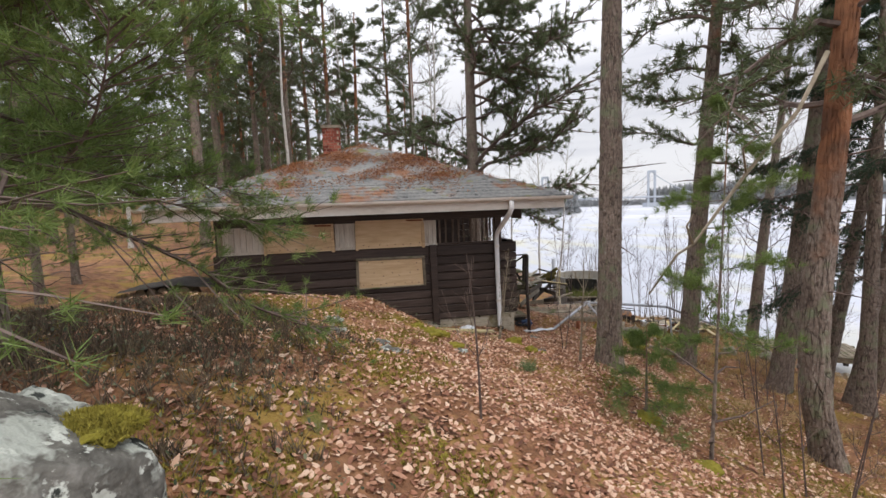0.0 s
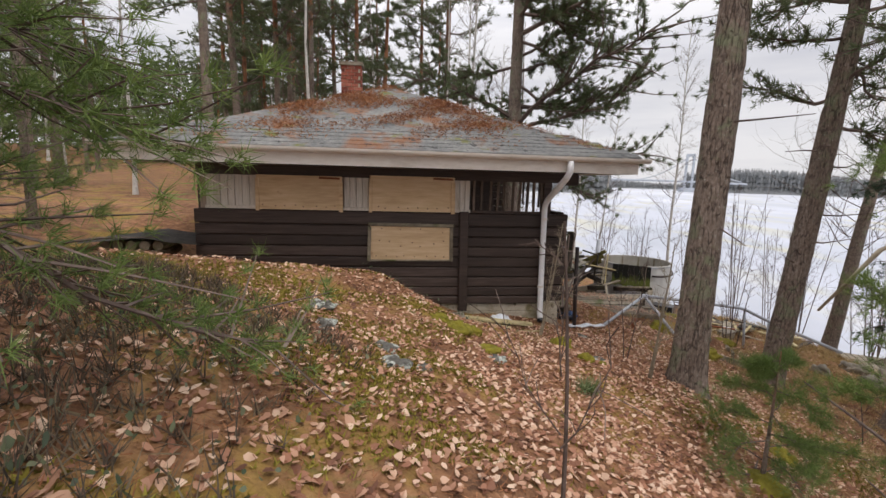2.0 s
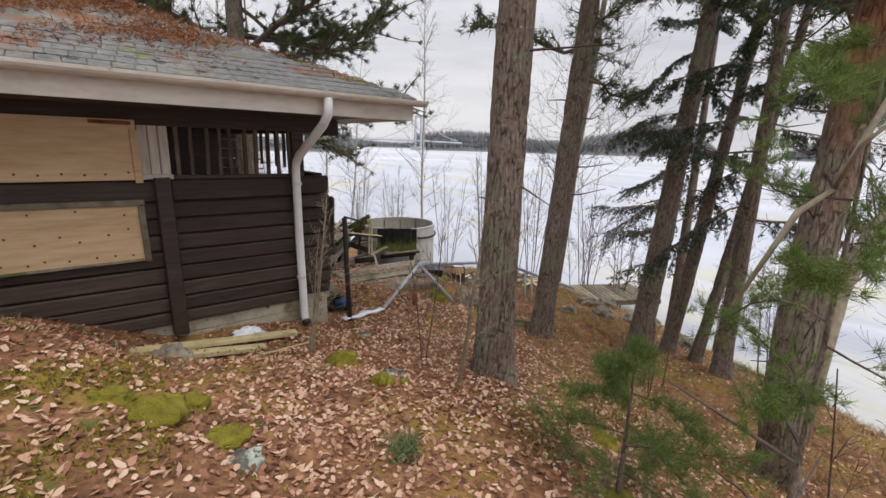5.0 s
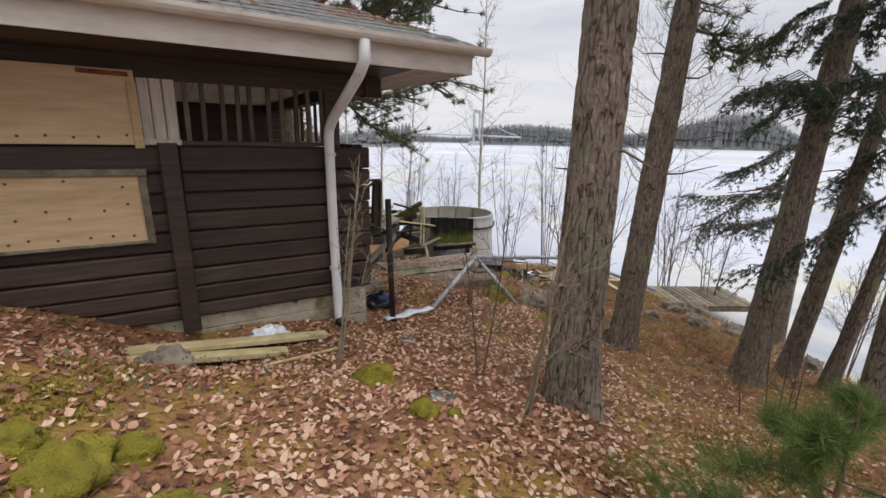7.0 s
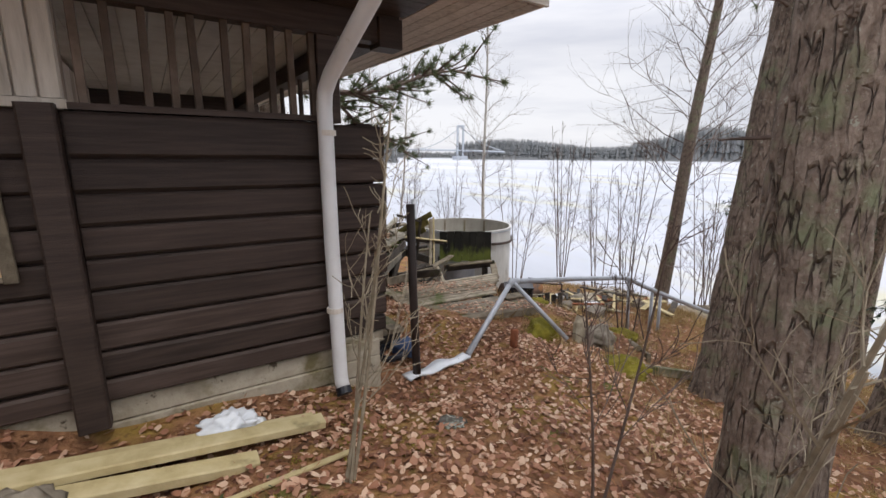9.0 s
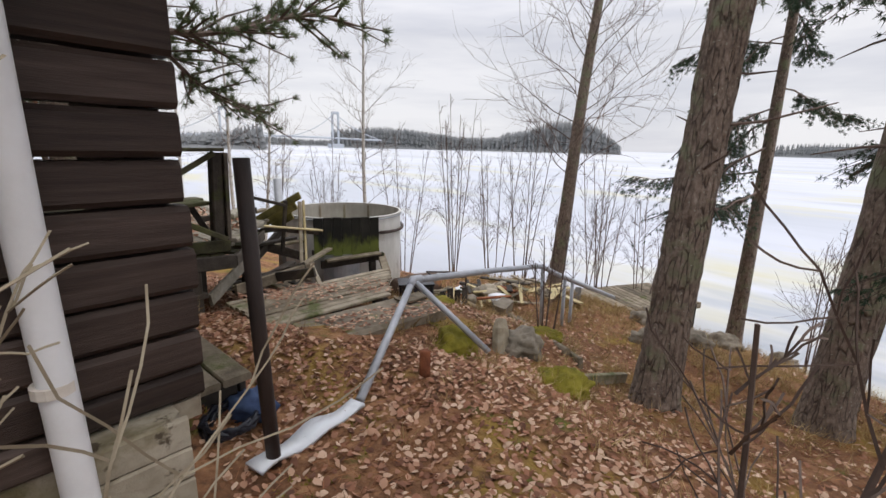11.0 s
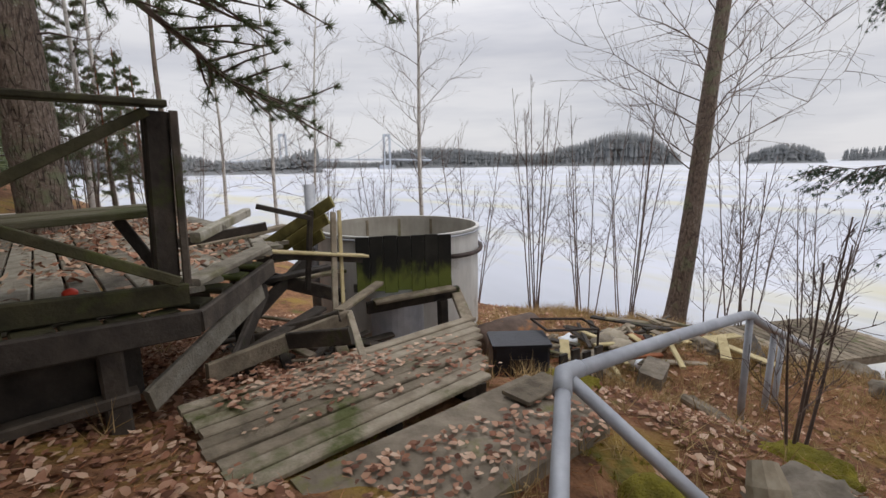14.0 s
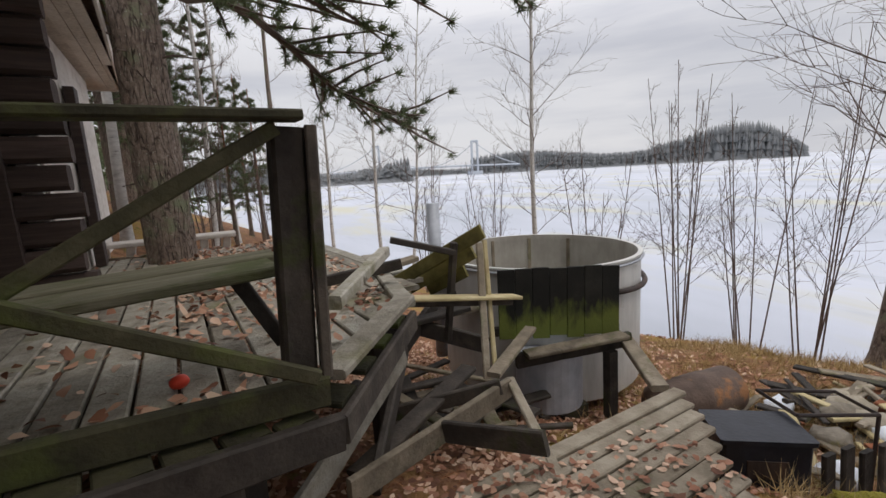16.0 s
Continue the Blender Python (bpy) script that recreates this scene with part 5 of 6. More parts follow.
def far_wood(name, az0, az1, dist, tall, label, seed, rows=4, step=0.11, mat=None, inland=False):
    """A wooded shore: uneven bank with many small tapered trees of several tiers."""
    rng = np.random.default_rng(seed)
    V, F = [], []
    for a in np.arange(az0, az1, step):
        for r_ in range(rows):
            aa = a + rng.uniform(-0.12, 0.12)
            x, y = polar(aa, dist + 6 + r_ * 9 + rng.uniform(0, 6))
            f = (aa - az0) / (az1 - az0)
            h = tall(f) * rng.uniform(0.86, 1.02)
            w = rng.uniform(1.6, 3.4)
            zb = float(lay(x, y)) if inland else LAKE + 0.3
            if inland:
                C = np.stack([rng.normal(0, 0.9, 46), rng.normal(0, 0.9, 46), rng.uniform(0.06, 1.0, 46) * h], -1)
                C[:, :2] *= (1.3 - 0.9 * C[:, 2:3] / h)
                v_, f_ = needles(C + [x, y, zb], rng.normal(0, 1, (46, 3)) * [1, 1, 0.5], 4, 0.75, 0.11, 0.6, rng)
                F += [tuple(t_ + len(V)) for t_ in f_]
                V += [tuple(p_) for p_ in v_]
                continue
            for tier in range(4):
                z0, z1 = zb + h * (0.04 + 0.22 * tier), zb + h * (0.42 + 0.2 * tier)
                n0 = len(V)
                ww = w * (1.0 - 0.2 * tier) * rng.uniform(0.7, 1.2)
                ph = rng.uniform(0, 6.28)
                for k in range(5):
                    rr = ww * rng.uniform(0.6, 1.25)
                    V.append((x + rr * math.cos(ph + k * 1.2566), y + rr * math.sin(ph + k * 1.2566), z0 + rng.uniform(-0.8, 0.8)))
                V.append((x + rng.uniform(-0.6, 0.6), y, min(z1, zb + h)))
                F += [(n0 + k, n0 + (k + 1) % 5, n0 + 5) for k in range(5)]
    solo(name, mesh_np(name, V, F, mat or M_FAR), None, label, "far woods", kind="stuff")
    if inland:
        return
    b = Geo()
    n_ = 40
    for i in range(n_ + 1):
        a = az0 - 0.4 + (az1 - az0 + 0.8) * i / n_
        e = min(i, n_ - i) / 3
        hh = tall((a - az0) / (az1 - az0) if 0 <= a - az0 <= az1 - az0 else 0.0) * 0.74 * min(1, e)
        for d_, z_ in ((0, -0.05), (4, 0.9 * min(1, e)), (30, hh), (70, hh)):
            b.v.append((*polar(a, dist + d_), LAKE + z_))
    for i in range(n_):
        for k in range(3):
            q = i * 4 + k
            b.f.append((q, q + 4, q + 5, q + 1))
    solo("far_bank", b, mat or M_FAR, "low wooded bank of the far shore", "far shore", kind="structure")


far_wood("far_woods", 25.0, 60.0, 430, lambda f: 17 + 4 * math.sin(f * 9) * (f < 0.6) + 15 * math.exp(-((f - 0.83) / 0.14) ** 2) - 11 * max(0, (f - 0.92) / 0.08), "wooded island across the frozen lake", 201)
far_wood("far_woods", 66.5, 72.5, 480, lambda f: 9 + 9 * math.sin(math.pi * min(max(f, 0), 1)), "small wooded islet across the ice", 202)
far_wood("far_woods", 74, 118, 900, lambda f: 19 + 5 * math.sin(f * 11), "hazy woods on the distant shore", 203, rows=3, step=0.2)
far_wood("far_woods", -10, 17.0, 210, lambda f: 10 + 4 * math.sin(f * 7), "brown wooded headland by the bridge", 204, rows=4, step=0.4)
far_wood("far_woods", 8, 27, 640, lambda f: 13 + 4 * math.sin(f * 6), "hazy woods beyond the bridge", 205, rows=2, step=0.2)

far_wood("far_woods", -85, -9, 40, lambda f: 11.5 - 4.5 * max(0, (f - 0.75) / 0.25) + 2.5 * math.sin(f * 23), "dim dense woods far behind the cabin", 206, rows=5, step=0.9, mat=M_PINEFAR, inland=True)

bridge = thing("suspension_bridge", (*polar(19.5, 420), LAKE), "pale grey suspension bridge with two portal towers", "bridge")
bx, by = polar(19.5, 420)


def on_bridge(az, up):
    x, y = polar(az, 420)
    return Vector((x - bx, y - by, up))


for az in (13.0, 25.4):
    for o in (-0.35, 0.35):
        part("tower_leg", beam(Geo(), on_bridge(az + o, 0), on_bridge(az + o, 31), 1.6, 1.6, 0.1), M_BRIDGE, bridge)
    part("tower_cross_beam", beam(Geo(), on_bridge(az - 0.4, 30.5), on_bridge(az + 0.4, 30.5), 1.4, 1.6, 0.1), M_BRIDGE, bridge)
part("bridge_deck", tube(Geo(), [on_bridge(a, 7.5 + 1.5 * math.sin((a - 6) / 25 * math.pi)) for a in np.linspace(6, 31, 14)], 0.9, 6), M_BRIDGE, bridge)
for a0, a1, s in ((13.0, 25.4, 21), (25.4, 30.5, 8), (7.0, 13.0, 8)):
    z0, z1 = (30, 30) if s == 21 else ((30, 9) if a0 > 20 else (9, 30))
    part("cable", tube(Geo(), [on_bridge(a0 + (a1 - a0) * t, z0 + (z1 - z0) * t - s * 4 * t * (1 - t) * (1 if s == 21 else 0.4)) for t in np.linspace(0, 1, 16)], 0.35, 4), M_BRIDGE, bridge)
part("pier", beam(Geo(), on_bridge(25.4, -0.5), on_bridge(25.4, 3.5), 9, 12, 0.4), M_BRIDGE, bridge)

# ---------------------------------------------------------------- hot tub
tub = thing("hot_tub", (4.15, 13.10, -1.62), "round metal hot tub with stained empty inside", "hot tub")
g = Geo()
prof = [(0.80, 0.0), (0.86, 0.03), (0.86, 1.05), (0.872, 1.06), (0.872, 1.075), (0.835, 1.075), (0.83, 1.03), (0.82, 0.35), (0.0, 0.35)]
n = 72
for rr, zz in prof:
    for k in range(n):
        a = 2 * math.pi * k / n
        g.v.append((rr * math.cos(a), rr * math.sin(a), zz))
inside = Geo()
inside.v = list(g.v[5 * n:])
for i in range(5):
    for k in range(n):
        g.f.append((i * n + k, i * n + (k + 1) % n, (i + 1) * n + (k + 1) % n, (i + 1) * n + k))
for i in range(3):
    for k in range(n):
        inside.f.append((i * n + k, i * n + (k + 1) % n, (i + 1) * n + (k + 1) % n, (i + 1) * n + k))
g.v = g.v[:6 * n]
part("shell", g, M_TUBSHELL, tub, "dull pale metal shell")
lining = part("lining", inside, M_TUBIN, tub, "brown-stained lining")
for k in range(5):
    a = 0.6 + k * 0.5
    part("lining_strip", beam(Geo(), (0.818 * math.cos(a), 0.818 * math.sin(a), 0.62), (0.824 * math.cos(a), 0.824 * math.sin(a), 1.04), 0.035, 0.012, 0.003, up=(math.cos(a), math.sin(a), 0)), M_GREYWOOD, lining)
part("hose", tube(Geo(), [(0.89 * math.cos(a), 0.89 * math.sin(a), 0.86 + 0.03 * math.sin(2 * a)) for a in np.linspace(-1.45, 0.9, 30)], 0.022, 8), M_BLACKPOLE, tub, "dark hose round the shell", smooth=True)
part("rim_hoop", tube(Geo(), [(0.876 * math.cos(a), 0.876 * math.sin(a), 1.04) for a in np.linspace(0, 2 * math.pi, 60)], 0.010, 6, cap=False), M_GALV, tub)
# black algae-stained skirt of upright boards
skirt = thing("tub_skirt", (3.80, 12.22, -1.10), "black upright boards with green algae before the tub", "skirting")
for k in range(7):
    a, b = k / 7 + 0.001, (k + 1) / 7 - 0.001
    p0, p1 = Vector((-0.40, 0.245, 0)), Vector((0.385, -0.10, 0))
    lo, hi = p0.lerp(p1, a), p0.lerp(p1, b)
    z0, z1 = 0.05 + 0.02 * (k % 2), 0.565 + 0.004 * (k % 3)
    g = beam(Geo(), (lo + hi) / 2 + Vector((0, 0, z0)), (lo + hi) / 2 + Vector((0, 0, z1)), 0.022, (hi - lo).length, 0.004, up=hi - lo)
    part("skirt_board", g, M_BLACKMOSS, skirt)
part("skirt_rail", beam(Geo(), (-0.42, 0.28, 0.10), (0.40, -0.08, 0.10), 0.04, 0.07, 0.006), M_DARKWOOD, skirt)
stove = thing("tub_stove", (3.72, 12.32, -1.62), "grey metal drum stove under the tub", "stove")
part("drum", tube(Geo(), [(0, 0, 0.1), (0, 0, 0.5)], 0.24, 28), M_GALV, stove, smooth=False)
part("foot", box(Geo(), (-0.2, -0.2, -0.02), (0.2, 0.2, 0.1)), M_DARKWOOD, stove)
solo("flue_pipe", tube(Geo(), [(3.37, 13.62, -1.6), (3.36, 13.63, -0.10)], 0.06, 16), M_GALV, "dull grey metal flue pipe by the tub", "pipe", smooth=True)

# ---------------------------------------------------------------- wreckage between terrace and tub


def plank(p0, p1, w, h, mat, name="loose_plank", label="broken weathered plank in the wreckage", up=(0, 0, 1), group="planks of the wreckage", chips=0):
    p0, p1 = Vector(p0), Vector(p1)
    m = (p0 + p1) / 2
    return solo(name, beam(Geo(), p0 - m, p1 - m, w, h, 0.006, up), mat, label, "plank", group, at=Matrix.Translation(m))


plank((2.57, 11.90, -0.470), (3.34, 12.09, -0.625), 0.10, 0.022, M_FRESHWOOD, label="pale fresh plank laid across the wreckage")
plank((2.60, 11.96, -0.510), (3.32, 12.13, -0.660), 0.04, 0.05, M_DARKWOOD)
plank((2.985, 11.84, -0.99), (3.10, 12.11, -0.26), 0.045, 0.022, M_GREYWOOD, label="upright thin pale stick", up=(0, 1, 0))
plank((3.06, 11.88, -1.0), (3.18, 12.20, -0.26), 0.03, 0.022, M_FRESHWOOD, label="upright thin pale stick", up=(0, 1, 0))
plank((2.10, 11.15, -0.915), (2.99, 11.60, -0.935), 0.032, 0.105, M_GREYWOOD, label="mossy grey board standing on edge")
plank((2.33, 11.84, -1.06), (2.92, 11.55, -0.89), 0.03, 0.08, M_DARKWOOD)
plank((2.535, 11.335, -0.905), (2.775, 10.945, -0.80), 0.028, 0.095, M_DARKWOOD, label="short dark board standing on edge")
plank((3.01, 11.62, -0.905), (2.85, 10.95, -1.00), 0.045, 0.03, M_GREYWOOD)
plank((2.98, 11.75, -0.93), (3.50, 12.20, -0.90), 0.08, 0.03, M_GREYWOOD, label="mossy split board leaning on the skirt")
plank((3.36, 12.16, -1.09), (4.20, 12.03, -1.05), 0.05, 0.10, M_DARKWOOD, label="dark broken rail under the tub skirt")
plank((3.40, 12.10, -1.03), (4.12, 11.99, -0.995), 0.12, 0.028, M_GREYWOOD)
plank((4.22, 12.12, -1.06), (3.95, 11.53, -1.14), 0.10, 0.045, M_GREYWOOD, label="short grey strut against the tub")
plank((4.02, 12.02, -1.10), (4.03, 12.02, -1.60), 0.08, 0.07, M_DARKWOOD, label="short dark post under the tub rail", up=(0, 1, 0))
plank((2.45, 12.6, -0.72), (3.2, 12.25, -0.98), 0.04, 0.11, M_DARKWOOD)
plank((2.50, 12.2, -0.98), (3.1, 12.7, -0.66), 0.04, 0.10, M_DARKWOOD)
plank((2.35, 12.35, -0.80), (3.15, 12.45, -0.76), 0.10, 0.035, M_DARKWOOD)
plank((2.2, 12.45, -0.48), (2.85, 12.62, -0.40), 0.09, 0.035, M_GREYWOOD)
plank((2.05, 12.3, -0.42), (2.62, 12.15, -0.33), 0.045, 0.06, M_DARKWOOD)
plank((2.15, 11.35, -1.0), (2.9, 11.9, -0.93), 0.10, 0.03, M_DARKWOOD)
plank((2.55, 12.9, -0.95), (3.4, 12.75, -0.88), 0.12, 0.03, M_GREYWOOD)
rp_ = random.Random(5)
for k in range(26):
    x, y = rp_.uniform(2.3, 3.4), rp_.uniform(11.8, 13.0)
    a, le = rp_.uniform(0, 3.14), rp_.uniform(0.15, 0.45)
    z = float(lay(x, y)) + rp_.uniform(0.05, 0.22)
    plank((x - le * math.cos(a), y - le * math.sin(a), z), (x + le * math.cos(a), y + le * math.sin(a), z + rp_.uniform(-0.1, 0.12)), rp_.uniform(0.04, 0.1), 0.025,
          rp_.choice((M_DARKWOOD, M_GREYWOOD, M_DARKWOOD)))
# toppled wooden garden chair
chair = thing("garden_chair", (2.85, 12.15, -0.42), "toppled mossy wooden garden chair", "chair")
for k in range(3):
    o_ = Vector((0.045, 0.05, -0.085)) * k
    part("back_slat", beam(Geo(), Vector((-0.205 + 0.07 * k, 0.394 - 0.10 * k, -0.13 + 0.065 * k)) + o_, Vector((0.195 - 0.05 * k, -0.205 + 0.07 * k, 0.258 - 0.05 * k)) + o_, 0.020, 0.085, 0.006), M_MOSSPINE, chair)
part("armrest", beam(Geo(), (-0.297, -0.05, 0.241), (0.06, -0.10, 0.135), 0.05, 0.035, 0.005), M_DARKWOOD, chair)
part("leg", beam(Geo(), (0.03, 0.0, -0.42), (0.07, -0.08, 0.19), 0.05, 0.035, 0.005), M_DARKWOOD, chair)
part("leg", beam(Geo(), (-0.26, 0.25, -0.46), (-0.20, 0.36, -0.10), 0.045, 0.045, 0.005), M_DARKWOOD, chair)
part("seat_rail", beam(Geo(), (-0.30, 0.10, -0.18), (0.10, 0.0, -0.15), 0.04, 0.05, 0.005), M_DARKWOOD, chair)

# duckboard of parallel slats, one end raised
duck = thing("duckboard", (2.04, 10.54, -1.075), "grey slatted duckboard strewn with leaves", "duckboard")
rd = random.Random(3)
for k in range(9):
    f = k / 8.6
    e = Vector((3.375 + 0.47 * f, 10.545 + 0.80 * f, -1.022 + 0.005 * f)) - Vector((2.04, 10.54, -1.075))
    b = Vector((2.10 - 0.15 * f, 10.255 + 0.72 * f, -0.965)) - Vector((2.04, 10.54, -1.075))
    w = Vector((rd.uniform(-0.02, 0.02), 0, rd.uniform(-0.004, 0.004)))
    part("slat", beam(Geo(), b + w, e + w, 0.072, 0.028, 0.006), M_GREYWOOD, duck)
for f in (0.10, 0.52, 0.90):
    p0 = Vector((2.10 + 1.275 * f, 10.27 + 0.29 * f, -1.025 - 0.055 * f)) - Vector((2.04, 10.54, -1.075))
    p1 = Vector((1.95 + 1.895 * f, 10.97 + 0.37 * f, -1.025 - 0.055 * f)) - Vector((2.04, 10.54, -1.075))
    part("bearer", beam(Geo(), p0, p1, 0.07, 0.07, 0.006), M_DARKWOOD, duck)
part("support_block", box(Geo(), (1.22, 0.04, -0.30), (1.36, 0.16, -0.02)), M_DARKWOOD, duck)

# concrete slab and step
slab = Geo()
beam(slab, (2.98, 1.24, -1.18), (4.30, 1.24, -1.25), 0.52, 0.42, 0.03)
solo("concrete_slab", slab, M_SLAB, "mossy broken concrete slab", "slab", at=CABIN)
solo("stone_step", box(Geo(), (2.35, 0.75, -1.4), (2.92, 1.5, -1.055), 0.05), M_SLAB, "low dark stone step sunk in leaves", "step", at=CABIN)
steps = thing("porch_steps", (-0.42, 8.26, 0), "weathered plank steps up to the porch", "steps", turn=10)
for k in range(2):
    part("tread", beam(Geo(), (2.00 + 0.15 * k, 0.50, -0.735), (2.00 + 0.15 * k, 1.75, -0.735), 0.14, 0.04, 0.008), M_GREYWOOD, steps)
part("riser", box(Geo(), (2.18, 0.56, -1.1), (2.215, 1.72, -0.76)), M_DARKWOOD, steps)
part("support", box(Geo(), (1.95, 0.56, -1.1), (2.17, 0.62, -0.76)), M_DARKWOOD, steps)

# handrail of grey pipe with its trestle legs
rail = thing("pipe_handrail", (3.15, 9.82, -0.66), "grey metal pipe handrail leading down to the shore", "handrail")
o = Vector((3.15, 9.82, -0.66))
part("rail", tube(Geo(), [Vector(p) - o for p in ((3.15, 9.82, -0.66), (4.1, 9.93, -0.76), (5.02, 10.03, -0.87), (5.13, 10.05, -0.90), (5.45, 10.07, -1.05), (5.91, 10.09, -1.24), (7.2, 10.3, -1.75))], 0.030, 12), M_GALV, rail, smooth=True)
part("leg", tube(Geo(), [Vector(p) - o for p in ((3.15, 9.82, -0.66), (2.20, 8.97, -0.985))], 0.027, 12), M_GALV, rail, smooth=True)
part("leg", tube(Geo(), [Vector(p) - o for p in ((3.17, 9.80, -0.68), (3.49, 9.24, -1.17))], 0.025, 12), M_GALV, rail, smooth=True)
part("elbow", tube(Geo(), [Vector(p) - o for p in ((3.08, 9.76, -0.685), (3.15, 9.82, -0.655), (3.24, 9.83, -0.665))], 0.034, 12), M_GALV, rail, smooth=True)
for a, b in (((5.13, 10.05, -0.92), (5.22, 10.07, -1.85)), ((5.62, 10.08, -1.14), (5.66, 10.1, -2.0)), ((5.80, 10.09, -1.2), (5.83, 10.1, -2.05))):
    part("rail_post", tube(Geo(), [Vector(a) - o, Vector(b) - o], 0.022, 10), M_GALV, rail, smooth=True)
solo("pole", tube(Geo(), [(1.645, 8.72, -1.05), (1.62, 8.73, -0.3), (1.60, 8.72, 0.36)], 0.031, 14), M_BLACKPOLE, "dark rusty upright pole by the porch", "pole", smooth=True)
solo("pipe_stub", tube(Geo(), [(2.72, 9.06, -1.2), (2.72, 9.06, -0.87)], [0.038, 0.036], 16), M_RUST, "short rusty iron pipe stub in the ground", "pipe", smooth=True)
strip = Geo()
ns = 14
for i in range(ns + 1):
    t = i / ns
    x, y = 1.55 + 0.62 * t, 8.70 + 0.24 * t
    for s_ in (-1, 1):
        for lft in (0, 0.02):
            strip.v.append((x - s_ * 0.02, y + s_ * (0.05 - 0.012 * math.sin(t * 9)), float(lay(x, y)) + 0.02 + 0.012 * math.sin(t * 14) + lft))
for i in range(ns):
    q = i * 4
    strip.f += [(q + 1, q + 3, q + 7, q + 5), (q, q + 4, q + 6, q + 2), (q, q + 1, q + 5, q + 4), (q + 2, q + 6, q + 7, q + 3)]
strip.f += [(0, 2, 3, 1), (ns * 4, ns * 4 + 1, ns * 4 + 3, ns * 4 + 2)]
solo("plastic_strip", strip, M_PLASTIC, "white plastic strip lying in the leaves", "plastic strip", smooth=True)
tangle = Geo()
rt = random.Random(8)
for k in range(9):
    a0 = rt.uniform(0, 6.28)
    tube(tangle, [(1.55 + (0.11 + 0.04 * rt.random()) * math.cos(a0 + t), 9.02 + 0.13 * math.sin(a0 + t * 1.1), float(lay(1.55, 9.0)) + 0.03 + 0.05 * rt.random()) for t in np.linspace(0, 5, 16)], 0.011, 6)
solo("hose_tangle", tangle, M_BLACKPLASTIC, "tangled dark hose and cable by the pole", "hose", smooth=True)


def lump(cx, cy, cz, rx, ry, rz, mat, name, label, category, seed, rough=0.22, freq=1.6, res=3, at_ground=True):
    bm = bmesh.new()
    bmesh.ops.create_icosphere(bm, subdivisions=res, radius=1.0)
    for v in bm.verts:
        p = v.co.copy()
        d = 1 + rough * noise.noise(p * freq + Vector((seed * 3.1, seed, 0))) + rough * 0.45 * noise.noise(p * freq * 2.7 + Vector((0, seed * 2.0, 1))) + rough * 0.15 * noise.noise(p * freq * 8)
        v.co = Vector((p.x * rx * d, p.y * ry * d, p.z * rz * d))
    me = bpy.data.meshes.new(name)
    bm.to_mesh(me)
    bm.free()
    me.polygons.foreach_set("use_smooth", [True] * len(me.polygons))
    me.materials.append(mat)
    ob = new(name, me)
    ob.matrix_world = pose(cx, cy, cz, 0, 0, seed * 37 % 360)
    return tagged(ob, label, category)


def gz(x, y):
    return float(lay(x, y))


lump(1.66, 9.10, gz(1.62, 9.12) + 0.04, 0.14, 0.10, 0.07, M_BLUETARP, "cloth_heap", "crumpled blue cloth beside the pole", "cloth", 3, 0.5, 2.6)
bag = lump(0.39, 8.15, gz(0.39, 8.15) + 0.05, 0.14, 0.09, 0.075, M_PLASTIC, "plastic_bag", "crumpled white plastic bag by the wall", "bag", 5, 0.55, 2.2, 4)
# timbers in front of the wall
for a, b, w, h, m_ in (((-0.20, -0.38, -0.585), (1.22, -0.42, -0.735), 0.10, 0.045, M_FRESHWOOD), ((-0.70, -0.30, -0.54), (1.20, -0.31, -0.785), 0.11, 0.045, M_FRESHWOOD),
                       ((-0.60, -0.19, -0.60), (0.55, -0.20, -0.78), 0.10, 0.04, M_GREYWOOD), ((-0.50, -0.48, -0.56), (0.86, -0.53, -0.765), 0.11, 0.05, M_FRESHWOOD)):
    mid = (Vector(a) + Vector(b)) / 2
    solo("timber", beam(Geo(), Vector(a) - mid, Vector(b) - mid, w, h, 0.006), m_, "long pale timber lying along the wall", "timber", "timbers by the wall", at=CABIN @ Matrix.Translation(mid))
solo("lath", beam(Geo(), (0.35, 7.55, gz(0.35, 7.55) + 0.03), (0.95, 7.72, gz(0.9, 7.7) + 0.03), 0.03, 0.015, 0.003), M_FRESHWOOD, "thin pale lath in the leaves", "lath")

# stones, moss cushions, boulder
boulder = lump(-1.13, 1.0, 0.60, 0.42, 0.37, 0.56, M_ROCK, "boulder", "large lichen-covered grey boulder with moss", "boulder", 9, 0.26, 1.5, 6)
CUTS = [Vector((math.cos(a) * math.cos(e), math.sin(a) * math.cos(e), math.sin(e))) for a, e in ((0.3, 0.25), (1.5, 0.5), (2.6, 0.1), (4.0, 0.45), (4.9, 0.12), (5.7, 0.55), (0.9, 1.2), (3.6, 1.25))]
for v in boulder.data.vertices:
    q = Vector((v.co.x / 0.42, v.co.y / 0.37, v.co.z / 0.56))
    for i, n in enumerate(CUTS):
        over = q.dot(n) - (0.86 + 0.05 * math.sin(i * 2.1))
        if over > 0:
            q -= n * over * 0.92
    q *= 1 + 0.018 * noise.noise(q * 9.0) + 0.010 * noise.noise(q * 23.0)
    v.co = (q.x * 0.44, q.y * 0.39, q.z * 0.58)
moss_on = lump(-0.97, 1.12, 1.01, 0.13, 0.11, 0.03, M_MOSS, "moss_cushion", "bright moss on top of the boulder", "moss", 4, 0.4, 2.0, 4)
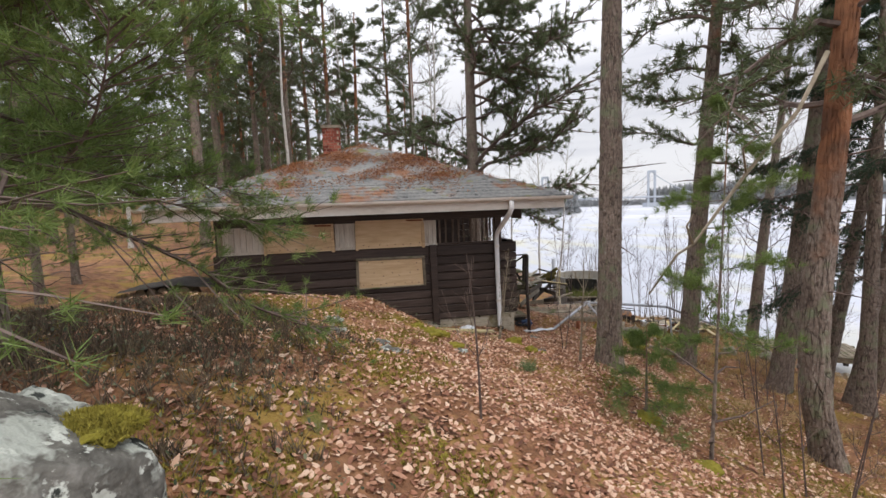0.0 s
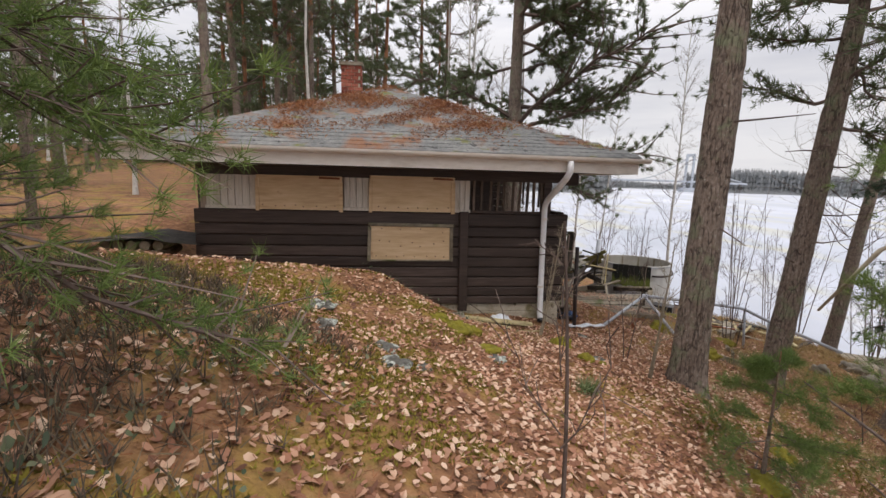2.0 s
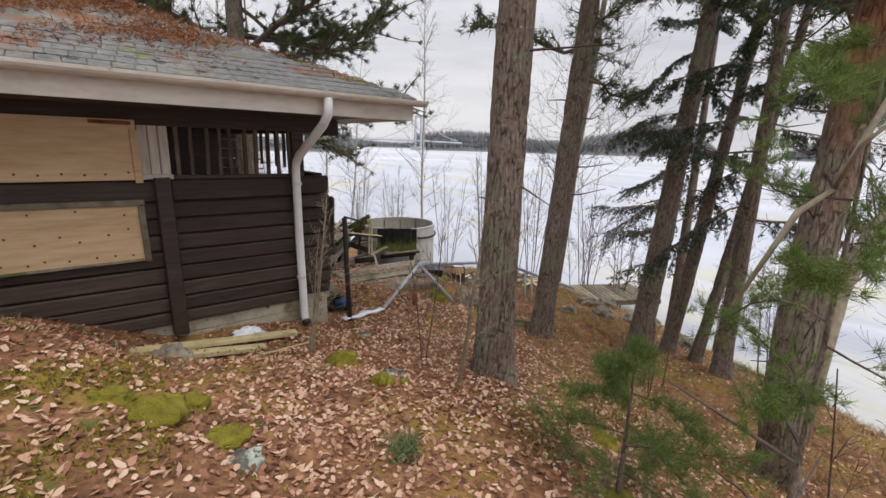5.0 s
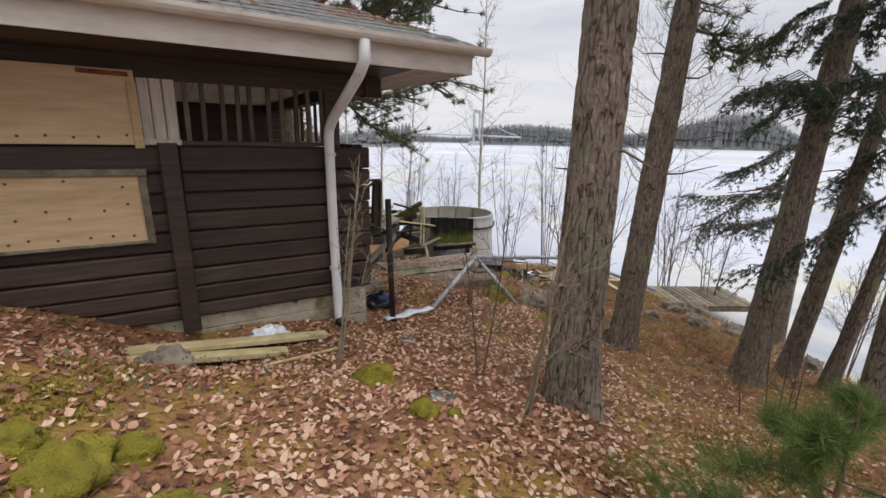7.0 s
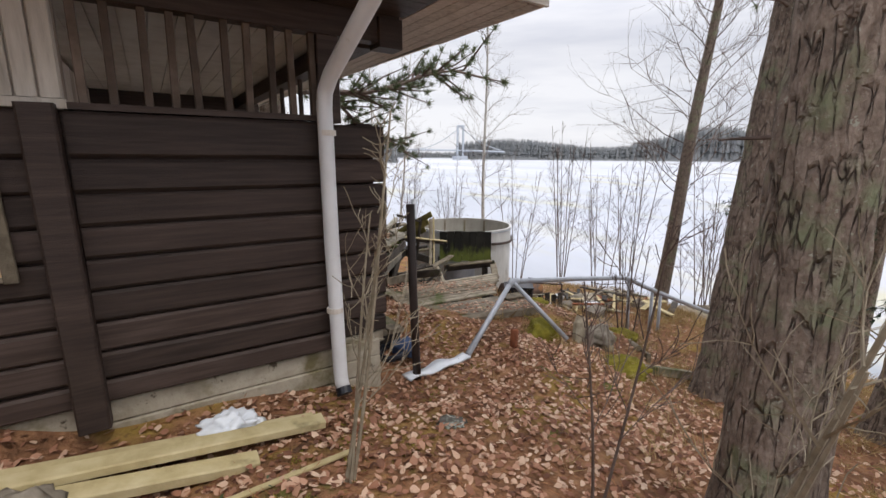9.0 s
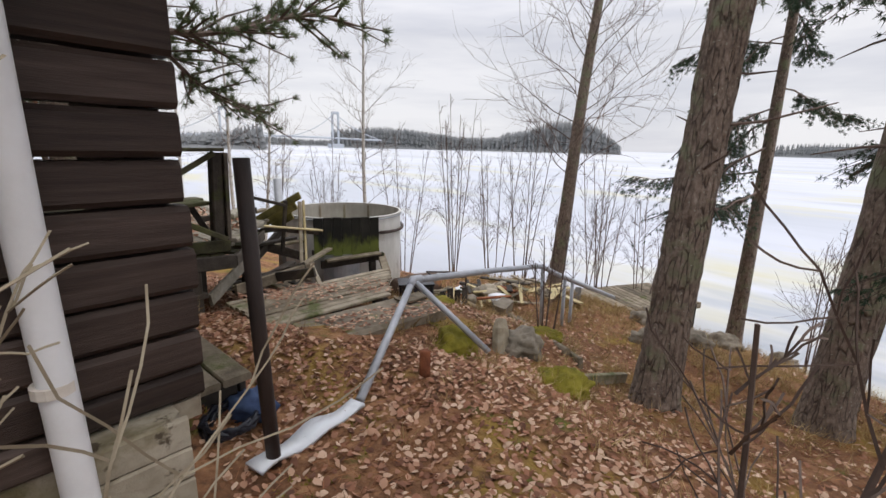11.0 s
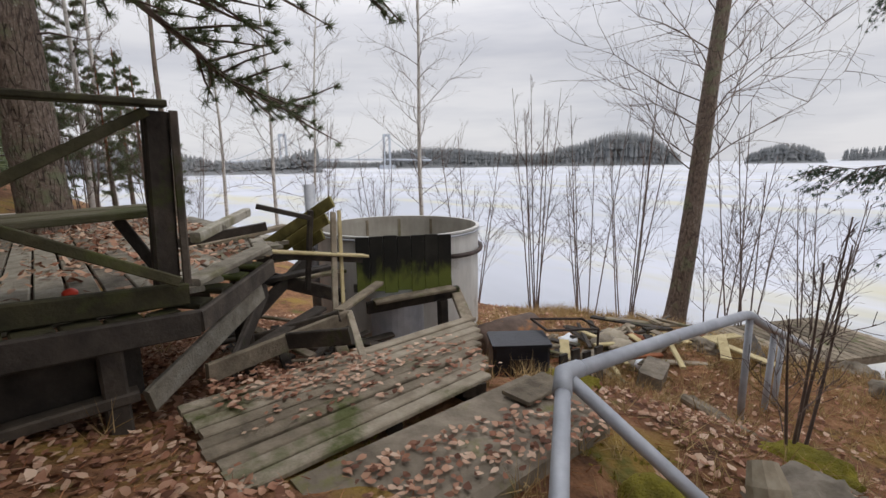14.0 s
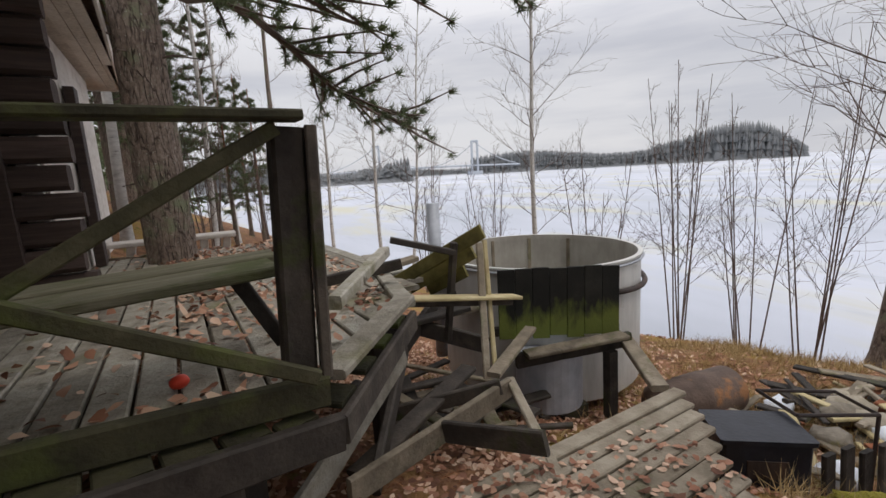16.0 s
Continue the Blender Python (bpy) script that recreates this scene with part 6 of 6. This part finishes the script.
for i, (x, y, r_, hgt) in enumerate(((1.06, 7.02, 0.15, 0.13), (1.24, 6.49, 0.10, 0.09), (1.42, 6.45, 0.06, 0.05), (-0.22, 5.90, 0.17, 0.09), (-0.42, 6.05, 0.12, 0.07), (0.08, 5.72, 0.13, 0.05), (-0.06, 6.02, 0.10, 0.07), (2.25, 4.9, 0.2, 0.07),
                                   (2.9, 5.7, 0.16, 0.08), (3.72, 8.72, 0.24, 0.12), (3.35, 9.5, 0.22, 0.16), (2.4, 4.0, 0.16, 0.05),
                                   (4.0, 10.5, 0.2, 0.08), (4.5, 9.5, 0.2, 0.06))):
    lump(x, y, gz(x, y) - 0.01, r_, r_ * 0.8, hgt, M_MOSS, "moss_cushion", "yellow-green moss cushion in the leaf litter", "moss", 10 + i, 0.35, 2.0, 4)
for i, (x, y, r_, m_) in enumerate(((3.92, 9.28, 0.22, M_ROCKBROWN), (0.15, 5.5, 0.11, M_ROCK), (-1.2, 4.75, 0.12, M_ROCK), (-0.72, 4.62, 0.10, M_ROCK), (-0.62, 4.35, 0.12, M_ROCK), (-1.35, 5.05, 0.13, M_ROCK), (-0.42, 4.42, 0.07, M_ROCK), (1.45, 6.75, 0.10, M_ROCK), (1.55, 7.9, 0.09, M_ROCK), (-0.28, 7.55, 0.30, M_ROCKBROWN), (6.0, 9.2, 0.25, M_ROCKBROWN), (6.6, 8.9, 0.3, M_ROCKBROWN),
                                 (6.9, 9.6, 0.3, M_ROCKBROWN), (7.3, 8.8, 0.35, M_ROCKBROWN), (7.6, 9.7, 0.35, M_ROCKBROWN), (8.2, 10.2, 0.35, M_ROCKBROWN), (8.5, 9.2, 0.3, M_ROCKBROWN), (8.0, 8.3, 0.3, M_ROCKBROWN), (5.4, 11.0, 0.14, M_ROCKBROWN),
                                 (7.2, 7.6, 0.3, M_ROCKBROWN), (9.0, 11.3, 0.3, M_ROCKBROWN), (6.3, 10.9, 0.22, M_ROCKBROWN), (5.8, 11.6, 0.2, M_ROCKBROWN), (7.6, 6.9, 0.25, M_ROCKBROWN))):
    r_ = r_ if m_ is M_ROCK or i == 0 else r_ * 0.62
    lump(x, y, gz(x, y) + r_ * (0.2 if m_ is M_ROCKBROWN else -0.1), r_, r_ * 0.8, r_ * (0.62 if m_ is M_ROCKBROWN else 0.4), m_, "stone", "rough brown stone on the bank" if m_ is M_ROCKBROWN else "grey lichened stone in the leaves", "stone", 40 + i, 0.5, 1.6, 4)
solo("stump", tube(Geo(), [(3.70, 9.30, gz(3.7, 9.3) - 0.05), (3.76, 9.38, gz(3.7, 9.3) + 0.16), (3.80, 9.42, gz(3.7, 9.3) + 0.22)], [0.08, 0.07, 0.05], 9), M_TWIGLITE, "short split wood stump by the rail", "stump")

# junk right of the tub: barrel, box, boards, rubble heap
barrel = thing("barrel", (4.62, 11.84, gz(4.6, 11.8) + 0.15), "rusty brown barrel lying on its side", "barrel")
part("drum", tube(Geo(), [(-0.36, 0, 0), (-0.33, 0.0, 0), (-0.1, 0, 0), (-0.09, 0, 0), (0.12, 0, 0), (0.13, 0, 0), (0.33, 0, 0), (0.36, 0, 0)], [0.13, 0.165, 0.165, 0.172, 0.172, 0.165, 0.165, 0.13], 26), M_BARREL, barrel, smooth=True)
crate = thing("plastic_box", (4.06, 11.06, -1.42), "black plastic box with scuffed lid", "box", turn=-30)
part("body", box(Geo(), (-0.20, -0.13, 0.0), (0.20, 0.13, 0.25), 0.02), M_BLACKPLASTIC, crate)
part("lid", box(Geo(), (-0.21, -0.14, 0.252), (0.21, 0.14, 0.275), 0.01), M_BLACKPLASTIC, crate)
part("label_plate", box(Geo(), (-0.09, -0.138, 0.08), (0.09, -0.131, 0.17), 0.002), M_BLACKPOLE, crate)
for k in range(4):
    plank((4.33 + 0.09 * k, 10.86 - 0.03 * k, gz(4.4, 10.9) - 0.04), (4.33 + 0.09 * k, 10.88 - 0.03 * k, gz(4.4, 10.9) + 0.26 + 0.03 * (k % 2)), 0.08, 0.025, M_DARKWOOD, "short_board", "short dark board standing upright", up=(0, 1, 0), group="upright boards")
solo("iron_frame", tube(tube(Geo(), [(4.28, 11.0, -1.12), (4.68, 10.86, -1.15), (4.78, 11.1, -1.16), (4.36, 11.25, -1.12), (4.28, 11.0, -1.12)], 0.010, 6), [(4.68, 10.86, -1.15), (4.68, 10.86, gz(4.68, 10.86))], 0.01, 6), M_BLACKPOLE, "bent dark iron frame on the junk", "frame")
solo("faded_board", beam(Geo(), (3.30, 10.24, -0.995), (3.62, 10.30, -1.01), 0.16, 0.02, 0.004), M_GREYWOOD, "faded grey board flat on the slab", "board")
for k in range(80):
    t = rp_.random()
    x, y = 4.5 + 2.1 * t + rp_.uniform(-0.3, 0.3), 11.6 - 0.5 * t + rp_.uniform(-0.55, 0.5)
    a, le = rp_.gauss(0.3, 0.9), rp_.uniform(0.10, 0.42)
    z = gz(x, y) + rp_.uniform(0.02, 0.16)
    plank((x - le * math.cos(a), y - le * math.sin(a), z), (x + le * math.cos(a), y + le * math.sin(a), z + rp_.uniform(-0.08, 0.08)), rp_.uniform(0.03, 0.1), rp_.uniform(0.012, 0.03),
          rp_.choice((M_GREYWOOD, M_DARKWOOD, M_GREYWOOD, M_FRESHWOOD, M_RUST)), label="splintered board in the rubble heap", group="rubble heap boards")
for k in range(9):
    x, y = rp_.uniform(4.4, 6.2), rp_.uniform(10.9, 11.8)
    lump(x, y, gz(x, y) + 0.07, rp_.uniform(0.08, 0.16), 0.1, 0.07, rp_.choice((M_CONCRETE, M_ROCKBROWN, M_PLASTIC)) if k < 7 else M_PLASTIC, "rubble_lump", "broken lump in the rubble heap", "rubble", 70 + k, 0.4, 1.5, 2)
solo("concrete_block", box(Geo(), (-0.15, -0.09, -0.05), (0.15, 0.09, 0.11), 0.02), M_ROCKBROWN, "worn brown concrete block on the bank", "block", at=pose(5.25, 10.75, gz(5.25, 10.75) + 0.05, 8, -6, 20))
solo("long_pole", tube(Geo(), [(4.35, 9.1, gz(4.35, 9.1) + 0.05), (4.9, 10.3, gz(4.9, 10.3) + 0.08)], 0.035, 9), M_GREYWOOD, "grey wooden pole lying on the bank", "pole")
solo("edging_board", beam(Geo(), (4.35, 8.95, gz(4.35, 8.95) + 0.05), (5.1, 10.35, gz(5.1, 10.35) + 0.05), 0.04, 0.10, 0.006), M_GREYWOOD, "grey edging board set in the bank", "board")
solo("edging_board", beam(Geo(), (3.95, 8.75, gz(3.95, 8.75) + 0.03), (4.75, 8.75, gz(4.75, 8.75) + 0.05), 0.05, 0.09, 0.006), M_GREYWOOD, "grey edging board set in the bank", "board")
pile = thing("woodpile", (-4.75, 7.75, gz(-4.75, 7.75)), "low woodpile under a dark sagging sheet", "woodpile", turn=12)
for k in range(15):
    part("log", tube(Geo(), [(-0.55 + 0.17 * (k % 5) + 0.05 * (k // 5), -0.35, 0.07 + 0.13 * (k // 5)), (-0.55 + 0.17 * (k % 5) + 0.05 * (k // 5), 0.4, 0.07 + 0.13 * (k // 5))], 0.07, 9), M_GREYWOOD, pile)
cover = Geo()
for i in range(9):
    for j in range(9):
        cover.v.append((-0.8 + 0.2 * i, -0.5 + 0.13 * j, 0.46 - 0.10 * abs(i - 4) / 4 + 0.03 * noise.noise(Vector((i * 0.7, j * 0.7, 2.0)))))
for i in range(8):
    for j in range(8):
        cover.f.append((i * 9 + j, i * 9 + j + 1, (i + 1) * 9 + j + 1, (i + 1) * 9 + j))
part("cover_sheet", cover, M_DARKWOOD, pile, "dark sagging cover sheet", smooth=True)
# landing stage at the ice edge
dock = thing("landing_stage", (8.9, 11.1, -2.35), "grey plank landing stage at the ice edge", "jetty", turn=-20)
for k in range(16):
    part("plank", beam(Geo(), (-0.6 + k * 0.125, -0.6, 0.0), (-0.6 + k * 0.125, 0.7, 0.0), 0.112, 0.03, 0.005), M_GREYWOOD, dock)
for yy in (-0.5, 0.0, 0.6):
    part("bearer", beam(Geo(), (-0.7, yy, -0.08), (1.45, yy, -0.08), 0.08, 0.12), M_GREYWOOD, dock)
for xx in (-0.5, 1.3):
    for yy in (-0.5, 0.6):
        part("pile", tube(Geo(), [(xx, yy, -0.9), (xx, yy, 0.0)], 0.06, 10), M_DARKWOOD, dock)

# white bench beyond the terrace
bench = thing("white_bench", (0.75, 15.75, gz(0.75, 15.75)), "white painted slatted bench lying beyond the terrace", "bench", turn=3)
bz = -0.43 - gz(0.75, 15.75)
part("seat", beam(Geo(), (-1.25, 0, bz), (0.75, 0.1, bz), 0.34, 0.05, 0.01), M_WHITEP, bench)
for k in range(8):
    part("strut", beam(Geo(), (-1.1 + k * 0.25, 0.0, bz - 0.03), (-1.2 + k * 0.25, 0.06, 0.0), 0.05, 0.09, 0.006), M_WHITEP, bench)
part("rail", beam(Geo(), (-1.3, -0.05, bz - 0.16), (0.6, 0.03, bz - 0.16), 0.05, 0.04, 0.006), M_GREYWOOD, bench)
ball = lump(1.61, 11.32, -0.458, 0.035, 0.03, 0.022, M_RED, "red_cap", "small red plastic cap on the terrace", "cap", 2, 0.1, 1.0, 3)

# ---------------------------------------------------------------- litter: leaves, needles, heather, grass
rng = np.random.default_rng(5)


def leaf_mesh(P, size, rng, flat=0.35):
    """Small bent leaves at the points P."""
    n_ = len(P)
    yaw = rng.uniform(0, 2 * np.pi, n_)
    t = np.stack([np.cos(yaw), np.sin(yaw), rng.normal(0, flat, n_)], -1)
    s = np.stack([-np.sin(yaw), np.cos(yaw), rng.normal(0, flat, n_)], -1)
    up = np.array([0, 0, 1.0])
    le = (size * rng.uniform(0.6, 1.25, n_))[:, None]
    w = le * rng.uniform(0.55, 0.85, n_)[:, None]
    fold = rng.uniform(-0.25, 0.45, n_)[:, None]
    tip = up * le * rng.uniform(-0.2, 0.35, n_)[:, None]
    V = np.stack([P - t * le * 0.85, P - t * le * 0.45 + s * w * 0.8 + up * fold * w, P + t * le * 0.2 + s * w * 0.75 + up * fold * w * 0.8, P + t * le + tip,
                  P + t * le * 0.2 - s * w * 0.75 + up * fold * w * 0.8, P - t * le * 0.45 - s * w * 0.8 + up * fold * w], 1).reshape(-1, 3)
    b = np.arange(n_)[:, None] * 6
    F = np.concatenate([b + [0, 1, 5], b + [1, 2, 5], b + [2, 4, 5], b + [2, 3, 4]], 0)
    return V, F


def scatter(n_, x0, x1, y0, y1, keep):
    X, Y = rng.uniform(x0, x1, n_), rng.uniform(y0, y1, n_)
    k = rng.uniform(0, 1, n_) < keep(X, Y)
    return X[k], Y[k]


def in_house(X, Y):
    u = (X + 0.42) * math.cos(radians(10)) + (Y - 8.26) * math.sin(radians(10))
    v = -(X + 0.42) * math.sin(radians(10)) + (Y - 8.26) * math.cos(radians(10))
    return (u > -3.7) & (u < 1.9) & (v > 0.0) & (v < 8.2)


def patches(X, Y, f, ph):
    return 0.5 + 0.5 * np.sin(X * f + 1.7 * np.sin(Y * f * 0.8 + ph)) * np.cos(Y * f * 1.1 + 1.3 * np.sin(X * f * 0.7 - ph))


X, Y = scatter(240000, -4.5, 9.0, -0.5, 15.5, lambda X, Y: np.clip(1.15 - np.abs(X - 0.6 - 0.12 * Y) / 4.2, 0.16, 1) * (~((X > 2.25) & (X < 3.9) & (Y > 9.72) & (Y < 11.5))) * (0.5 + 0.5 * patches(X, Y, 1.9, 0.4)) * (~in_house(X, Y)))
P = np.stack([X, Y, lay(X, Y) + rng.uniform(0.004, 0.022, len(X))], -1)
V, F = leaf_mesh(P, 0.0235, rng)
solo("leaf_litter", mesh_np("leaf_litter", V, F, M_LEAF), None, "brown and pale fallen birch leaves on the ground", "leaves", kind="stuff")
# on duckboard, slab and terrace
def on_flat(n_, x0, x1, y0, y1, zf):
    X, Y = rng.uniform(x0, x1, n_), rng.uniform(y0, y1, n_)
    return np.stack([X, Y, zf(X, Y) + rng.uniform(0.004, 0.014, n_)], -1)


P = np.concatenate([on_flat(300, 2.15, 3.5, 10.55, 11.1, lambda X, Y: -0.948 - 0.042 * (X - 2.1)), on_flat(330, 2.45, 3.55, 9.85, 10.2, lambda X, Y: -0.967 - 0.053 * (X - 2.4)), on_flat(240, 2.1, 2.9, 10.8, 11.15, lambda X, Y: -0.945 - 0.04 * (X - 2.1))])
V, F = leaf_mesh(P, 0.021, rng, 0.12)
solo("leaf_litter", mesh_np("leaf_litter", V, F, M_LEAF), None, "pale leaves strewn over boards and slab", "leaves", kind="stuff")
n_ = 3600
U_, W_ = rng.uniform(1.9, 3.7, n_), rng.uniform(2.35, 6.5, n_)
k = (W_ > np.where(U_ < 2.95, 2.34, 2.37 + (U_ - 2.95) * 1.2) + 0.03) & (rng.uniform(0, 1, n_) < np.where(W_ < 2.6, 0.6, np.where((U_ > 2.45 + 0.1 * np.sin(W_ * 5)) & (W_ > 3.0), 0.75, 0.12)))
U_, W_ = U_[k], W_[k]
c10, s10 = math.cos(radians(10)), math.sin(radians(10))
P = np.stack([-0.42 + U_ * c10 - W_ * s10, 8.26 + U_ * s10 + W_ * c10, -0.478 - 0.009 * (W_ - 2.4) + rng.uniform(0.0, 0.03, len(U_))], -1)
V, F = leaf_mesh(P, 0.028, rng)
solo("leaf_litter", mesh_np("leaf_litter", V, F, M_LEAF), None, "reddish brown leaves drifted on the terrace", "leaves", kind="stuff")
# needles, on the ground and in drifts on the roof
X, Y = scatter(80000, -3.5, 6.5, 0.0, 11.5, lambda X, Y: (0.25 + 0.75 * (1 - patches(X, Y, 1.9, 0.4))) * (~in_house(X, Y)))
C = np.stack([X, Y, lay(X, Y) + rng.uniform(0.002, 0.015, len(X))], -1)
D = np.stack([rng.normal(0, 1, len(X)), rng.normal(0, 1, len(X)), np.full(len(X), 0.12)], -1)
V, F = needles(C, D, 1, 0.07, 0.0022, 0.05, rng)
solo("needle_litter", mesh_np("needle_litter", V, F, M_NEEDLELITTER), None, "rusty fallen pine needles", "needles", kind="stuff")
n_ = 60000
fy, fx = rng.uniform(0.03, 1, n_) ** 0.8, rng.uniform(0, 1, n_)
U_ = (EX0 + (RX - EX0) * fy) * (1 - fx) + (EX1 + (RX - EX1) * fy) * fx
W_ = EY0 + (RY0 - EY0) * fy
k = rng.uniform(0, 1, n_) < np.clip((patches(U_, W_, 2.6, 2.0) - 0.25) * 1.2, 0, 1) * (0.25 + 0.75 * smoothstep(0.12, 0.4, fy)) * (1 - fy)
U_, W_, fy = U_[k], W_[k], fy[k]
C = np.stack([-0.42 + U_ * c10 - W_ * s10, 8.26 + U_ * s10 + W_ * c10, EZ + (RZ - EZ) * fy + 0.045 + rng.uniform(0, 0.02, len(U_))], -1)
D = np.stack([rng.normal(0, 1, len(C)), rng.normal(0, 1, len(C)), rng.uniform(0, 0.5, len(C))], -1)
V, F = needles(C, D, 3, 0.06, 0.004, 0.4, rng)
solo("roof_needle_litter", mesh_np("roof_needle_litter", V, F, M_NEEDLELITTER), None, "rusty needle drifts lying on the roof", "needles", kind="stuff")
# heather and lingonberry sprigs on the knoll
X, Y = scatter(5200, -5.0, 0.2, 0.4, 4.6, lambda X, Y: np.clip((-0.25 - X - 0.1 * Y) / 1.2, 0, 1) * (0.3 + 0.7 * patches(X, Y, 2.2, 1.0)))
C = np.stack([X, Y, lay(X, Y)], -1)
D = np.tile([[0, 0, 1.0]], (len(C), 1))
V, F = needles(C, D, 12, 0.13, 0.0035, 0.55, rng)
solo("heather", mesh_np("heather", V, F, M_HEATHER), None, "dark brown heather sprigs on the knoll", "heather", kind="stuff")
# straw grass on bank and around stones
X, Y = scatter(9500, 0.5, 8.8, 4.0, 14.0, lambda X, Y: np.clip((X - 2.6) / 2.2, 0.03, 1) * (0.15 + 0.85 * patches(X, Y, 1.4, 2.6)))
C = np.stack([X, Y, lay(X, Y)], -1)
D = np.tile([[0.1, -0.1, 1.0]], (len(C), 1))
V, F = needles(C, D, 14, 0.16, 0.0028, 0.9, rng)
solo("dry_grass", mesh_np("dry_grass", V, F, M_DRYGRASS), None, "straw-coloured dry grass on the bank", "grass", kind="stuff")
V, F = needles(np.repeat([[1.0, 5.55, gz(1.0, 5.55)]], 60, 0) + rng.normal(0, 0.05, (60, 3)) * [1, 1, 0.1], np.tile([[0, 0, 1.0]], (60, 1)), 4, 0.17, 0.0035, 0.6, rng)
solo("sedge_tuft", mesh_np("sedge_tuft", V, F, M_GREENBLADE), None, "grey-green sedge tuft in the leaf litter", "grass tuft")
# low moss in patches on the knoll and bank, and on cushions and boulder
X, Y = scatter(150000, -3.2, 5.5, 0.6, 10.5, lambda X, Y: np.clip((patches(X, Y, 1.35, 3.3) * patches(X, Y, 3.1, 0.9) - 0.22) * 5 + 0.35 * (np.hypot((X + 1.0) / 1.5, (Y - 4.9) / 1.6) < 1), 0, 1) * np.where(X + 0.12 * Y < 0.55, 1.0, np.where((X > 2.0) & (Y < 7), 0.75, 0.10)) * (~in_house(X, Y)))
C = np.stack([X, Y, lay(X, Y)], -1)
V, F = needles(C, np.tile([[0, 0, 1.0]], (len(C), 1)), 4, 0.030, 0.0055, 0.8, rng)
solo("moss_carpet", mesh_np("moss_carpet", V, F, M_MOSSFUZZ), None, "low yellow-green moss growing through the litter", "moss", kind="stuff")
n_ = 2600
a_, q_ = rng.uniform(0, 6.28, n_), np.sqrt(rng.uniform(0, 1, n_))
C = np.stack([-0.97 + 0.15 * q_ * np.cos(a_), 1.12 + 0.13 * q_ * np.sin(a_), 1.035 - 0.035 * q_ ** 2], -1)
V, F = needles(C, np.tile([[0, 0, 1.0]], (n_, 1)), 3, 0.022, 0.003, 0.8, rng)
solo("moss_carpet", mesh_np("moss_carpet", V, F, M_MOSSFUZZ), None, "short moss on top of the boulder", "moss", kind="stuff")
# lingonberry leaves among the heather and along the brow of the knoll
X, Y = scatter(16000, -4.5, 0.6, 0.3, 7.6, lambda X, Y: np.where(Y < 4.2, np.clip((0.05 - X - 0.12 * Y) / 0.9, 0, 1) * (0.25 + 0.75 * patches(X, Y, 2.2, 1.0)), np.where((Y > 6.3) & (np.abs(X + 0.9 - 0.1 * Y) < 1.2), 0.25, 0.0)))
P = np.stack([X, Y, lay(X, Y) + rng.uniform(0.03, 0.12, len(X))], -1)
V, F = leaf_mesh(P, 0.011, rng, 0.8)
solo("lingonberry", mesh_np("lingonberry", V, F, M_BERRYLEAF), None, "small dark green lingonberry leaves in the heather", "shrub", kind="stuff")
